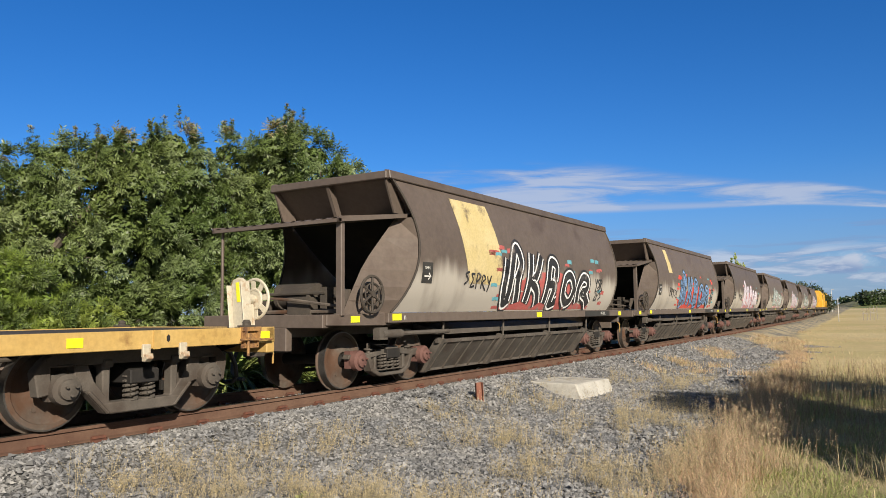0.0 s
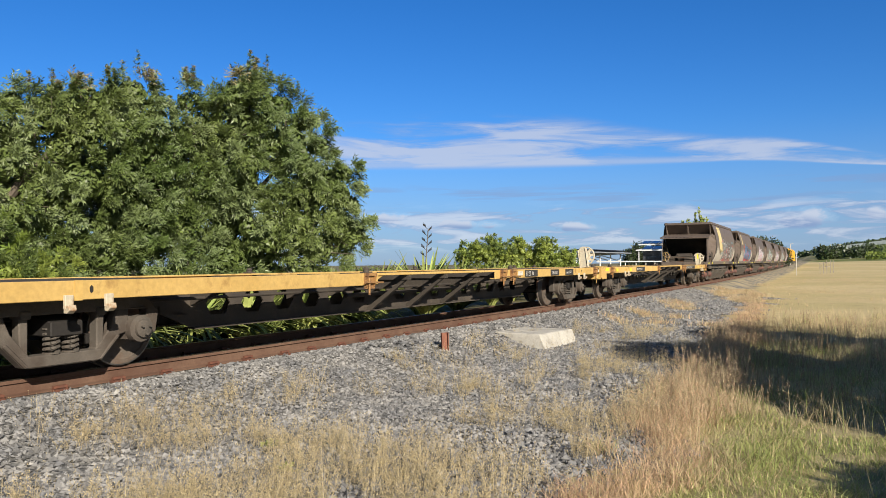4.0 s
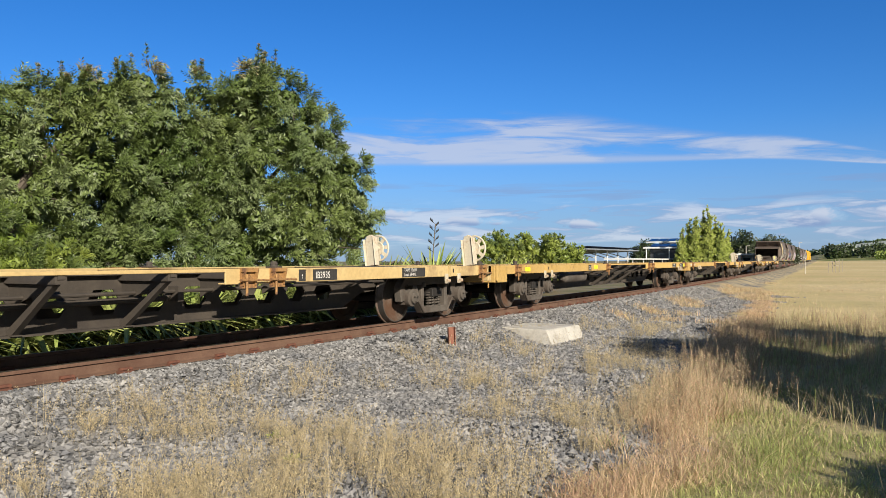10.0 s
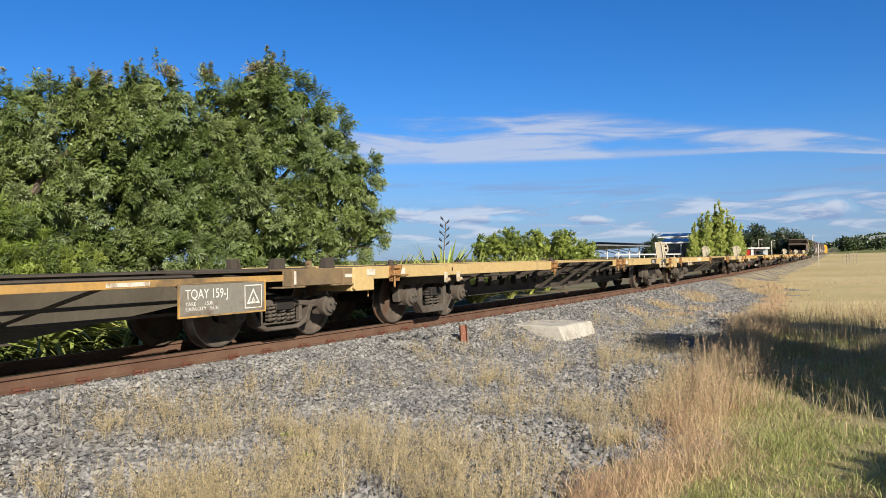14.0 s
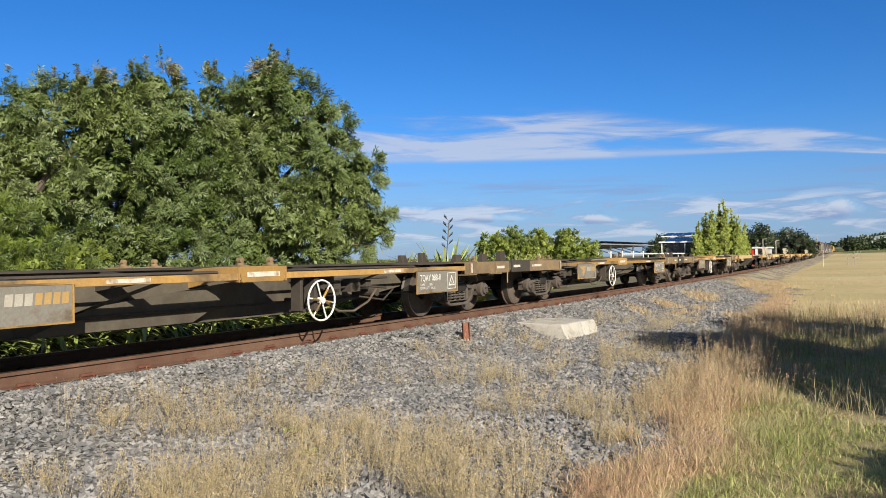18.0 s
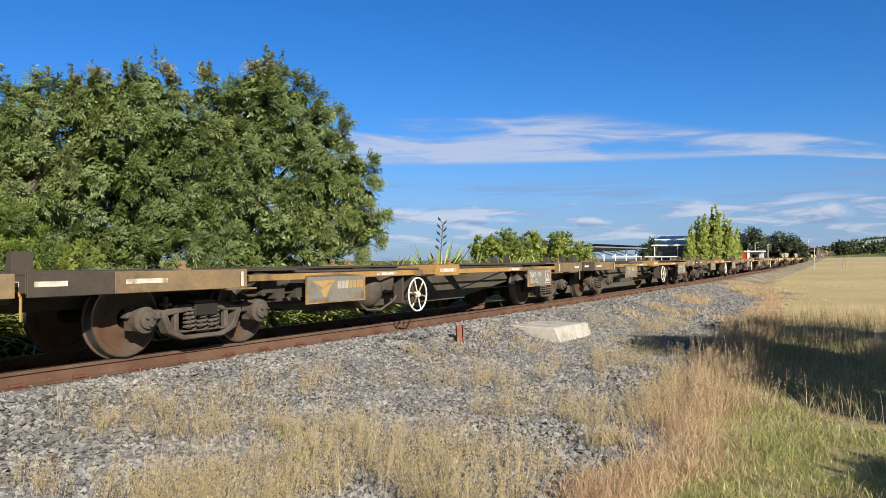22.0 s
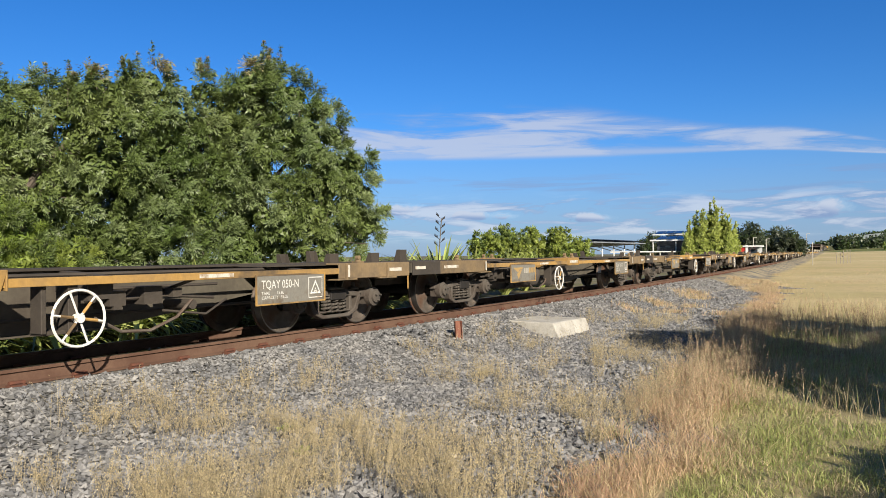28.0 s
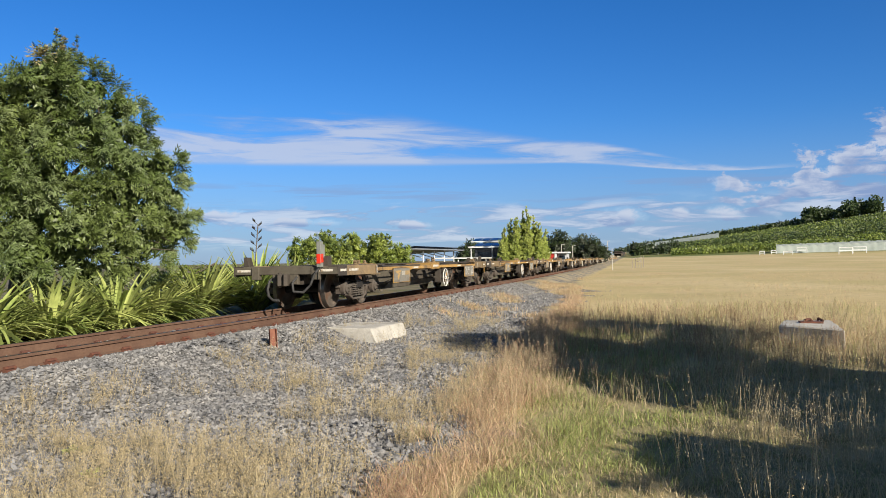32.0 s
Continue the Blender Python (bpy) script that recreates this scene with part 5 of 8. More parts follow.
    for y in (5.02, -4.97):
        plate(w, "tape", y - 0.02, y + 0.02, 0.76, 0.93, 1.292, M_TAPE, "white painted edge")
    if tail:
        t = part("tail_marker", Geo().box(0.80, 0.90, -7.62, -7.50, 0.92, 1.46).box(0.81, 0.89, -7.50, -7.40, 0.96, 1.40).tube([(0.85, -7.56, 1.46), (0.85, -7.56, 1.56)], 0.01, 6), M_GREY_BOX, w, "grey electronic tail marker", bevel=0.008, at=at(0, end + 7.5, 0))
        part("red_panel", Geo().box(0.805, 0.895, -7.628, -7.62, 1.0, 1.20), M_RED, t, "red reflective panel")
        part("red_panel", Geo().box(0.90, 0.906, -7.61, -7.51, 1.02, 1.20), M_RED, t, "red reflective panel")
        part("tail_hose", Geo().tube([(0.85, -7.5, 0.95), (0.80, -7.7, 0.80), (0.7, -7.72, 0.55), (0.55, -7.75, 0.40), (0.35, -7.8, 0.42), (0.30, -7.75, 0.60), (0.33, -7.6, 0.72)], 0.025, 8), M_HOSE, t, "black air hose", smooth=True)
        part("marker_chain", Geo().tube([(0.88, -7.6, 0.93), (0.87, -7.62, 0.45)], 0.010, 6), M_FRAME, t, "thin chain")
    return w


# -- brown grain hopper wagon --
HOP = [(1.12, 1.20), (1.30, 1.30), (1.50, 1.36), (1.75, 1.405), (2.0, 1.415), (2.3, 1.40), (2.6, 1.36), (2.9, 1.29), (3.2, 1.20)]


def hop_x(z):
    for (z0, x0), (z1, x1) in zip(HOP[:-1], HOP[1:]):
        if z <= z1:
            return x0 + (x1 - x0) * (z - z0) / (z1 - z0)
    return HOP[-1][1]


def hop_end(z, front):
    s = math.sin(math.pi * max(0, min(1, (z - 1.12) / 2.08)))
    return 4.5 + 0.28 * s if front else -4.92 + 0.48 * s


def hop_patch(y0, y1, z0, z1, lift, ny=2, nz=14):
    """A sheet that follows the hopper's side, a little proud of it."""
    g = Geo()
    for j in range(nz + 1):
        z = z0 + (z1 - z0) * j / nz
        for i in range(ny + 1):
            y = y0(z) + (y1(z) - y0(z)) * i / ny if callable(y0) else y0 + (y1 - y0) * i / ny
            g.v.append((hop_x(z) + lift, y, z))
    for j in range(nz):
        for i in range(ny):
            a = j * (ny + 1) + i
            g.f.append((a, a + 1, a + ny + 2, a + ny + 1))
    return g


def hop_ribbon(pts, width, lift):
    g = Geo()
    P = [Vector(p) for p in pts]
    for i, p in enumerate(P):
        d = (P[min(i + 1, len(P) - 1)] - P[max(i - 1, 0)]).normalized()
        q = Vector((-d.y, d.x)) * width / 2
        for s in (1, -1):
            y, z = p.x + s * q.x, p.y + s * q.y
            g.v.append((hop_x(z) + lift, y, z))
    for i in range(len(P) - 1):
        g.f.append((2 * i, 2 * i + 1, 2 * i + 3, 2 * i + 2))
    return g


def g_hopper_body():
    g = Geo()
    n = len(HOP)
    for s in (1, -1):
        for fr in (False, True):
            g.v += [(s * x, hop_end(z, fr), z) for z, x in HOP]
        o = 0 if s == 1 else 2 * n
        g.f += [(o + i, o + i + 1, o + n + i + 1, o + n + i) for i in range(n - 1)]
    return g


def g_hopper_end(fr, upper):
    # upper or lower slope sheet of one end
    s = 1 if fr else -1
    e0, e1, e2 = hop_end(3.2, fr), hop_end(2.62, fr) - s * 0.25, (1.9 if fr else -2.2)
    a, b, za, zb = (e0, e1, 3.2, 2.62) if upper else (e1, e2, 2.62, 1.12)
    g = Geo()
    for i in range(7):
        z = za + (zb - za) * i / 6
        x = hop_x(z) - 0.012
        g.v += [(-x, a + (b - a) * i / 6, z), (x, a + (b - a) * i / 6, z)]
    g.f += [(2 * i, 2 * i + 1, 2 * i + 3, 2 * i + 2) for i in range(6)]
    return g


def g_hopper_side_trim(s, fr):
    g = Geo()
    pts = [(s * (hop_x(z) + 0.004), hop_end(z, fr), z) for z in [1.12 + 0.13 * i for i in range(17)]]
    return g.tube(pts, 0.018, 6)


def g_hopper_rim():
    g = Geo()
    for s in (1, -1):
        g.prism([(s * 1.17, 3.14), (s * 1.255, 3.14), (s * 1.235, 3.27), (s * 1.13, 3.29)], "y", -4.98, 4.55)
    g.box(-1.2, 1.2, -5.02, -4.90, 3.14, 3.26).box(-1.2, 1.2, 4.44, 4.56, 3.14, 3.26)
    return g


def g_end_gusset():
    # plate from the wing's curved edge in to the platform post
    g = Geo()
    rows = [(1.09, -5.9), (1.3, -5.78), (1.5, -5.65), (1.75, -5.48), (1.95, -5.3), (2.25, -4.98), (2.58, -4.62)]
    for z, y in rows:
        g.v += [(hop_x(z) - 0.015, hop_end(max(z, 1.12), False), z), (1.08, y, z)]
    g.f += [(2 * i, 2 * i + 1, 2 * i + 3, 2 * i + 2) for i in range(len(rows) - 1)]
    return g


def g_canopy():
    g = Geo()
    n = 26
    for i in range(n + 1):
        x = -1.26 + 2.52 * i / n
        h = 0.014 if i % 2 else -0.014
        g.v += [(x, -6.15, 2.42 + h), (x, -4.25, 2.67 + h)]
    g.f += [(2 * i, 2 * i + 1, 2 * i + 3, 2 * i + 2) for i in range(n)]
    return g


def g_hopper_frame():
    g = Geo()
    for s in (1, -1):
        g.box(s * 1.20 - 0.05, s * 1.20 + 0.05, -5.05, 5.6, 0.965, 1.115)
        g.prism([(-6.35, 0.95), (-5.05, 0.93), (-4.5, 0.965), (-4.5, 1.115), (-6.35, 1.10)], "x", s * 1.16 - 0.03, s * 1.16 + 0.03)
    g.box(-1.16, 1.16, -6.4, -6.28, 0.92, 1.10).box(-0.5, 0.5, -6.4, -6.28, 0.60, 0.92).box(-1.16, 1.16, 5.5, 5.62, 0.80, 1.10)
    g.box(-0.36, 0.36, -6.3, 6.0, 0.78, 1.0)
    g.box(-1.15, 1.15, -6.3, -4.6, 1.06, 1.085).box(-1.15, 1.15, 4.6, 5.55, 1.06, 1.085)
    return g


def g_trough_piece(k, s):
    if k == 0:
        return Geo().prism([(s * 0.50, 0.92), (s * 1.02, 0.82), (s * 1.02, 0.74), (s * 0.50, 0.80)], "y", -3.3, 3.3)
    if k == 1:
        return Geo().prism([(s * 0.98, 0.64), (s * 1.06, 0.62), (s * 0.66, 0.13), (s * 0.58, 0.13)], "y", -3.2, 3.2)
    if k == 2:
        return Geo().box(s * 1.04 - 0.03, s * 1.04 + 0.03, -3.4, 3.4, 0.60, 0.66)
    return Geo().box(s * 0.64 - 0.04, s * 0.64 + 0.04, -3.2, 3.2, 0.11, 0.17)


def g_trough_rib():
    return Geo().prism([(0.99, 0.66), (1.09, 0.63), (0.70, 0.13), (0.60, 0.13)], "y", -0.012, 0.012)


def g_door_hanger():
    return Geo().cyl((1.10, 0, 0.64), (1.12, 0, 1.0), 0.02, n=6).prism([(1.0, 0.70), (1.14, 0.66), (0.74, 0.10), (0.58, 0.10)], "y", -0.05, 0.05)


def hopper(patch, paint):
    w = thing("hopper_wagon", "brown grain hopper wagon with barrel sides, dusty and sprayed with graffiti", "wagon", "hopper wagons of the train")
    body = add_part("body", "hbody", g_hopper_body, M_HOPPER_SIDE, w, None, "barrel-sided brown hopper body", smooth=True)
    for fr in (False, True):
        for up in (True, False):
            # lower sheets carry the platform's shade in their colour, upper ones plain brown
            add_part("end_sheet", "hend%d%d" % (fr, up), lambda fr=fr, up=up: g_hopper_end(fr, up), M_HOPPER if up else M_HOPPER_END, w, None, "brown upper end sheet" if up else "sloping end sheet with canopy shade in its colour")
    for s in (1, -1):
        for fr in (False, True):
            add_part("side_edge", "htrim%d%d" % (s, fr), lambda s=s, fr=fr: g_hopper_side_trim(s, fr), M_FRAME, w, None, "rounded end bead")
    add_part("top_rim", "hrim", g_hopper_rim, M_HOPPER, w, None, "heavy top rim", bevel=0.012)
    add_part("frame", "hframe", g_hopper_frame, M_HOPPER, w, None, "brown underframe", bevel=0.008)
    for x, q in ((0.0, "c"), (1.145, "s"), (-1.145, "s")):
        add_part("end_rib", "hrib" + q, (lambda: Geo().prism([(-4.98, 3.14), (-4.86, 3.14), (-4.62, 2.64), (-4.75, 2.64)], "x", -0.03, 0.03)) if q == "c" else (lambda: Geo().prism([(-4.98, 3.14), (-4.6, 3.14), (-4.45, 2.64), (-4.75, 2.64)], "x", -0.015, 0.015)), M_HOPPER, w, at(x, 0, 0), "end stiffening rib")
    add_part("canopy", "hcanopy", g_canopy, M_HOPPER, w, None, "corrugated platform canopy")
    add_part("canopy_frame", "hcframe", lambda: Geo().prism([(-6.18, 2.36), (-4.55, 2.58), (-4.55, 2.64), (-6.18, 2.44)], "x", 1.22, 1.26).prism([(-6.18, 2.36), (-4.55, 2.58), (-4.55, 2.64), (-6.18, 2.44)], "x", -1.26, -1.22).box(-1.26, 1.26, -6.18, -6.13, 2.36, 2.41), M_HOPPER, w, None, "canopy edge frame")
    for s in (1, -1):
        add_part("canopy_post", "hpost%d" % s, (lambda: Geo().box(-0.05, 0.05, -0.04, 0.04, 1.08, 2.40)) if s > 0 else (lambda: Geo().box(-0.02, 0.02, -0.02, 0.02, 1.08, 2.40)), M_HOPPER, w, at(1.17 * s, -6.05, 0), "canopy post", bevel=0.008)
        if s > 0:
            add_part("end_gusset", "hgusset", g_end_gusset, M_HOPPER, w, None, "curved end gusset plate")
    add_part("discharge_trough", "htrough", lambda: Geo().prism([(-0.5, 0.95), (0.5, 0.95), (0.30, 0.25), (-0.30, 0.25)], "y", -3.1, 3.1), M_FRAME, w, None, "grimy discharge trough")
    for s in (1, -1):
        for k, nm in enumerate(("trough_shelf", "discharge_door", "hinge_bar", "door_sill")):
            add_part(nm, "htp%d%d" % (k, s), lambda k=k, s=s: g_trough_piece(k, s), M_BOGIE, w, None, "grimy discharge door gear")
    for k in range(15):
        add_part("door_rib", "htrib", g_trough_rib, M_BOGIE, w, at(0, -3.1 + 0.443 * k, 0))
    for y in (-3.3, -1.1, 1.1, 3.3):
        add_part("door_hanger", "hhanger", g_door_hanger, M_BOGIE, w, at(0, y, 0), "discharge door hanger")
    add_part("brake_wheel", "hwheel", lambda: g_hand_wheel(0.26, 6, 0.022).ring((0, 0, 0), 0.16, 0.012, "x", 20, 6), M_FRAME, w, at(1.30, -5.5, 1.38), "dark spoked handwheel", smooth=True)
    add_part("brake_wheel", "hwheel2", lambda: g_hand_wheel(0.24, 6, 0.016), M_YELLOW, w, at(-1.02, -5.95, 1.40) @ pose(0, 0, 0, 0, 0, 60), "worn yellow handwheel", smooth=True)
    add_part("wheel_stand", "hstand", lambda: Geo().box(-0.05, 0.05, -0.05, 0.05, 1.08, 1.46).box(-0.12, 0.12, -0.10, 0.10, 1.32, 1.52).prism([(-0.25, 1.08), (0.25, 1.08), (0.05, 1.34), (-0.05, 1.34)], "x", -0.03, 0.03), M_WHEEL, w, at(-0.90, -5.9, 0), "rusty handwheel stand", bevel=0.008)
    add_part("brake_cylinder", "hcyl", lambda: Geo().cyl((-0.35, -5.55, 1.36), (0.25, -5.55, 1.36), 0.15, n=18).cyl((0.25, -5.55, 1.36), (0.31, -5.55, 1.36), 0.18, n=18).cyl((-0.41, -5.55, 1.36), (-0.35, -5.55, 1.36), 0.18, n=18).cyl((0.31, -5.55, 1.36), (0.85, -5.55, 1.36), 0.03, n=8), M_FRAME, w, None, "brake cylinder", smooth=True)
    add_part("brake_lever", "hlev", lambda: Geo().prism([(0.80, 1.10), (0.90, 1.10), (0.96, 1.46), (0.86, 1.46)], "y", -5.60, -5.56).tube([(-0.9, -5.9, 1.38), (0.1, -5.85, 1.32), (0.9, -5.8, 1.22)], 0.022, 6).tube([(-0.8, -5.7, 1.14), (0.9, -5.72, 1.15)], 0.03, 6), M_WHEEL, w, None, "rusty brake levers and rods")
    add_part("platform_gear", "hgear", lambda: Geo().cyl((-0.5, -5.5, 1.45), (0.3, -5.5, 1.45), 0.12, n=14).box(-0.1, 0.35, -5.75, -5.3, 1.08, 1.36).cyl((0.3, -5.5, 1.40), (1.27, -5.5, 1.38), 0.025, n=8).box(0.5, 0.62, -5.7, -5.3, 1.08, 1.5)
             .tube([(-1.1, -5.8, 1.4), (0.6, -5.7, 1.42)], 0.025, 6).box(-0.9, -0.6, -5.7, -5.3, 1.08, 1.32), M_FRAME, w, None, "brake cylinder and levers on the platform", smooth=True)
    add_part("door_gear", "hdoor", lambda: Geo().cyl((1.16, -4.6, 0.80), (1.16, -3.2, 0.80), 0.035, n=8).cyl((1.16, -5.1, 0.80), (1.16, -4.6, 0.80), 0.065, n=10).box(1.08, 1.2, -5.2, -5.0, 0.72, 0.90), M_BOGIE, w, None, "door operating ram", smooth=True)
    bogie(w, -4.5, "red")
    bogie(w, 4.5, "red")
    end_gear(w, -6.42, -1)
    end_gear(w, 5.66, 1)
    plate(w, "reflector", -4.95, -4.72, 1.0, 1.10, 1.258, M_REFLECT, "yellow reflector")
    letters("lettering", "n", 0.13, M_WHITE, w, side_pose(1.259, -4.66, 1.01), "white painted letter")
    plate(w, "reflector", -5.85, -5.65, 0.985, 1.075, 1.195, M_REFLECT, "yellow reflector")
    plate(w, "reflector", 0.15, 0.40, 0.99, 1.09, 1.258, M_REFLECT, "yellow reflector")
    plate(w, "reflector", 5.3, 5.5, 0.98, 1.08, 1.258, M_REFLECT, "yellow reflector")
    plate(w, "number_board", 2.9, 4.6, 0.975, 1.105, 1.2565, M_PLATE_BLACK, "black number board")
    letters("lettering", "HF 40/G", 0.11, M_WHITE, w, side_pose(1.259, 3.95, 1.0), "white lettering", 0.85)
    return w


def paint(name, c):
    return cached("paint_" + name, lambda: material("sprayed_%s_paint" % name, c, tuple(min(1, q * 1.25 + 0.01) for q in c), 0.6, scale=3.0, spots=(0.22, 0.19, 0.17), spot_amount=0.12, spot_scale=3))


def blob(y, z, ry, rz, seed, n=16):
    r = random.Random(seed)
    return [(y + ry * math.cos(a) * r.uniform(0.8, 1.15), z + rz * math.sin(a) * r.uniform(0.8, 1.15)) for a in [2 * math.pi * i / n for i in range(n)]]


def hop_poly(pts, lift, steps=5):
    """A filled shape on the hopper's side, as a fan of quads that follow the curve."""
    g = Geo()
    cy, cz = sum(p[0] for p in pts) / len(pts), sum(p[1] for p in pts) / len(pts)
    n = len(pts)
    for k in range(steps + 1):
        t = k / steps
        for y, z in pts:
            yy, zz = cy + (y - cy) * t, cz + (z - cz) * t
            g.v.append((hop_x(zz) + lift, yy, zz))
    for k in range(steps):
        for i in range(n):
            a, b = k * n + i, k * n + (i + 1) % n
            g.f.append((a, b, b + n, a + n))
    return g


def smooth_line(pts, k=6):
    out = []
    P = [Vector(p) for p in pts]
    P = [P[0]] + P + [P[-1]]
    for a, b, c, d in zip(P[:-3], P[1:-2], P[2:-1], P[3:]):
        for i in range(k):
            t = i / k
            out.append(0.5 * ((2 * b) + (c - a) * t + (2 * a - 5 * b + 4 * c - d) * t * t + (3 * b - a - 3 * c + d) * t ** 3))
    return [(p.x, p.y) for p in out + [P[-2]]]


# loose, unreadable letter-like strokes in a unit box
STROKES = [
    [[(0.05, 0.55), (0.12, 0.78), (0.0, 0.3), (0.12, 0.05), (0.3, 0.12)], [(0.2, 0.1), (0.32, 0.7), (0.5, 1.0), (0.7, 0.75), (0.5, 0.45)], [(0.62, 0.05), (0.55, 0.4), (0.62, 0.6)]],
    [[(0.1, 0.05), (0.2, 0.6), (0.25, 1.0)], [(0.75, 0.98), (0.5, 0.6), (0.3, 0.45), (0.55, 0.3), (0.7, 0.02)]],
    [[(0.1, 0.05), (0.18, 0.5), (0.3, 0.92), (0.6, 0.85), (0.55, 0.55)], [(0.2, 0.45), (0.5, 0.42), (0.42, 0.05), (0.75, 0.1)]],
    [[(0.4, 0.08), (0.12, 0.3), (0.2, 0.72), (0.5, 0.8), (0.72, 0.5), (0.6, 0.15), (0.38, 0.08)]],
    [[(0.1, 0.1), (0.05, 0.5), (0.3, 0.85), (0.62, 0.78), (0.6, 0.5), (0.3, 0.4), (0.6, 0.25), (0.85, 0.02)]],
]


def graffiti(w, kind, seed):
    """Bold outlined strokes over a sprayed ground and dashes; colours by kind."""
    r = random.Random(seed)
    cols = {"mono": ("white", (0.82, 0.81, 0.79), "black", (0.02, 0.02, 0.022), "red", (0.42, 0.10, 0.09)),
            "blue": ("blue", (0.16, 0.30, 0.55), "slate", (0.05, 0.06, 0.07), "bright_red", (0.62, 0.07, 0.05)),
            "pink": ("pale", (0.70, 0.66, 0.70), "mauve", (0.46, 0.38, 0.46), "rose", (0.55, 0.24, 0.26)),
            "green": ("pale", (0.70, 0.66, 0.70), "moss", (0.14, 0.26, 0.20), "rose", (0.55, 0.24, 0.26))}[kind]
    fill, line, back = paint(cols[0], cols[1]), paint(cols[2], cols[3]), paint(cols[4], cols[5])
    for nm, m_, n in (("graffiti_dashes", back, 30), ("graffiti_dashes", paint("teal", (0.12, 0.34, 0.40)), 12)):
        g = Geo()
        for i in range(n):
            y, z = r.choice((r.uniform(-2.2, -1.2), r.uniform(2.7, 3.7), r.uniform(-1.6, 3.0))), r.uniform(1.18, 2.3)
            q = hop_ribbon([(y, z), (y + 0.11, z + 0.012), (y + 0.24, z)], r.uniform(0.05, 0.10), 0.0045 if m_ is back else 0.0055)
            if kind in ("mono", "blue"):
                part("graffiti_dash", q, m_, w)
            else:
                g.add(q.v, q.f)
        if g.v:
            tagged(part(nm, g, m_, w), "short sprayed dashes", kind="stuff")
    ground_ = [(-1.5, 1.15), (0.5, 1.14), (2.9, 1.15), (2.8, 1.45), (2.0, 1.75), (1.0, 1.95), (0.0, 1.9), (-0.9, 1.7), (-1.7, 1.35)]
    part("graffiti_ground", hop_poly(ground_, 0.0065), back, w, "sprayed backing colour")
    wide = 0.92
    for i, strokes in enumerate(STROKES):
        y0 = -1.55 + 0.90 * i
        top = 1.22 - 0.10 * i + r.uniform(-0.04, 0.06)
        for j, (m_, wd) in enumerate(((line, 0.36), (fill, 0.25), (line, 0.165)) if kind == "mono" else ((line, 0.34), (fill, 0.235), (line, 0.085))):
            g = Geo()
            for s_ in strokes:
                q = hop_ribbon(smooth_line([(y0 + wide * p[0] * 1.05, 1.22 + top * p[1] * 0.92) for p in s_]), wd, 0.0085 + 0.0042 * i + 0.0012 * j)
                g.add(q.v, q.f)
            part("graffiti_letter", g, m_, w, ("dark letter outline", "pale letter edge", "dark letter body", "pale inner line")[j])
    marks = [[(0.16, 0.24), (0.03, 0.20), (0.13, 0.10), (0.0, 0.02)], [(0.02, -0.02), (0.04, 0.25), (0.16, 0.20), (0.05, 0.11)], [(0.0, 0.25), (0.07, 0.13), (0.15, 0.26), (0.05, -0.03)],
             [(0.15, 0.22), (0.03, 0.22), (0.10, 0.12), (0.02, 0.0), (0.16, 0.02)], [(0.0, 0.0), (0.03, 0.24), (0.14, 0.18), (0.04, 0.11), (0.17, -0.03)]]
    for k in range(11):
        y, z = (-3.05 + 0.20 * k, 1.56 - 0.015 * k) if k < 5 else (3.22 + 0.16 * (k % 3), 1.35 + 0.27 * ((k - 5) // 3))
        part("scrawl", hop_ribbon(smooth_line([(y + p, z + q) for p, q in marks[(k * 3 + seed) % 5]], 3), 0.038, 0.008), paint("black", (0.02, 0.02, 0.022)), w, "black sprayed scrawl")


def dress_hopper(w, i):
    r = random.Random(70 + i)
    if i < 2:
        a, b = (-3.30, -2.02) if i == 0 else (-3.3, -2.9)
        part("yellow_patch", hop_patch(lambda z: a + (3.0 - z) * 0.30, lambda z: b + (3.0 - z) * 0.38, 1.60 if i == 0 else 2.3, 3.04, 0.0045, 3, 12), M_PALE_YELLOW, w, "flaking pale yellow panel")
    part("door_label", hop_patch(-4.36, -4.06, 1.57, 1.90, 0.006, 2, 4), M_PLATE_BLACK, w, "small black sign")
    ar = Geo()
    for pts, wd in (([(-4.30, 1.68), (-4.13, 1.68)], 0.022), ([(-4.18, 1.73), (-4.11, 1.68), (-4.18, 1.63)], 0.02)):
        q = hop_ribbon(pts, wd, 0.009)
        ar.add(q.v, q.f)
    part("arrow", ar, M_WHITE, w, "white arrow")
    letters("lettering", "OPEN", 0.065, M_WHITE, w, side_pose(hop_x(1.80) + 0.016, -4.31, 1.79), "white lettering", 0.9)
    graffiti(w, ("mono", "blue", "pink", "green", "pink", "green", "pink")[i], 20 + i)


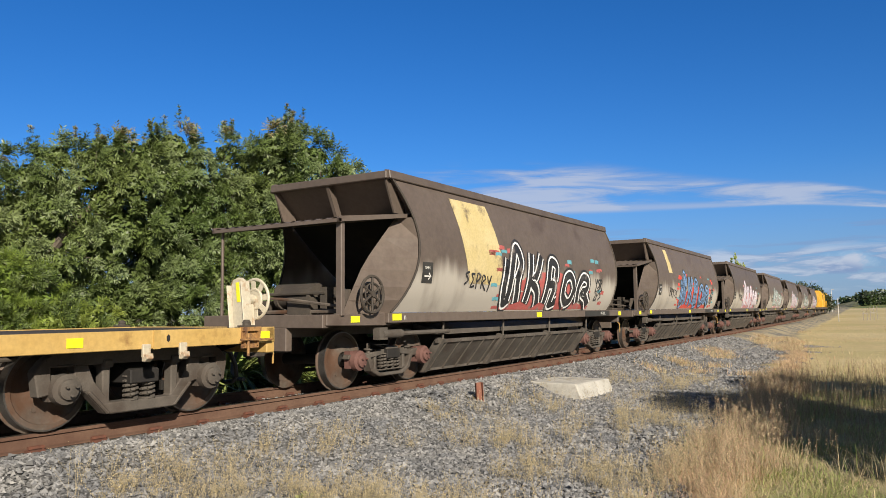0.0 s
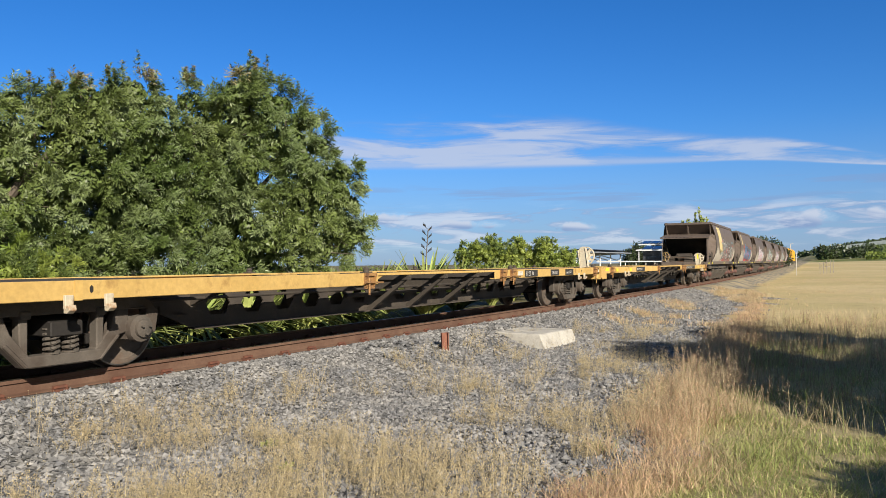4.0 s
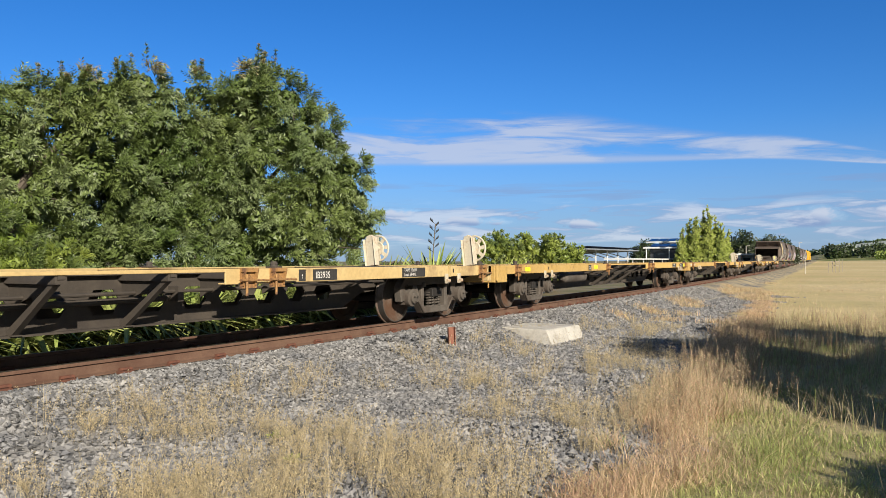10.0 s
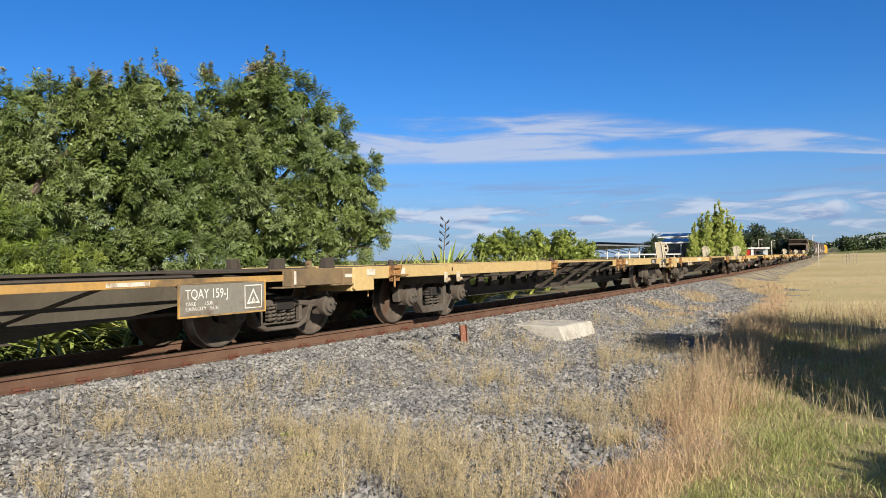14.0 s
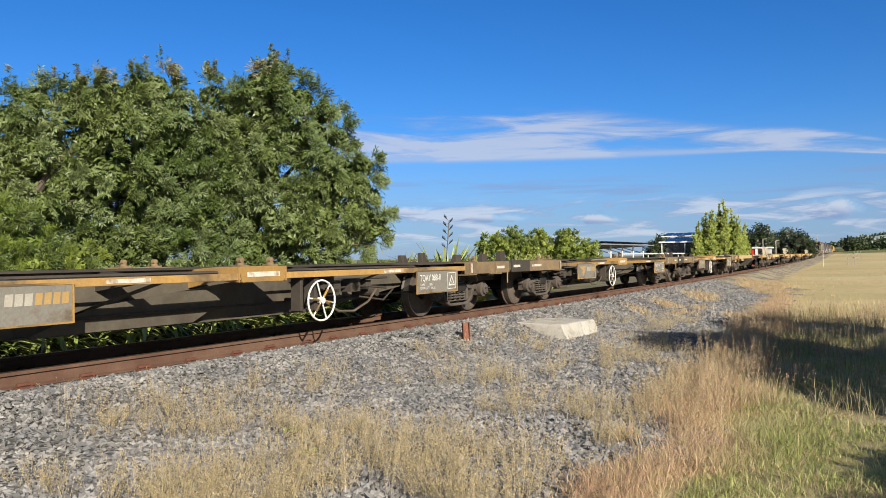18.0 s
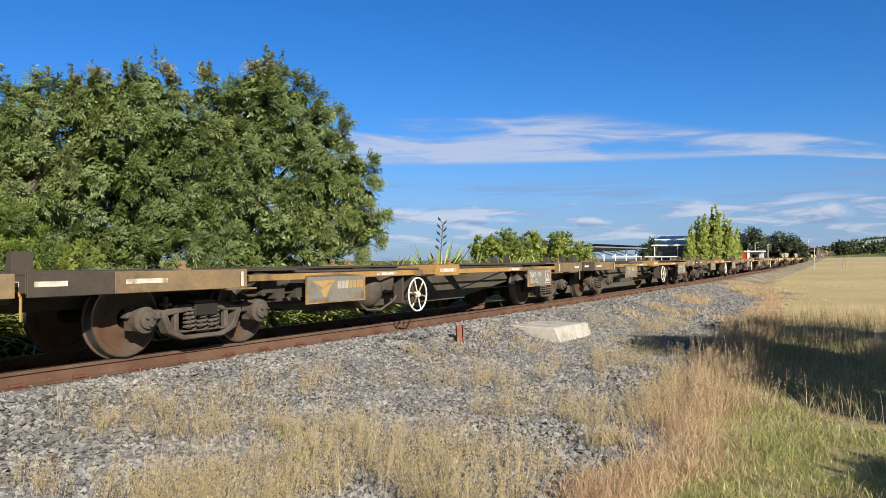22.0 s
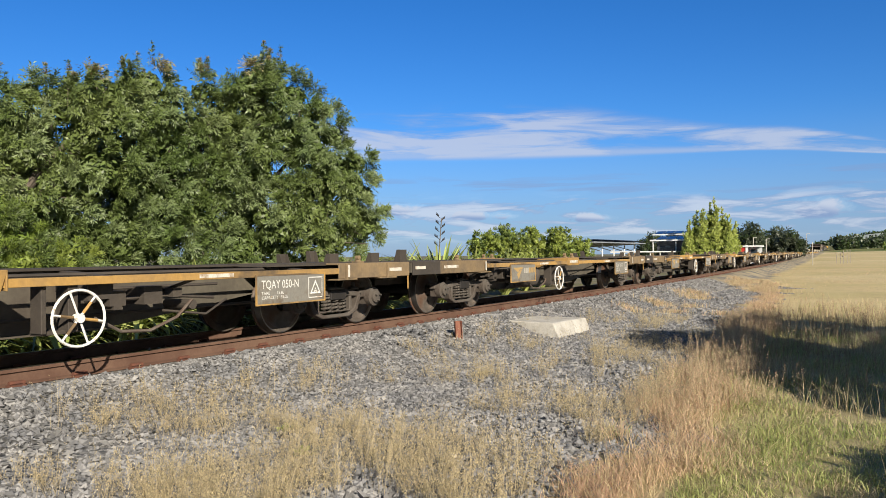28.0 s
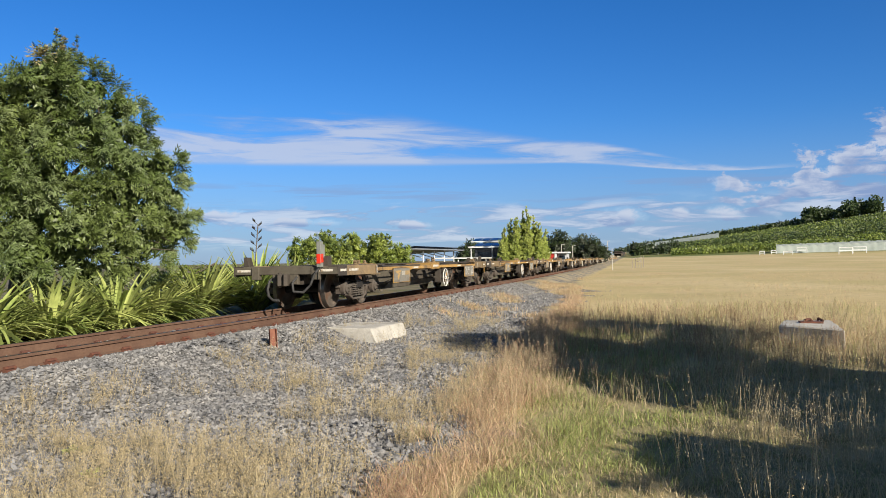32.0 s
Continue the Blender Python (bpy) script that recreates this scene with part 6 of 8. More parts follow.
# -- locomotive, seen far ahead --
def locomotive():
    w = thing("locomotive", "yellow diesel locomotive with a dark roof and grey underframe", "locomotive", "locomotives at the head of the train")
    M_LOCO = cached("m_loco", lambda: material("yellow_locomotive_paint", (0.66, 0.36, 0.03), (0.72, 0.41, 0.05), 0.45, scale=1.0, spots=(0.3, 0.18, 0.05), spot_amount=0.2))
    M_GLASS = cached("m_glass", lambda: material("dark_window_glass", (0.02, 0.025, 0.03), (0.03, 0.035, 0.04), 0.1, scale=2))
    part("body", Geo().box(-0.95, 0.95, -6.9, 4.6, 1.15, 3.05).prism([(-0.95, 3.05), (0.95, 3.05), (0.6, 3.25), (-0.6, 3.25)], "y", -6.9, 4.6), M_LOCO, w, "yellow hood", bevel=0.05)
    cab = part("cab", Geo().prism([(-1.3, 1.15), (1.3, 1.15), (1.3, 3.0), (0.9, 3.45), (-0.9, 3.45), (-1.3, 3.0)], "y", 4.6, 7.0).box(-0.9, 0.9, 7.0, 8.1, 1.15, 2.2), M_LOCO, w, "yellow cab", bevel=0.04)
    for y0, y1 in ((4.8, 5.6), (5.8, 6.6)):
        for s in (1, -1):
            part("window", Geo().box(1.29 * s - 0.02, 1.29 * s + 0.02, y0, y1, 2.2, 2.85), M_GLASS, cab, "dark cab window")
    part("window", Geo().box(-0.9, 0.9, 4.57, 4.61, 2.4, 2.95), M_GLASS, cab, "dark rear cab window")
    part("frame", Geo().box(-1.3, 1.3, -7.8, 8.3, 0.9, 1.15).box(-1.1, 1.1, -2.0, 2.0, 0.35, 0.9), M_FRAME, w, "grey underframe and fuel tank", bevel=0.03)
    for y in (-5.8, -4.2, -2.6, -1.0, 0.6, 2.2, 3.6):
        part("grille", Geo().box(0.95, 0.985, y - 0.55, y + 0.55, 1.5, 2.7), M_FRAME if y < -3 else M_LOCO, w, "body side grille", bevel=0.01)
    part("radiator", Geo().box(-0.9, 0.9, -6.4, -4.0, 3.2, 3.42).cyl((0, -2, 3.2), (0, -2, 3.5), 0.3, n=12), M_FRAME, w, "roof radiator and stack")
    for s in (1, -1):
        rail = Geo().tube([(1.22 * s, -7.6, 2.1), (1.22 * s, 4.5, 2.1)], 0.02, 6)
        for k in range(8):
            rail.cyl((1.22 * s, -7.6 + 1.7 * k, 1.15), (1.22 * s, -7.6 + 1.7 * k, 2.1), 0.02, n=6)
        part("handrail", rail, M_LOCO, w, "walkway handrail")
    bogie(w, 4.9, "cast")
    bogie(w, -4.9, "cast")
    end_gear(w, -7.9, -1)
    end_gear(w, 8.35, 1)
    return w


# ---- the train, front to rear: where each vehicle's middle stands along the line at the start ----
TRAIN = []
hop0 = hopper(0, 0)
HOPPERS = [hop0] + [copy_thing(hop0, Matrix()) for _ in range(6)]
for i, w in enumerate(HOPPERS):
    dress_hopper(w, i)
    TRAIN.append((w, 13.78 + 13.2 * i))
loco0 = locomotive()
TRAIN.append((loco0, 13.78 + 13.2 * 7 + 2.2))
TRAIN.append((copy_thing(loco0, Matrix()), 13.78 + 13.2 * 7 + 2.2 + 16.6))
FLATS = [
    ([(3.02, 5.34, "IB  462 P  TARE 15.6T  LOAD 56.4T", 0.115), (2.55, 2.72, "yellow", 0.88), (6.16, 6.32, "yellow", 0.87), (8.52, 8.66, "yellow", 0.87), (-5.93, -4.73, "MAX LOAD 56.4T", 0.10), (-8.44, -8.25, "yellow", 0.87), (-6.78, -6.6, "yellow", 0.87), (-9.62, -9.3, "yellow", 0.9)], True, ""),
    ([(3.42, 4.16, "IB  237  W", 0.135), (4.99, 5.55, "TARE 15600", 0.10), (6.0, 6.59, "Load 56400", 0.10), (3.05, 3.3, "white", 0.88), (-9.5, -9.2, "white", 0.88), (8.5, 8.7, "white", 0.88)], True, ""),
    ([(3.05, 3.73, "IB  243 R", 0.135), (5.77, 6.46, "TARE 15600\nLoad 56400", 0.072), (-9.5, -9.25, "white", 0.88), (-8.6, -8.35, "white", 0.88), (1.95, 2.1, "white", 0.93)], True, ""),
    ([(5.95, 6.6, "Load 56400\nTARE 15600", 0.078), (7.29, 7.93, "IB 116 N", 0.135), (7.93, 8.2, "yellow", 0.87), (-4.28, -4.05, "23U", 0.10), (-3.8, -3.5, "yellow", 0.88), (-8.58, -8.3, "yellow", 0.87)], False, "tank"),
    ([(3.16, 3.29, "n", 0.13), (3.44, 3.95, "IB393S", 0.13), (5.6, 6.29, "TARE 15600\nLoad 56400", 0.072), (-9.0, -8.72, "white", 0.88), (-9.6, -9.35, "white", 0.88)], True, "two"),
    ([(5.92, 6.48, "IB 358 X", 0.13), (7.07, 7.8, "Load 56400\nTARE 15600", 0.076), (3.09, 3.27, "white", 0.88), (8.5, 8.68, "white", 0.88), (-9.02, -8.7, "white", 0.88), (-9.7, -9.5, "white", 0.88)], True, ""),
]
for i, spec in enumerate(FLATS):
    TRAIN.append((yellow_flat(*spec, M_YELLOW if i < 4 else M_YELLOW_DULL, "" if i < 4 else "_dull"), 4.87 - 18.96 * i - 7.2))
CODES = [("TQAY 159-J", "b"), ("TQAY 160-F", "b"), ("TQAY 088-R", "a"), ("TQAY 093-D", "a"), ("TQAY 117-F", "b"), ("TQAY 110-L", "b"), ("TQAY 058-Q", "a"), ("TQAY 117-F", "b"), ("TQAY 050-N", "a"), ("TQAY 077-A", "a")]
for i, (code, style) in enumerate(CODES):
    TRAIN.append((grey_flat(code, style, tail=(i == 9)), -108.13 - 14.2 * i - 5.2))


# ---- plants ----
RNG = np.random.default_rng(5)


def unit(a):
    return a / np.maximum(np.linalg.norm(a, axis=1, keepdims=True), 1e-9)


def leaf_quads(p, d, n, length, width):
    """One kite-shaped leaf at each p, along d, facing n."""
    s = unit(np.cross(d, n))
    l, w = np.asarray(length)[:, None], np.asarray(width)[:, None]
    v = np.stack([p, p + d * l * 0.45 + s * w * 0.5, p + d * l, p + d * l * 0.45 - s * w * 0.5], 1).reshape(-1, 3)
    f = np.arange(len(p) * 4).reshape(-1, 4)
    return v, f


def billow(lobes, seed, k=9, shrink=0.84):
    """Break each ball into smaller billows set round its skin."""
    rng = np.random.default_rng(seed)
    out = []
    for x, y, z, r in lobes:
        r *= shrink
        out.append((x, y, z, r * 0.74))
        for d in unit(rng.normal(size=(k, 3)) + np.array([0.3, -0.25, 0.15])):
            q = r * rng.uniform(0.30, 0.46)
            c = np.array([x, y, z]) + d * (r - q * 0.75)
            out.append((c[0], c[1], c[2], q))
    return out


def on_lobes(lobes, n, lo, hi, rng):
    """Points near the skin of a union of balls, with the outward direction."""
    L = np.array(lobes)
    wts = L[:, 3] ** 2
    k = rng.choice(len(L), n, p=wts / wts.sum())
    d = unit(rng.normal(size=(n, 3)))
    r = rng.uniform(lo, hi, n)
    # lumpy skin
    bump = 1 + 0.10 * np.sin(d[:, 0] * 9 + k) * np.sin(d[:, 1] * 8 + 2 * k) + 0.08 * np.sin(d[:, 2] * 15 + k)
    p = L[k, :3] + d * (L[k, 3] * r * bump)[:, None]
    deep = np.zeros(n, bool)
    for j in range(len(L)):
        q = np.linalg.norm(p - L[j, :3], axis=1) / L[j, 3]
        deep |= (q < lo * 0.86) & (k != j)
    return p[~deep], d[~deep]


def crown_mesh(name, lobes, puffs, leaflet, mats, shares, seed, sprays=36, per=8, rachis=0.19, droop=0.25, width=0.26, floor_z=-0.3, puff=(0.20, 0.36), shoots=0, rise=0.0, billows=True, fill=18, gap=1.25, core=(0.45, 0.68)):
    """Foliage in puffs set over billowing lobes: each puff a burst of leafy sprays, with dark gaps between, over an inner lining of leaves."""
    rng = np.random.default_rng(seed)
    lobes = billow(lobes, seed + 900) if billows else lobes
    c, d = on_lobes(lobes, puffs * 3, 0.86, 1.02, rng)
    # keep the puffs apart, so that dark gaps stay between them
    near, kept = gap * (puff[0] + puff[1]) / 2, []
    for i in range(len(c)):
        if not kept or np.min(np.sum((c[kept] - c[i]) ** 2, 1)) > near * near:
            kept.append(i)
    c, d = c[kept], d[kept]
    R = rng.uniform(puff[0], puff[1], len(c))
    if shoots:
        # upright leading shoots along the top, a string of small puffs each
        top = np.argsort(c[:, 2])[-int(len(c) * 0.16):]
        pick = rng.choice(top, shoots)
        ec, er = [], []
        for q in pick:
            h = rng.uniform(0.12, 0.5)
            off = rng.normal(size=2) * 0.12
            for k in range(6):
                ec.append(c[q] + np.array([off[0] * (1 + 0.15 * k), off[1], 0.10 + h * k / 5.0]))
                er.append(0.095 - 0.013 * k)
        c = np.concatenate([c, np.array(ec)])
        d = np.concatenate([d, np.tile([0.0, 0.0, 1.0], (len(ec), 1))])
        R = np.concatenate([R, np.array(er)])
    keep = c[:, 2] > floor_z
    c, d, R = c[keep], d[keep], R[keep]
    tone = rng.random(len(c))
    cut = np.cumsum(shares)
    kc = np.minimum(np.searchsorted(cut, tone), len(mats) - 1)
    if len(mats) > 2:
        # bronze young leaves only in the upper crown
        high = c[:, 2] > np.quantile(c[:, 2], 0.80)
        kc = np.where((kc == 2) & ~high, 0, kc)
        kc = np.where(high & (rng.random(len(c)) < 0.40), 2, kc)
    k = np.repeat(np.arange(len(c)), sprays)
    if shoots:
        k = k[(R[k] > 0.12) | (rng.random(len(k)) < 0.22)]
    m = len(k)
    e = unit(rng.normal(size=(m, 3)) * 0.6 + d[k] * 0.8 + np.array([0, 0, 0.3]))
    p = c[k] + e * (R[k] * rng.uniform(0.1, 0.6, m))[:, None]
    e = unit(e + np.array([0.55, 0.35, -droop + rise]) + rng.normal(size=(m, 3)) * 0.25)
    kind = np.where(rng.random(m) < 0.8, kc[k], rng.integers(0, min(2, len(mats)), m))
    side = unit(np.cross(e, unit(rng.normal(size=(m, 3)) * 0.3 + d[k] + np.array([0.35, -0.25, 0.6]))))
    nrm = np.cross(side, e)
    t = np.linspace(0.05, 1.0, per)
    sg = np.where(np.arange(per) % 2, 1.0, -1.0)
    small = np.clip(R[k] / 0.3, 0.30, 1.3) if shoots else np.clip(R[k] / 0.3, 0.55, 1.3)
    ln0 = np.repeat((rachis * small)[:, None], per, 1)
    base = p[:, None, :] + e[:, None, :] * (t[None, :] * ln0)[:, :, None]
    ld = e[:, None, :] * 0.75 + side[:, None, :] * sg[None, :, None] * 0.6 - np.array([0, 0, 0.22])
    ld = ld + rng.normal(size=ld.shape) * 0.22
    nn = nrm[:, None, :] + rng.normal(size=ld.shape) * 0.28
    base, ld, nn = base.reshape(-1, 3), unit(ld.reshape(-1, 3)), unit(nn.reshape(-1, 3))
    ln = leaflet * rng.uniform(0.75, 1.4, len(base)) * np.repeat(np.clip(small * 1.3, 0.5, 1.0), per)
    v, f = leaf_quads(base, ld, nn, ln, ln * width)
    idx = np.repeat(kind, per)
    q, e2 = on_lobes(lobes, puffs * fill, core[0], core[1], rng)
    ok = q[:, 2] > floor_z
    q, e2 = q[ok], e2[ok]
    l2 = leaflet * rng.uniform(1.1, 1.8, len(q))
    v2, f2 = leaf_quads(q, unit(np.cross(e2, rng.normal(size=e2.shape))), unit(e2 + rng.normal(size=e2.shape) * 0.5), l2, l2 * 0.42)
    f = np.concatenate([f, f2 + len(v)])
    v = np.concatenate([v, v2])
    return mesh_np(name, v, f, mats, np.concatenate([idx, np.zeros(len(f2), int)]))

def limbs_geo(base, lobes, seed, r0=0.22):
    rng = random.Random(seed)
    g = Geo()
    b = Vector(base)
    fork = b + Vector((0.05, 0.1, 1.5))
    g.cyl(b, b + Vector((0, 0, 0.35)), r0 * 1.5, r0 * 1.1, 12).cyl(b + Vector((0, 0, 0.3)), fork, r0 * 1.1, r0 * 0.85, 12)
    for i, L in enumerate(lobes):
        e = Vector(L[:3])
        m = fork.lerp(e, 0.5) + Vector((rng.uniform(-0.3, 0.3), rng.uniform(-0.3, 0.3), rng.uniform(0.0, 0.4)))
        g.cyl(fork, m, r0 * 0.5, r0 * 0.32, 8).cyl(m, e, r0 * 0.32, r0 * 0.12, 8)
        for k in range(5):
            q = e + Vector((rng.uniform(-1, 1), rng.uniform(-1, 1), rng.uniform(-0.4, 1))).normalized() * L[3] * 0.85
            g.cyl(m.lerp(e, rng.uniform(0.4, 1)), q, r0 * 0.10, r0 * 0.03, 5)
    return g


def tree(name, label, category, base, lobes, puffs, leaflet, mats, shares, seed, group="", r0=0.22, **kw):
    ob = thing(name, label, category, group)
    part("trunk", limbs_geo(base, lobes, seed, r0), M_BARK, ob, "grey-brown trunk and limbs", smooth=True)
    cr = new("crown", crown_mesh("crown", lobes, puffs, leaflet, mats, shares, seed, **kw))
    cr.parent = ob
    tagged(cr, "dense wind-ruffled leaf crown")
    return ob


def squat(lobes, k=0.95):
    return [(x, y, -0.4 + (z + 0.4) * k, r * (0.5 + 0.5 * k)) for x, y, z, r in lobes]


ASH = dict(sprays=44, gap=1.38, puff=(0.22, 0.38), core=(0.35, 0.66), fill=32, droop=0.30)
TREE_MATS = [M_LEAF, M_LEAF_GREY, M_LEAF_TIP]
LOBES_A = [(-13.2, 13.3, 4.8, 1.51), (-12.5, 14.0, 4.2, 1.37), (-13.5, 13.0, 3.2, 1.58), (-12.3, 14.2, 2.8, 1.58), (-11.8, 14.6, 3.1, 1.01), (-11.5, 14.8, 1.9, 0.79), (-12.0, 14.4, 1.6, 1.29), (-13.1, 13.4, 1.6, 1.58), (-13.3, 13.3, 5.5, 0.79)]
LOBES_B = [(-15.25, 11.25, 4.6, 1.50), (-15.05, 11.5, 5.0, 1.02), (-15.2, 11.3, 3.7, 1.60), (-14.6, 12.1, 3.2, 1.60), (-15.0, 11.6, 1.8, 1.60), (-14.3, 12.5, 1.8, 1.45), (-15.5, 11.0, 5.35, 0.66), (-14.15, 12.5, 4.75, 1.15), (-14.3, 12.3, 3.9, 1.3)]
LOBES_C = [(-15.6, 8.9, 4.0, 1.38), (-15.1, 9.8, 4.3, 1.24), (-15.8, 8.6, 2.7, 1.65), (-15.2, 9.7, 2.7, 1.65), (-15.4, 9.3, 1.4, 1.38), (-14.9, 10.1, 1.5, 1.24), (-15.2, 9.7, 4.9, 0.58), (-14.8, 10.1, 4.8, 0.58)]
LOBES_D = [(-16.3, 7.5, 3.5, 1.79), (-16.4, 7.3, 2.0, 1.79), (-16.9, 6.2, 2.5, 2.06)]
LOBES_E = [(-11.8, 6.6, 1.1, 0.62), (-11.5, 7.1, 1.0, 0.46), (-12.1, 6.0, 1.3, 0.83), (-12.4, 5.3, 1.2, 0.83)]
tree("ash_tree", "large dense dark green leafy tree beside the line", "tree", (-14.6, 13.4, -0.4), squat(LOBES_A), 1150, 0.095, TREE_MATS, [0.55, 0.40, 0.05], 1, "trees behind the flax", shoots=24, **ASH)
tree("ash_tree", "tall dark green leafy tree with bronze shoot tips", "tree", (-15.4, 11.0, -0.4), squat(LOBES_B), 950, 0.095, TREE_MATS, [0.55, 0.38, 0.07], 2, "trees behind the flax", shoots=22, **ASH)
tree("ash_tree", "broad dark green leafy tree with bronze shoot tips", "tree", (-15.6, 7.6, -0.4), squat(LOBES_C), 950, 0.095, TREE_MATS, [0.60, 0.32, 0.08], 3, "trees behind the flax", shoots=22, **ASH)
tree("ash_tree", "broad dark green leafy tree beside the line", "tree", (-16.2, 3.2, -0.4), squat(LOBES_D), 560, 0.10, TREE_MATS, [0.62, 0.32, 0.06], 4, "trees behind the flax", shoots=10, **ASH)
tree("feathery_shrub", "yellow-green feathery shrub at the foot of the trees", "shrub", (-12.4, 6.0, -0.4), LOBES_E, 330, 0.075, [M_SHRUB, M_LEAF], [0.7, 0.3], 5, "", 0.06, per=11, rachis=0.22, rise=0.6, width=0.2, puff=(0.12, 0.24))


def flax(x, y, h, blades, seed, stalk=False, lean=0.0, sag=0.80):
    """Sword-leaved flax bush: stiff upright blades in the middle, arching ones outside."""
    rng = np.random.default_rng(seed)
    z0 = rest_z(x, y) - 0.03
    n = 7
    a = rng.uniform(0, 2 * math.pi, blades)
    out = 0.30 + 0.70 * rng.random(blades) ** 0.6
    L = h * rng.uniform(0.45, 1.2, blades)
    t = np.linspace(0, 1, n)
    dirx, diry = np.cos(a), np.sin(a)
    reach = out * 1.1
    rr = 0.10 + reach[:, None] * L[:, None] * (t ** 1.4)[None, :] * 0.95
    zz = L[:, None] * (t[None, :] * (1 - 0.20 * out[:, None]) - (out[:, None] ** 1.4) * sag * (t ** 2.3)[None, :])
    cx = x + dirx[:, None] * rr + lean * zz
    cy = y + diry[:, None] * rr + 0.16 * np.clip(zz, 0, 3)
    w = (0.046 * (1 - t ** 3) + 0.003)[None, :] * rng.uniform(0.7, 1.3, blades)[:, None]
    sx, sy = -diry[:, None] * w, dirx[:, None] * w
    fold = 0.5 * w
    A = np.stack([cx - sx, cy - sy, z0 + zz + fold], 2)
    B = np.stack([cx, cy, z0 + zz], 2)
    C = np.stack([cx + sx, cy + sy, z0 + zz + fold], 2)
    V = np.stack([A, B, C], 2).reshape(-1, 3)
    F = []
    for b in range(blades):
        o = b * n * 3
        for i in range(n - 1):
            q = o + 3 * i
            F += [(q, q + 1, q + 4, q + 3), (q + 1, q + 2, q + 5, q + 4)]
    ob = thing("flax_bush", "yellow-green sword-leaved flax bush" + (" with a dark flower stalk" if stalk else ""), "shrub", "flax bushes along the line")
    lf = new("leaves", mesh_np("leaves", V, np.array(F), [M_FLAX]))
    lf.parent = ob
    tagged(lf, "long arching sword leaves")
    if stalk:
        g = Geo().tube([(x, y, z0), (x + 0.02, y, z0 + 1.4), (x + 0.12, y + 0.02, z0 + 2.55)], 0.014, 6)
        part("flower_stalk", g, M_BARK, ob, "dark upright flower stalk")
        pod = Geo()
        for i in range(9):
            s = 1 if i % 2 else -1
            zb = z0 + 1.75 + 0.10 * i
            k = 0.20 - 0.014 * i
            p0 = Vector((x + 0.05 + 0.006 * i, y, zb))
            p1 = p0 + Vector((0.1 * s, s * k * 0.55, 0.10))
            pod.cyl(p0, p1, 0.007, n=5)
            for j in range(4):
                q = p0.lerp(p1, 0.45 + 0.18 * j)
                pod.cyl(q, q + Vector((0.01, 0.02 * s, 0.075)), 0.013, 0.005, 5)
        part("seed_pods", pod, M_BLACK, ob, "black seed pods on side branches")


FLAX_ROW = [(-10.3, 2.6), (-10.9, 3.7), (-10.2, 4.5), (-10.8, 5.4), (-10.25, 6.2), (-10.9, 7.0), (-10.2, 7.8), (-10.75, 8.6), (-10.25, 9.4), (-10.95, 10.0), (-10.3, 10.8), (-10.7, 11.6), (-10.3, 12.5), (-10.9, 13.1), (-10.4, 13.8), (-10.7, 14.7)]
for i, (x, y) in enumerate(FLAX_ROW):
    flax(x - 0.70, y, 1.48 + 0.30 * ((i * 7) % 5) / 5, 170, 100 + i)
    flax(x - 1.7, y + 0.4, 1.55 + 0.25 * ((i * 3) % 5) / 5, 110, 170 + i)
for i, (x, y, h) in enumerate([(-11.6, 16.2, 1.5), (-11.0, 17.8, 1.75), (-11.9, 18.9, 1.6), (-11.3, 20.2, 1.5), (-12.2, 21.8, 1.5), (-12.0, 24.0, 1.45), (-12.6, 27.0, 1.4), (-13.2, 30.0, 1.4)]):
    flax(x, y, h * 1.3, 300, 140 + i, stalk=(i == 1), sag=0.5)

# low yellow hedge and shrubs farther along
tree("clipped_hedge", "low yellow-green hedge behind the flax", "hedge", (-13.2, 19.0, -0.45), [(-13.4, 17.6, 0.45, 0.75), (-13.2, 18.9, 0.45, 0.75), (-13.1, 20.2, 0.45, 0.7), (-13.3, 16.6, 0.4, 0.7)], 420, 0.06, [M_SHRUB], [1.0], 8, "", 0.05, sprays=12, per=7, rachis=0.10, width=0.4, puff=(0.08, 0.16))
for i, (L, lab) in enumerate([([(-16.3, 32.1, 1.6, 1.05), (-17.1, 31.6, 1.4, 0.69)], "rounded yellow-green leafy shrub"), ([(-15.2, 32.6, 1.5, 0.96), (-15.2, 32.6, 0.7, 1.00)], "spreading bright green leafy shrub"), ([(-13.7, 33.3, 1.3, 1.05), (-12.9, 33.6, 1.1, 0.69)], "rounded yellow-green leafy shrub")]):
    tree("shrub", lab, "shrub", (L[0][0], L[0][1], -0.5), L, 300, 0.12, [M_SHRUB, M_LEAF], [0.75, 0.25], 30 + i, "shrubs beyond the flax", 0.06, sprays=12, per=7, rachis=0.22, rise=0.35, width=0.4, puff=(0.12, 0.26))


def poplar(x, y, h, r, seed):
    lobes = [(x + 0.10 * math.sin(i * 2.1 + seed), y + 0.1 * math.cos(i * 1.7 + seed), -0.2 + h * (0.10 + 0.088 * i), r * max(0.10, math.sin(math.pi * (0.24 + 0.07 * i)) * (1 - 0.07 * i)) * (1.35 - 0.05 * i)) for i in range(10)]
    tree("poplar", "slender upright yellow-green poplar", "tree", (x, y, -0.5), lobes, 300, 0.16, [M_POPLAR, M_SHRUB], [0.85, 0.15], seed, "poplars beyond the yard", 0.12, sprays=12, per=6, rachis=0.42, rise=2.6, width=0.42, puff=(0.13, 0.24), shoots=12, core=(0.3, 0.8))


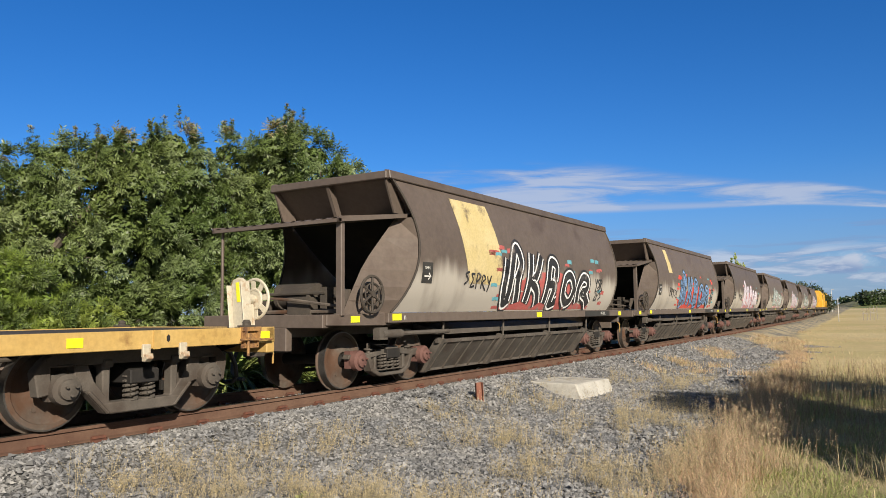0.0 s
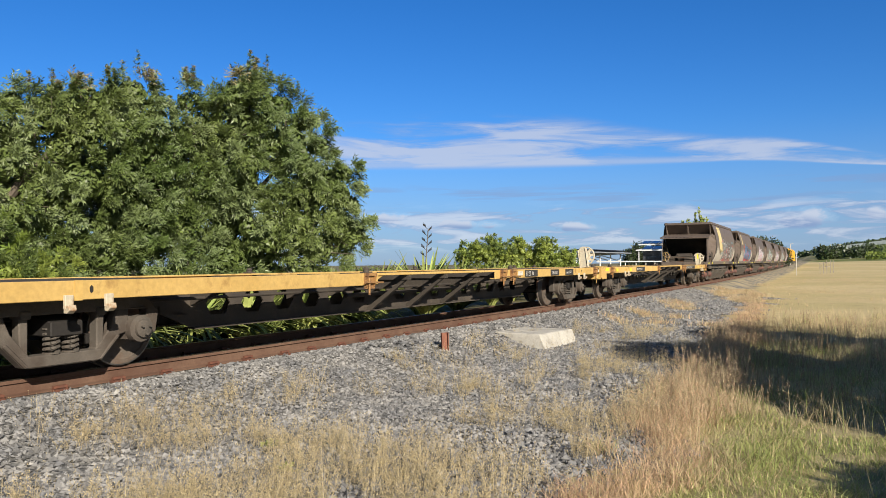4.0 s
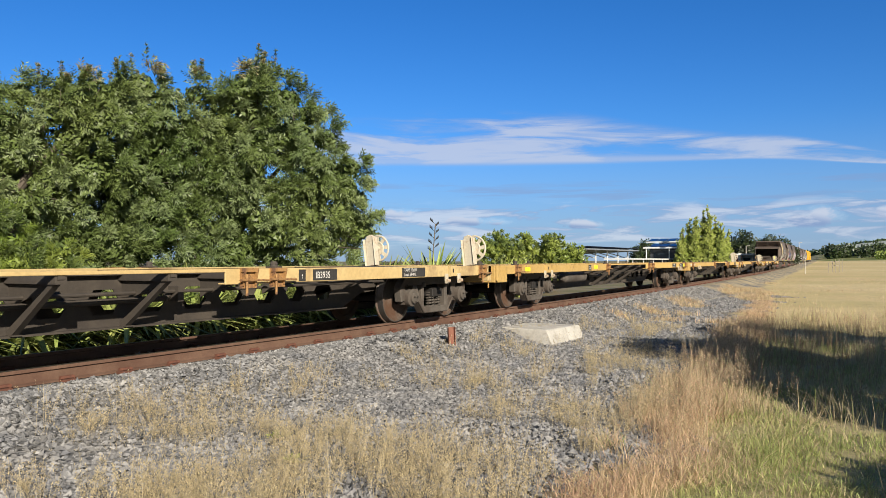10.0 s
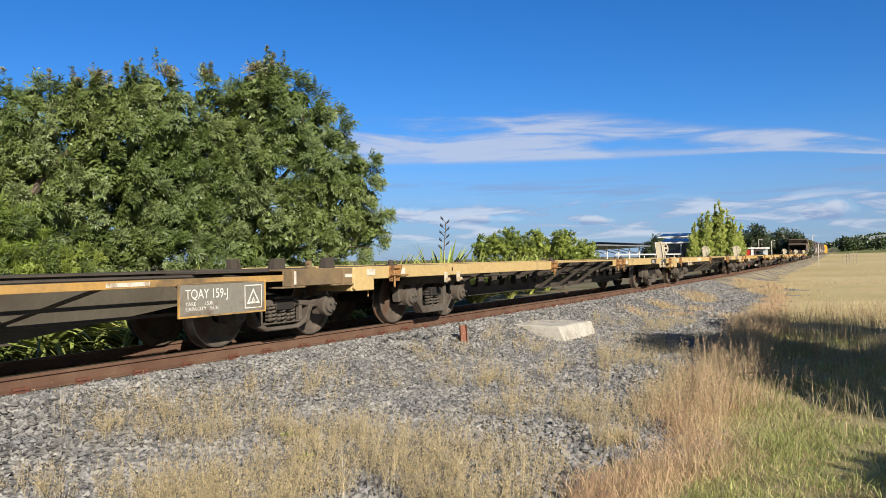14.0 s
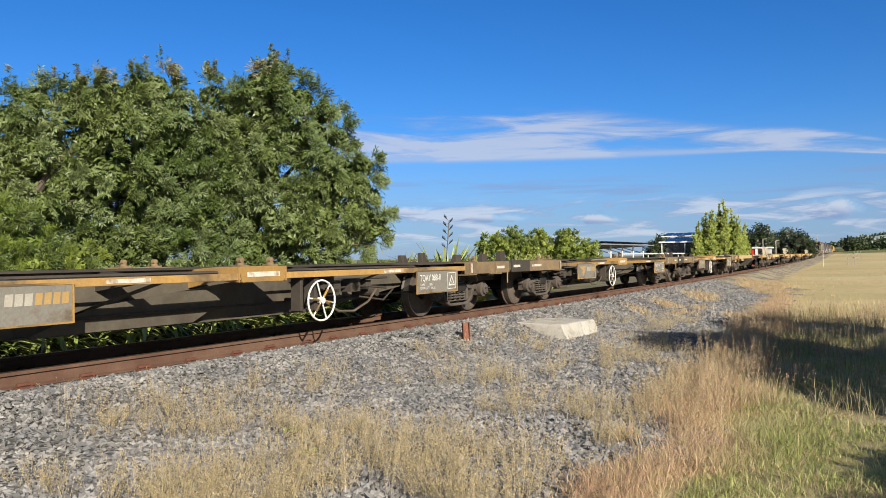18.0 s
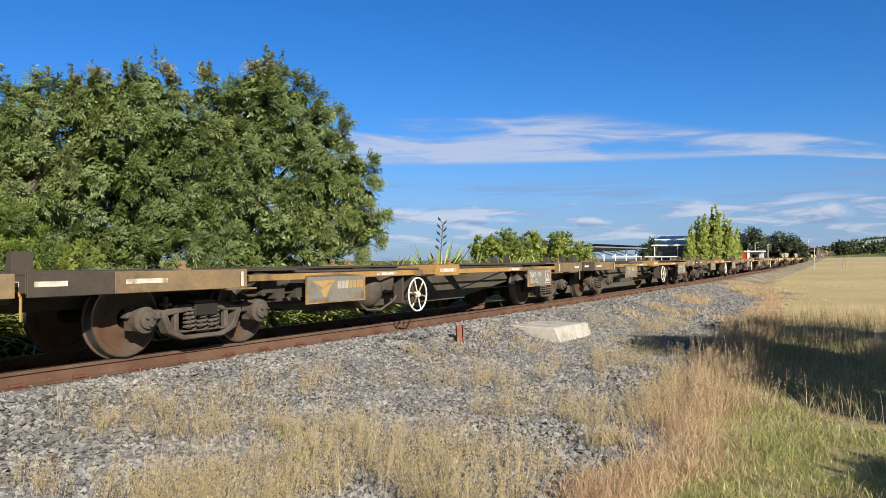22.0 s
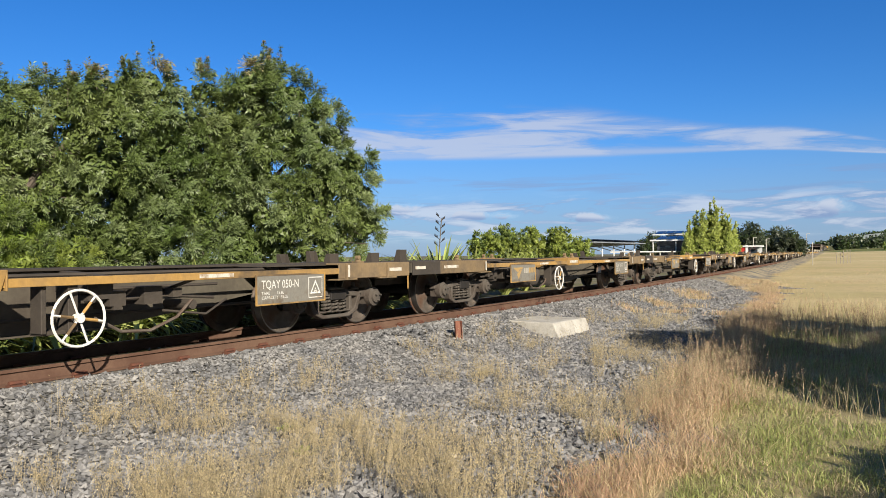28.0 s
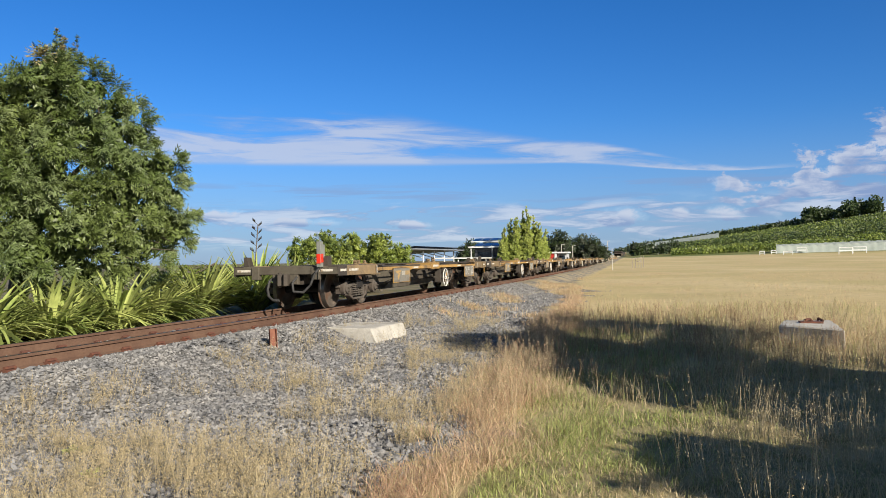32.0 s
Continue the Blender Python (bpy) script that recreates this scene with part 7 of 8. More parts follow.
for i, (x, y, h, r) in enumerate([(-19.5, 84.0, 3.6, 0.72), (-19.0, 83.2, 4.9, 0.75), (-18.45, 84.0, 6.1, 0.8), (-17.7, 83.4, 6.6, 0.85), (-17.0, 84.3, 7.2, 0.85), (-16.35, 83.6, 7.5, 0.9), (-15.7, 84.2, 6.3, 0.8), (-15.1, 83.5, 5.6, 0.75), (-14.6, 84.3, 4.4, 0.7)]):
    poplar(x, y, h, r, 50 + i)

for i, (x, y, top, r) in enumerate([(-20.2, 128, 5.4, 2.4), (-17.0, 132, 5.0, 2.3), (-33.0, 118, 4.2, 2.2), (-14.5, 128, 4.2, 1.8)]):
    tree("gum_tree", "grey-green gum tree behind the yard buildings", "tree", (x, y, -0.5), [(x, y, top - r, r), (x + 1.4, y, top - r * 1.4, r * 0.8), (x - 1.3, y + 1, top - r * 1.5, r * 0.8)], 170, 0.42, [M_EUC_LEAF, M_FAR_LEAF], [0.7, 0.3], 70 + i, "gum trees behind the yard", 0.2, sprays=9, per=5, rachis=0.6, width=0.4, puff=(0.35, 0.6))

# the tree behind the camera's right shoulder that throws its shade over the verge:
# each bough by the spot of ground it shades, its height over the ground and its radius
def bough(x, y, h, r):
    k = h / math.tan(radians(SUN_EL))
    return (x + 0.79 * k, y - 0.61 * k, h - 0.5, r)


VERGE_BOUGHS = [bough(-1.37, 16.2, 6.0, 1.40), bough(-1.3, 12.4, 5.0, 2.0), bough(0.56, 8.9, 3.6, 1.30), bough(3.0, 9.2, 3.2, 1.4), bough(-0.5, 17.2, 6.8, 0.95), bough(2.8, 4.1, 2.0, 1.6), bough(1.9, 5.9, 2.4, 0.75), bough(4.4, 6.4, 2.6, 1.4), bough(0.3, 5.9, 2.6, 0.18)]
tree("verge_tree", "broad leafy tree shading the verge", "tree", (8.0, 5.0, -0.5), VERGE_BOUGHS, 460, 0.20, [M_LEAF, M_LEAF_GREY], [0.8, 0.2], 90, "", 0.25, sprays=12, per=7, rachis=0.3, fill=26, width=0.5, core=(0.3, 0.85))


# ---- near the camera: stones, weeds, grass and lineside things ----
def field_z(x, y):
    return np.array([rest_z(a, b) for a, b in zip(x, y)])


def gravel():
    """Crushed stones: eight-sided lumps near by, four-sided ones farther off."""
    rng = np.random.default_rng(21)
    near_base = np.array([(1, 0, 0), (0, 1, 0), (-1, 0, 0), (0, -1, 0), (0.1, 0.05, 0.75), (-0.1, 0, -0.6)], float)
    near_tris = np.array([(0, 1, 4), (1, 2, 4), (2, 3, 4), (3, 0, 4), (1, 0, 5), (2, 1, 5), (3, 2, 5), (0, 3, 5)])
    far_base = near_base[:5] - np.array([0, 0, 0.3])
    V, F, off = [], [], 0
    for n, y0, y1, o0, o1, lo, hi, near in ((84000, -2.0, 9.0, 0.78, 6.6, 0.011, 0.028, True), (46000, 9.0, 18.0, 0.78, 6.6, 0.016, 0.036, False), (30000, 18.0, 36.0, 0.78, 6.0, 0.022, 0.042, False), (7000, 2.0, 16.0, -0.48, 0.48, 0.018, 0.034, False)):
        y = rng.uniform(y0, y1, n)
        o = rng.uniform(o0, o1, n)
        edge = 5.9 - 1.6 * np.clip((y - 5) / 19, 0, 1) + 0.5 * np.sin(y * 1.3) + 0.3 * np.sin(y * 3.1 + 1)
        ok = o < edge + rng.normal(size=n) * 0.25
        o, y = o[ok], y[ok]
        x = np.array([line_x(q) for q in y]) + o
        n = len(x)
        z = field_z(x, y)
        s = rng.uniform(lo, hi, n) * np.where(rng.random(n) < 0.08, 1.3, 1.0)
        base, tris = (near_base, near_tris) if near else (far_base, near_tris[:4])
        k = len(base)
        v = base[None] * s[:, None, None] * rng.uniform(0.65, 1.3, (n, k, 1)) + rng.normal(size=(n, k, 3)) * (s * 0.26)[:, None, None]
        # each stone tipped and turned its own way
        a, tip = rng.uniform(0, 2 * math.pi, n), rng.normal(size=n) * 0.35
        c, sn = np.cos(a)[:, None], np.sin(a)[:, None]
        ct, st = np.cos(tip)[:, None], np.sin(tip)[:, None]
        vx, vz = v[..., 0] * ct * 1.3 - v[..., 2] * st, v[..., 0] * st + v[..., 2] * ct
        v = np.stack([vx * c - v[..., 1] * sn + x[:, None], vx * sn + v[..., 1] * c + y[:, None], vz + (z + s * rng.uniform(0.1, 0.7, n))[:, None]], 2)
        V.append(v.reshape(-1, 3))
        F.append((tris[None] + (np.arange(n) * k)[:, None, None]).reshape(-1, 3) + off)
        off += n * k
    tagged(new("gravel", mesh_np("gravel", np.concatenate(V), np.concatenate(F), [M_STONE])), "loose grey crushed ballast stones", "gravel", kind="stuff")


gravel()


def blades(name, x, y, height, spread, width, mats, label, category, seed, shares=None, bend=0.35, sink=0.02):
    """Grass: each blade two tapering quads, leaning its own way."""
    rng = np.random.default_rng(seed)
    n = len(x)
    z = field_z(x, y) - sink
    a = rng.uniform(0, 2 * math.pi, n)
    h = height * rng.uniform(0.55, 1.25, n)
    lean = rng.uniform(0.05, 1, n) * spread
    dx, dy = np.cos(a), np.sin(a)
    w = width * rng.uniform(0.6, 1.4, n)
    b = rng.uniform(0, 2 * math.pi, n)
    sx, sy = np.cos(b) * w, np.sin(b) * w
    p0 = np.stack([x, y, z], 1)
    p1 = p0 + np.stack([dx * lean * h * 0.35, dy * lean * h * 0.35, h * 0.55], 1)
    p2 = p0 + np.stack([dx * lean * h * (0.7 + bend), dy * lean * h * (0.7 + bend), h * (1 - 0.25 * lean)], 1)
    s = np.stack([sx, sy, np.zeros(n)], 1)
    v = np.stack([p0 - s, p0 + s, p1 + s * 0.8, p1 - s * 0.8, p2 + s * 0.15, p2 - s * 0.15], 1).reshape(-1, 3)
    t = np.array([(0, 1, 2, 3), (3, 2, 4, 5)])
    f = (t[None] + (np.arange(n) * 6)[:, None, None]).reshape(-1, 4)
    k = np.repeat(rng.choice(len(mats), n, p=shares), 2)
    return tagged(new(name, mesh_np(name, v, f, mats, k)), label, category, kind="stuff")


def clumped(rng, n, x0, x1, y0, y1, clumps, r, keep):
    cx, cy = rng.uniform(x0, x1, clumps), rng.uniform(y0, y1, clumps)
    ok = keep(cx, cy)
    cx, cy = cx[ok], cy[ok]
    k = rng.integers(0, len(cx), n)
    return cx[k] + rng.normal(size=n) * r, cy[k] + rng.normal(size=n) * r


def offset_of(x, y):
    return x - np.array([line_x(q) for q in y])


def verge_edge(y):
    return 5.9 - 1.6 * np.clip((y - 5) / 19, 0, 1) - 1.7 * np.clip((y - 24) / 36, 0, 1)


def grass():
    rng = np.random.default_rng(31)
    # straw-coloured and pinkish fringe along the gravel's edge
    n = 26000
    y = np.where(rng.random(n) < 0.08, rng.uniform(-4, 3.4, n), 3.2 + 27 * rng.random(n) ** 1.5)
    lx = np.array([line_x(q) for q in y])
    x = lx + verge_edge(y) + rng.normal(size=n) * 0.17 + 0.50 + 0.15 * np.sin(y * 2.3)
    blades("dry_grass", x, y, 0.17, 1.6, 0.0024, [M_PINK, M_DRY], "pinkish dry grass fringe along the gravel", "grass", 32, [0.62, 0.38])
    # taller tufts in the fringe
    x, y = clumped(rng, 9000, -4.2, 0.0, 5.5, 20, 300, 0.09, lambda a, b: np.abs(offset_of(a, b) - verge_edge(b) - 0.45) < 0.42)
    blades("dry_grass_tufts", x, y, 0.21, 1.4, 0.0024, [M_PINK, M_DRY, M_GRASS], "tall dry grass tufts at the gravel's edge", "grass", 33, [0.5, 0.35, 0.15])
    # green sward on the verge
    n = 100000
    y = np.where(rng.random(n) < 0.05, rng.uniform(-4, 3.4, n), 3.4 + 13 * rng.random(n) ** 1.45)
    x = np.array([line_x(q) for q in y]) + verge_edge(y) + 0.75 + rng.random(n) ** 1.2 * 4.6
    lump = np.array([noise.noise((a * 1.6, b * 1.6, 9.0)) for a, b in zip(x, y)])
    wet = np.array([noise.noise((a * 0.9, b * 0.9, 21.0)) for a, b in zip(x, y)]) + rng.normal(size=n) * 0.16 - np.clip((x - 0.4) * 0.7, 0, 0.9)
    g = wet > 0.10
    blades("verge_grass", x[g], y[g], 0.115 * (1 + 1.2 * np.clip(lump[g], -0.55, 0.8)), 1.4, 0.0030, [M_GRASS, M_DRY], "short green verge grass mixed with straw", "grass", 34, [0.85, 0.15])
    g = ~g & (rng.random(n) < 0.85)
    blades("straw_grass", x[g], y[g], 0.075 * (1 + 1.2 * np.clip(lump[g], -0.6, 0.8)), 1.7, 0.0028, [M_DRY, M_STALK, M_GRASS], "short bleached straw grass on the verge", "grass", 30, [0.45, 0.35, 0.2])
    x, y = clumped(rng, 15000, -2.2, 5.0, 8, 24, 420, 0.14, lambda a, b: offset_of(a, b) > verge_edge(b) + 0.5)
    blades("long_verge_grass", x, y, 0.30, 0.9, 0.0026, [M_DRY, M_GRASS, M_STALK], "long dry and green grass on the verge", "grass", 35, [0.4, 0.2, 0.4])
    # thin scatter of straw over the gravel farther along the line
    x, y = clumped(rng, 9000, -12.0, -2.5, 19, 55, 420, 0.22, lambda a, b: (offset_of(a, b) > 1.9) & (offset_of(a, b) < verge_edge(b) + 0.6) & (np.sin(a * 1.3 + b * 0.4) > -0.1))
    blades("lineside_straw", x, y, 0.20, 0.9, 0.005, [M_DRY, M_PINK], "thin dry grass scattered over the gravel", "grass", 39, [0.7, 0.3])
    # dry field
    n = 42000
    y = 13 + 62 * rng.random(n) ** 1.3
    x = np.array([line_x(q) for q in y]) + verge_edge(y) + 0.3 + (rng.random(n) ** 1.3) * (10 + y * 0.5)
    lump = np.array([noise.noise((a * 0.35, b * 0.35, 4.0)) + 0.6 * noise.noise((a * 1.3, b * 1.3, 2.0)) for a, b in zip(x, y)])
    ok = lump + rng.normal(size=n) * 0.25 > 0.0
    x, y, lump = x[ok], y[ok], lump[ok]
    blades("field_grass", x, y, 0.10 + 0.14 * np.clip(lump, 0, 0.7), 1.3, 0.005, [M_DRY, M_PINK], "dry golden field grass", "grass", 36, [0.8, 0.2])
    # grass in front of the flax, beyond the far rail
    n = 12000
    y = rng.uniform(1, 34, n)
    x = np.array([line_x(q) for q in y]) - rng.uniform(1.5, 2.4, n)
    blades("lineside_grass", x, y, 0.14, 0.9, 0.004, [M_DRY, M_GRASS], "dry grass beyond the far rail", "grass", 37, [0.7, 0.3])


grass()


def seeding(name, plants, mats, label, seed, stalks=(6, 16), seeds=(10, 17), size=(0.008, 0.018), thick=0.0013, spread=0.06, lean=0.3, frm=0.3):
    """Seeding weeds: thin leaning stalks hung with small seed leaves; plants of (x, y, height)."""
    rng = np.random.default_rng(seed)
    V, F, KI = [], [], []
    off = 0
    for cx, cy, hh in plants:
        z0 = rest_z(cx, cy) - 0.02
        for k in range(int(rng.integers(*stalks))):
            b0 = np.array([cx + rng.normal() * spread, cy + rng.normal() * spread, z0])
            h = hh * rng.uniform(0.55, 1.2)
            a = rng.uniform(0, 2 * math.pi)
            tip = b0 + np.array([math.cos(a) * h * lean * rng.random(), math.sin(a) * h * lean * rng.random(), h])
            s = np.array([-math.sin(a + 0.7), math.cos(a + 0.7), 0]) * thick
            V.append(np.stack([b0 - s, b0 + s, tip + s * 0.5, tip - s * 0.5]))
            F.append(np.arange(4) + off)
            KI.append(0)
            off += 4
            q = int(rng.integers(*seeds))
            t = frm + (1 - frm) * rng.random(q)
            p = b0 + (tip - b0) * t[:, None] + rng.normal(size=(q, 3)) * (0.004 + 0.014 * t * (1.15 - t))[:, None]
            dv = unit(rng.normal(size=(q, 3)) * np.array([0.6, 0.6, 0.4]) + np.array([0, 0, 0.9]))
            l = rng.uniform(size[0], size[1], q)
            v, f = leaf_quads(p, dv, unit(rng.normal(size=(q, 3))), l * 1.2, l * 0.38)
            V.append(v)
            F.extend(f + off)
            KI.extend([1 + int(j) for j in rng.integers(0, len(mats) - 1, q)])
            off += len(v)
    return tagged(new(name, mesh_np(name, np.concatenate(V), np.array(F), mats, np.array(KI))), label, "weeds", kind="stuff")


def weeds():
    rng = np.random.default_rng(41)
    n = 2300
    y = np.where(rng.random(n) < 0.06, rng.uniform(-3, 2.6, n), 2.8 + 15 * rng.random(n) ** 1.5)
    o = 1.7 + 4.2 * rng.random(n) ** 0.8
    x = np.array([line_x(q) for q in y]) + o
    d = np.array([noise.noise((a * 0.75, b * 0.75, 3.0)) + 0.5 * noise.noise((a * 2.1, b * 2.1, 7.0)) for a, b in zip(x, y)])
    near = np.clip((8.0 - y) / 5, 0, 1) * 0.22
    ok = d + near + rng.normal(size=n) * 0.06 > 0.14
    x, y = x[ok], y[ok]
    seeding("dry_weeds", np.stack([x, y, rng.uniform(0.12, 0.34, len(x)) * np.clip(1.25 - (y - 3) * 0.03, 0.8, 1.25)], 1), [M_STALK, M_WEED, M_WEED, M_DRY], "straw-coloured seeding weeds scattered over the gravel", 44, (6, 15), (16, 28), (0.007, 0.015), 0.0012, 0.045, 0.75, 0.38)
    # taller pinkish seeding weeds along the gravel's edge, and brown ones in the shade
    n = 260
    y = 6.4 + 11 * rng.random(n)
    x = np.array([line_x(q) for q in y]) + verge_edge(y) + 0.50 + 0.18 * np.sin(y * 3.3) + rng.normal(size=n) * 0.22
    seeding("tall_weeds", np.stack([x, y, rng.uniform(0.22, 0.46, n)], 1), [M_STALK, M_PINK, M_PINK, M_WEED], "tall pinkish seeding weeds at the gravel's edge", 45, (5, 11), (24, 40), (0.009, 0.018), 0.0016, 0.08, 0.7, 0.30)
    n = 420
    y = 8.5 + 12 * rng.random(n)
    x = np.array([line_x(q) for q in y]) + verge_edge(y) + 0.6 + 5.5 * rng.random(n) ** 1.1
    seeding("brown_weeds", np.stack([x, y, rng.uniform(0.25, 0.50, n)], 1), [M_DOCK, M_DOCK, M_DOCK, M_STALK], "brown seeding dock and tall grass stems on the verge", 46, (4, 11), (10, 20), (0.010, 0.022), 0.0018, 0.10, 0.3, 0.45)
    n = 620
    y = 4.6 + 9 * rng.random(n)
    x = 0.45 + 3.6 * rng.random(n) + 0.3 * np.sin(y * 2.0)
    seeding("tall_stems", np.stack([x, y, rng.uniform(0.22, 0.48, n)], 1), [M_STALK, M_DRY, M_STALK], "thin grey-brown seeding grass stems on the verge", 47, (4, 10), (7, 13), (0.008, 0.018), 0.0018, 0.10, 0.4, 0.6)
    n = 60
    a = rng.uniform(0, 2 * math.pi, n)
    seeding("footing_weeds", np.stack([2.2 + 1.0 * np.cos(a) + rng.normal(size=n) * 0.15, 14.2 + 1.2 * np.sin(a) + rng.normal(size=n) * 0.2, rng.uniform(0.2, 0.42, n)], 1), [M_STALK, M_PINK, M_DOCK], "dry seeding weeds crowding the concrete footing", 48, (4, 10), (14, 24), (0.010, 0.022), 0.0018, 0.08, 0.35, 0.3)
    # a few fresh green rosettes
    rng = np.random.default_rng(43)
    for i, (cx, cy) in enumerate([(-4.6, 4.9), (-4.0, 4.4), (-2.2, 3.9)]):
        q = 90
        a = rng.uniform(0, 2 * math.pi, q)
        r = rng.uniform(0, 0.09, q)
        p = np.stack([cx + r * np.cos(a), cy + r * np.sin(a), np.full(q, rest_z(cx, cy) + 0.01) + rng.uniform(0, 0.05, q)], 1)
        l = rng.uniform(0.025, 0.05, q)
        v, f = leaf_quads(p, unit(np.stack([np.cos(a), np.sin(a), rng.uniform(0.2, 0.9, q)], 1)), unit(rng.normal(size=(q, 3)) + np.array([0, 0, 1.5])), l, l * 0.5)
        tagged(new("green_weed", mesh_np("green_weed", v, f, [M_GRASS])), "small fresh green weed in the gravel", "weed", "green weeds in the gravel")

weeds()


def chipped_block(name, corners, z0, z1, mat_, label, seed, foot=None):
    """A cast block with worn edges: subdivided, roughened prism."""
    g = Geo().prism(corners, "z", z0, z1)
    for i, (dx, dy) in enumerate(foot or ()):
        g.v[i] = (g.v[i][0] + dx, g.v[i][1] + dy, z0)
    me = mesh_of(name, g, mat_, bevel=0.02)
    bm = bmesh.new()
    bm.from_mesh(me)
    bmesh.ops.subdivide_edges(bm, edges=bm.edges[:], cuts=5, use_grid_fill=True)
    for v in bm.verts:
        k = noise.noise(v.co * 6 + Vector((seed, 0, 0))) * 0.012 + noise.noise(v.co * 22) * 0.005
        v.co += Vector((k, k * 0.7, k))
    bm.to_mesh(me)
    bm.free()
    return tagged(new(name, me), label, "concrete block")


chipped_block("concrete_block", [(-6.44, 13.0), (-5.43, 12.86), (-5.31, 14.27), (-6.48, 14.2)], -0.62, -0.235, M_CONCRETE, "pale weathered concrete block half sunk in the gravel", 1, [(-0.12, 0.10), (0.30, -0.30), (0.02, 0.25), (0.0, 0.2)])
blk = chipped_block("concrete_footing", [(1.72, 14.0), (2.62, 13.3), (2.76, 15.3), (1.93, 15.1)], -0.6, -0.20, M_CONCRETE, "weathered concrete footing with rusted fixings in long grass", 2)
part("rusty_fixing", Geo().tube([(0.0, 0.0, -0.02), (0.02, 0.02, 0.05), (0.10, 0.08, 0.07), (0.16, 0.05, 0.0)], 0.025, 6).tube([(0.25, 0.25, -0.02), (0.27, 0.27, 0.07), (0.33, 0.15, 0.03)], 0.02, 6).box(-0.07, 0.30, -0.05, 0.2, 0.0, 0.03), M_CLIP, blk, "rusted bent iron fixing", at=pose(2.2, 14.5, -0.20))
p = thing("steel_post", "short rusty steel channel post in the ballast", "post")
part("web", Geo().box(-0.012, 0.0, -0.06, 0.06, -0.62, 0.0), M_POST, p, bevel=0.003)
part("flange", Geo().box(0.0, 0.05, -0.06, -0.048, -0.62, 0.0), M_POST, p, bevel=0.003)
part("flange", Geo().box(0.0, 0.05, 0.048, 0.06, -0.62, 0.0), M_POST, p, bevel=0.003)
p.matrix_basis = pose(-6.15, 10.55, -0.035, 2, 1, -40)

# small post-and-rail fence end beside the flax
M_WOOD = material("silvered_fence_timber", (0.24, 0.21, 0.17), (0.32, 0.28, 0.23), 0.9, scale=3, bump=0.3, stretch=(1, 1, 0.2))
fe = thing("timber_fence", "short length of silvered timber fence by the flax", "fence")
for k in (0, 1):
    part("post", Geo().box(-0.09, 0.09, -0.07, 0.07, -0.7, 0.38 - 0.1 * k), M_WOOD, fe, at=pose(-14.9 - 1.5 * k, 22.1 - 1.1 * k, 0, 0, 0, 36), bevel=0.01)
for z in (-0.22, 0.0, 0.20):
    part("rail_board", Geo().box(-1.9, 0.0, -0.02, 0.02, -0.06, 0.06), M_WOOD, fe, at=pose(-14.84, 22.0, z, 0, 1.0, 36), bevel=0.005)


# ---- farther off: yard buildings, posts, field fences, hill ----
M_DARK_WALL = material("charcoal_cladding", (0.045, 0.05, 0.06), (0.06, 0.066, 0.078), 0.5, scale=1.5, stretch=(8, 8, 0.5))
M_PALE_WALL = material("pale_grey_cladding", (0.50, 0.52, 0.54), (0.58, 0.60, 0.61), 0.5, scale=1.0)
M_PANEL = material("blue_black_solar_panel", (0.012, 0.018, 0.04), (0.02, 0.028, 0.06), 0.15, scale=1.0)
M_STEEL_W = material("white_painted_steel", (0.74, 0.75, 0.74), (0.80, 0.80, 0.79), 0.45, scale=2)
M_RED_WALL = material("red_cladding", (0.50, 0.03, 0.02), (0.56, 0.04, 0.03), 0.5, scale=2)
M_GLASS_DARK = material("dark_shop_glass", (0.03, 0.045, 0.06), (0.04, 0.055, 0.075), 0.08, scale=2)
M_NET = material("white_orchard_netting", (0.34, 0.39, 0.34), (0.44, 0.48, 0.43), 0.9, scale=0.4)
M_ROOF = material("grey_sheet_roof", (0.20, 0.22, 0.25), (0.27, 0.29, 0.32), 0.5, scale=1.0)
M_POLE = material("weathered_pale_post", (0.52, 0.49, 0.43), (0.60, 0.57, 0.51), 0.8, scale=5)


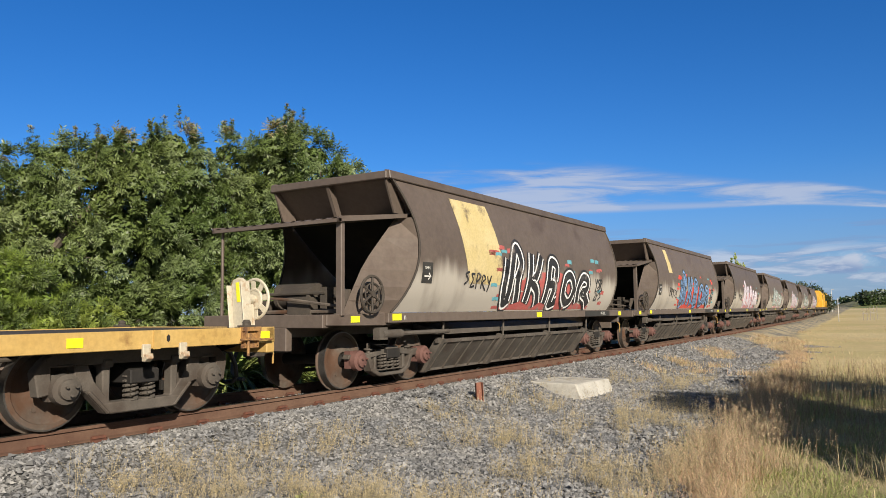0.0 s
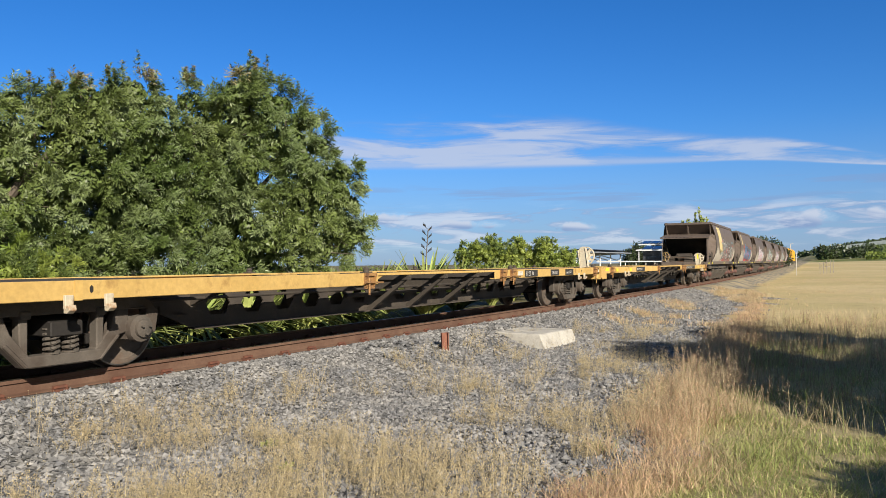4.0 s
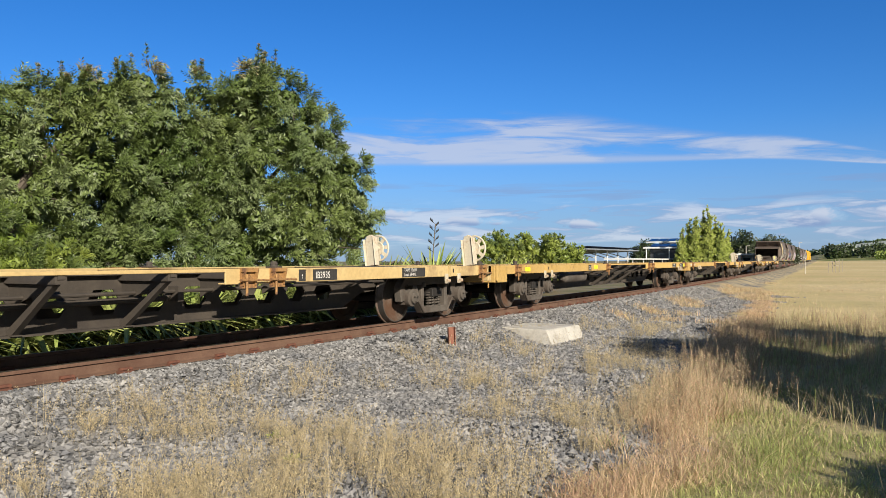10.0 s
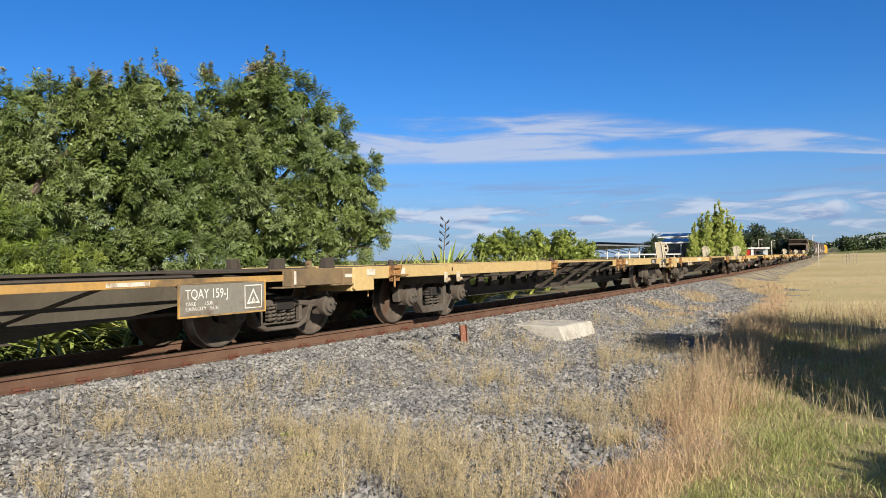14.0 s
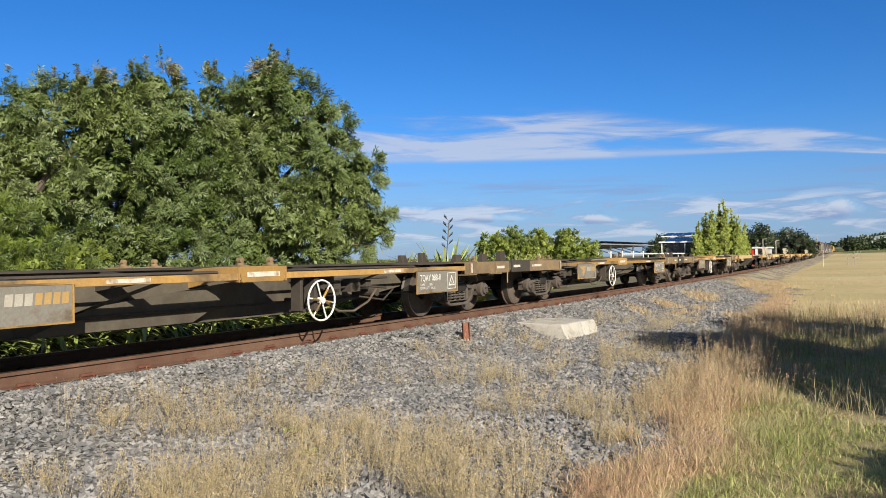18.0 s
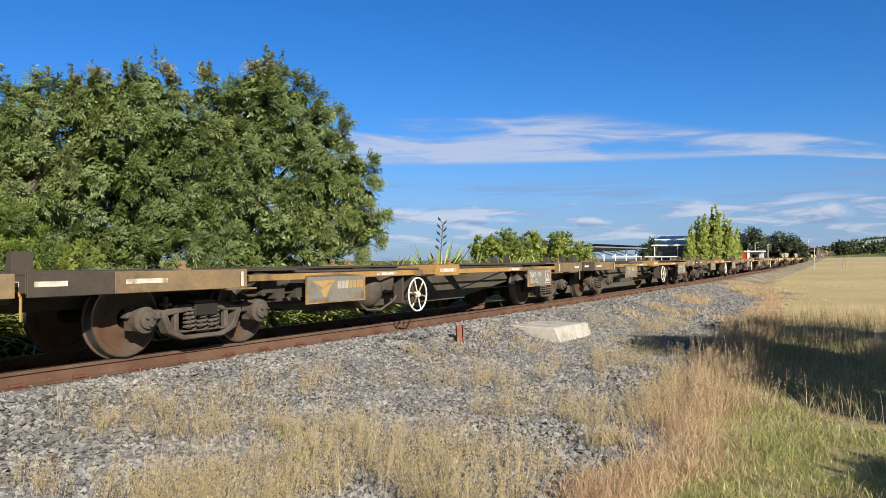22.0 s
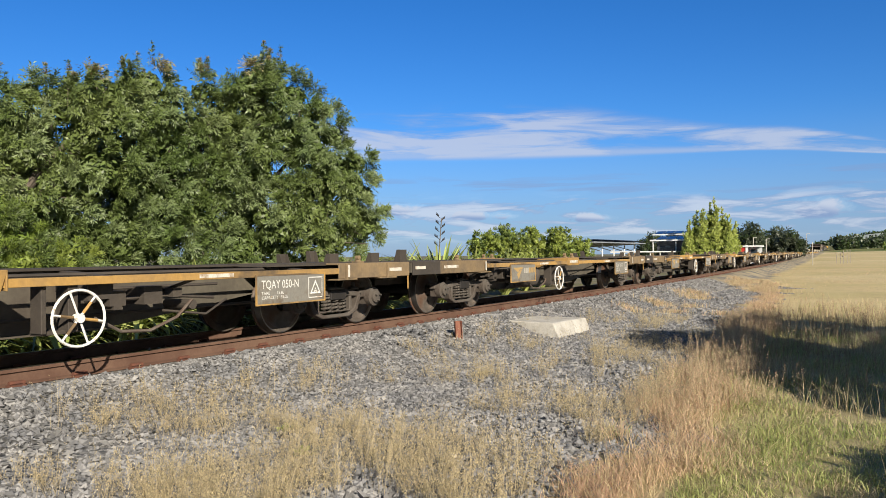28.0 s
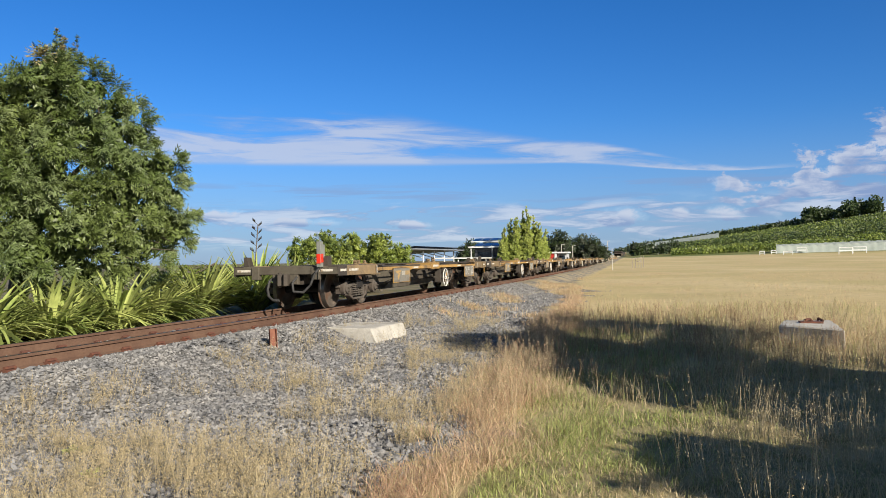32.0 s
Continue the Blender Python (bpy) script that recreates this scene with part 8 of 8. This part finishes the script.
def building():
    b = thing("yard_building", "charcoal building with stepped skillion roofs of solar panels", "building")
    part("wall", Geo().box(-23.3, -18.4, 86.0, 96.0, -0.6, 2.45), M_DARK_WALL, b, "charcoal clad wall")
    part("roof", Geo().prism([(85.2, 2.45), (96.2, 3.0), (96.2, 3.12), (85.2, 2.6)], "x", -23.9, -18.0), M_STEEL_W, b, "lower sloping roof")
    part("clerestory", Geo().box(-23.2, -18.6, 89.5, 96.0, 2.6, 3.4), M_PALE_WALL, b, "pale clerestory wall")
    part("roof", Geo().prism([(88.2, 3.2), (96.4, 3.5), (96.4, 3.6), (88.2, 3.32)], "x", -24.4, -18.2), M_STEEL_W, b, "upper sloping roof")
    for i in range(5):
        part("solar_panel", Geo().prism([(85.35, 2.63), (87.0, 2.98), (87.0, 3.03), (85.35, 2.68)], "x", 0.0, 0.98), M_PANEL, b, at=pose(-23.2 + 1.08 * i, 0, 0))
    for i in range(5):
        part("solar_panel", Geo().prism([(88.35, 3.34), (90.0, 3.66), (90.0, 3.71), (88.35, 3.39)], "x", 0.0, 0.98), M_PANEL, b, at=pose(-24.2 + 1.08 * i, 0, 0))
    for i in range(2):
        part("window", Geo().box(-22.9 + 2.3 * i, -21.3 + 2.3 * i, 85.93, 86.0, 0.5, 1.9), M_GLASS_DARK, b, "dark glazing")
    for i in range(3):
        part("roof_post", Geo().cyl((-23.6 + 2.6 * i, 85.4, -0.6), (-23.6 + 2.6 * i, 85.4, 2.5), 0.06, n=8), M_STEEL_W, b, "white verandah post")
    s = thing("carport", "long open carport roofed with solar panels", "carport")
    part("roof", Geo().prism([(-34.0, 1.75), (-24.6, 2.15), (-24.6, 2.27), (-34.0, 1.87)], "y", 68.5, 86.0), M_ROOF, s, "thin sloping roof")
    for i in range(11):
        part("solar_panel", Geo().prism([(-26.9, 2.24), (-24.7, 2.46), (-24.7, 2.50), (-26.9, 2.29)], "y", 0.0, 1.42), M_PANEL, s, at=pose(0, 68.8 + 1.54 * i, 0))
    for i in range(5):
        part("support", Geo().cyl((-25.6, 70 + 3.7 * i, -0.6), (-25.6, 70 + 3.7 * i, 2.1), 0.07, n=8).cyl((-25.6, 70 + 3.7 * i, 1.3), (-28.0, 70 + 3.7 * i, 2.0), 0.05, n=6), M_STEEL_W, s, "white branching support")
    part("back_wall", Geo().box(-34.2, -34.0, 68.5, 86.0, -0.6, 1.8), M_DARK_WALL, s, "dark back wall")
    c = thing("walkway_cover", "low white covered walkway", "shelter")
    part("roof", Geo().box(-23.5, -20.6, 70.0, 86.0, 1.16, 1.28), M_STEEL_W, c, "flat white roof")
    for i in range(5):
        part("roof_post", Geo().cyl((-20.8, 70.5 + 3.7 * i, -0.6), (-20.8, 70.5 + 3.7 * i, 1.18), 0.05, n=8), M_STEEL_W, c, "white post")
    r = thing("red_kiosk", "small red and white building beside the poplars", "building")
    part("wall", Geo().box(-16.9, -15.7, 98.5, 101.0, -0.6, 1.72), M_RED_WALL, r, "red wall")
    part("frame", Geo().box(-15.68, -15.4, 98.4, 98.6, -0.6, 1.95).box(-17.4, -13.9, 98.3, 101.2, 1.72, 1.9), M_STEEL_W, r, "white roof and corner")
    part("wall", Geo().box(-15.4, -14.1, 99.2, 101.0, -0.6, 1.72), M_PALE_WALL, r, "pale wall")
    part("window", Geo().box(-15.2, -14.4, 99.12, 99.2, 0.5, 1.4), M_GLASS_DARK, r, "dark window")


building()


def lineside():
    p = thing("marker_post", "thin pale marker post beside the line", "post", "posts beside the line")
    part("post", Geo().cyl((0, 0, -0.7), (0, 0, 2.05), 0.035, n=8), M_POLE, p)
    p.matrix_basis = pose(-7.3, 88.0, 0)
    for x, y, h in ((-16.8, 112.0, 3.1), (-15.4, 114.0, 2.9), (-13.4, 150.0, 4.3)):
        q = thing("light_pole", "slim pale pole in the yard", "pole", "poles in the yard")
        part("pole", Geo().cyl((0, 0, -0.7), (0, 0, h), 0.07, 0.05, n=8).cyl((0, 0, h), (0.5, 0, h + 0.05), 0.04, n=6), M_POLE, q)
        q.matrix_basis = pose(x, y, 0)
    f = thing("stock_gate", "weathered pale timber gate posts in the dry field", "gate")
    for i, (dx, dy, h) in enumerate(((-0.55, 0, 0.75), (-0.2, 0.6, 1.0), (0.15, 0, 1.15), (0.45, 1.2, 1.25), (0.7, 2.4, 1.2))):
        part("post", Geo().box(-0.035, 0.035, -0.05, 0.05, -0.8, h), M_WOOD, f, at=pose(-4.9 + dx, 95.0 + dy, 0))
    for z in (0.45, 0.9):
        part("rail_board", Geo().box(-0.6, 0.75, -0.02, 0.02, z - 0.03, z + 0.03), M_WOOD, f, at=pose(-4.9, 95.1, 0, 0, -6, 20))
    # white frames and bins at the foot of the hill
    for x, y, w, h in ((38.0, 205.0, 3.0, 1.7), (41.5, 207.0, 3.0, 1.6), (20.5, 212.0, 1.2, 1.0), (23.5, 214.0, 1.2, 1.0), (26.0, 210.0, 2.2, 0.9), (30.0, 216.0, 2.4, 1.5)):
        q = thing("white_frame", "white pipe frame standing at the field's edge", "frame", "white frames at the field's edge")
        z = ground_z(x, y)
        part("frame", Geo().tube([(0, 0, -0.3), (0, 0, h), (w, 0, h), (w, 0, -0.3)], 0.09, 6).box(0, w, -0.05, 0.05, h * 0.45, h * 0.6), M_STEEL_W, q)
        q.matrix_basis = pose(x, y, z)


lineside()


def far_clumps(name, pts, size, mats, shares, seed, label, category):
    """Far foliage as many leaf clumps: pts of (x, y, z, radius, count)."""
    rng = np.random.default_rng(seed)
    P = []
    for x, y, z, r, n in pts:
        d = unit(rng.normal(size=(n, 3)))
        P.append(np.array([x, y, z]) + d * (r * rng.uniform(0.6, 1.05, n))[:, None])
    P = np.concatenate(P)
    n = len(P)
    l = size * rng.uniform(0.6, 1.4, n)
    v, f = leaf_quads(P, unit(rng.normal(size=(n, 3))), unit(rng.normal(size=(n, 3)) + np.array([0.5, -0.6, 0.5])), l, l * 0.7)
    k = rng.choice(len(mats), n, p=shares)
    return tagged(new(name, mesh_np(name, v, f, mats, k)), label, category, kind="stuff")


def polar(az, r):
    return math.sin(radians(az)) * r, math.cos(radians(az)) * r


def far_trees():
    rng = random.Random(9)
    pts = []
    # belt of trees ahead of the line, seen either side of the vanishing train
    for i in range(90):
        az = rng.uniform(-7.6, -0.2)
        r = rng.uniform(250, 330)
        x, y = polar(az, r)
        if abs(x - line_x(y)) < 5:
            continue
        rad = rng.uniform(1.6, 2.8) * (1.0 if az < -3 else 0.8)
        pts.append((x, y, ground_z(x, y) + rad * rng.uniform(0.6, 1.1), rad, 150))
    far_clumps("tree_belt", pts, 0.8, [M_FAR_LEAF, M_EUC_LEAF], [0.6, 0.4], 61, "far belt of dark trees beyond the line", "trees")
    pts = []
    for i in range(46):
        az = rng.uniform(8.6, 12.9)
        r = rng.uniform(505, 540)
        x, y = polar(az, r)
        rad = rng.uniform(3.0, 4.6)
        pts.append((x, y, ground_z(x, y) + rad * rng.uniform(0.7, 1.7), rad, 170))
    for i in range(120):
        az = -4.5 + 14 * i / 120
        x, y = polar(az, 560 + 20 * math.sin(i))
        rad = rng.uniform(1.6, 2.6)
        pts.append((x, y, ground_z(x, y) + rad * 0.7, rad, 70))
    far_clumps("ridge_trees", pts, 1.5, [M_FAR_LEAF], [1.0], 62, "dark trees along the ridge", "trees")


far_trees()


def vineyard():
    rng = np.random.default_rng(71)
    V, F, off = [], [], 0
    K_ = []
    for j in range(30):
        r0 = 232 + 8.4 * j
        dark = 5 <= j < 12
        n = 5200 if j < 12 else 2600
        az = np.radians(rng.uniform(-0.5 if j < 22 else 2.8, 17.0, n))
        r = r0 + 9.0 * (az * 6) + rng.normal(size=n) * (0.9 if dark else 0.4)
        x, y = np.sin(az) * r, np.cos(az) * r
        tall = np.where(np.sin(az * 140 + j) + rng.normal(size=n) * 0.4 > -0.6, 1.0, 0.45)
        z = np.array([ground_z(a, b) for a, b in zip(x, y)]) + rng.uniform(0.1, 2.9 if dark else 1.6, n) * tall
        l = rng.uniform(0.30, 0.70, n) if j < 12 else rng.uniform(0.5, 1.0, n)
        v, f = leaf_quads(np.stack([x, y, z], 1), unit(rng.normal(size=(n, 3))), unit(rng.normal(size=(n, 3)) + np.array([0.4, -0.6, 0.3])), l, l * 0.8)
        V.append(v)
        F.append(f + off)
        off += len(v)
        K_.append(rng.choice(3, n, p=[0.15, 0.35, 0.5] if dark else [0.6, 0.35, 0.05] if j < 5 else [0.35, 0.45, 0.2]))
    tagged(new("vine_rows", mesh_np("vine_rows", np.concatenate(V), np.concatenate(F), [M_SHRUB, M_LEAF, M_FAR_LEAF], np.concatenate(K_))), "green vine rows across the hillside", "vines", kind="stuff")
    # netted block at the foot, and a bigger netted block over the saddle
    def net(a0, a1, r0, r1, h, nm):
        g = Geo()
        n, m = 60, 6
        for j in range(m + 1):
            for i in range(n + 1):
                az = a0 + (a1 - a0) * i / n
                r = r0 + (r1 - r0) * j / m
                x, y = polar(az, r)
                k = 0.0 if j == 0 else h * (0.88 + 0.12 * math.cos(i * 2.1) * math.cos(j * 3.0))
                g.v.append((x, y, ground_z(x, y) + k))
        for j in range(m):
            for i in range(n):
                a = j * (n + 1) + i
                g.f.append((a, a + 1, a + n + 2, a + n + 1))
        tagged(new("netted_orchard", mesh_of("netted_orchard", g, M_NET, smooth=True)), "orchard rows under pale bird netting", "netting", "netted blocks on the hill", "structure")
    net(6.6, 17.0, 219, 229, 2.2, "a")
    net(-3.0, 2.8, 420, 545, 3.0, "b")


vineyard()


# ---- motion: the train rolls away at about 30 km/h, easing slightly near the end ----
def travel(t):
    return 8.24 * t - (0.21 * (t - 25.3) if t > 25.3 else 0.0)


def motions():
    for w, y0 in TRAIN:
        walk(w, [(t, on_line(y0 + travel(t))) for t in range(33)])
        for ob in w.children:
            if ob.name.startswith("wheelset"):
                c = ob.matrix_basis.translation.copy()
                walk(ob, [(k / 15, pose(c.x, c.y, c.z, -math.degrees(travel(k / 15) / R_WHEEL))) for k in range(481)])


motions()
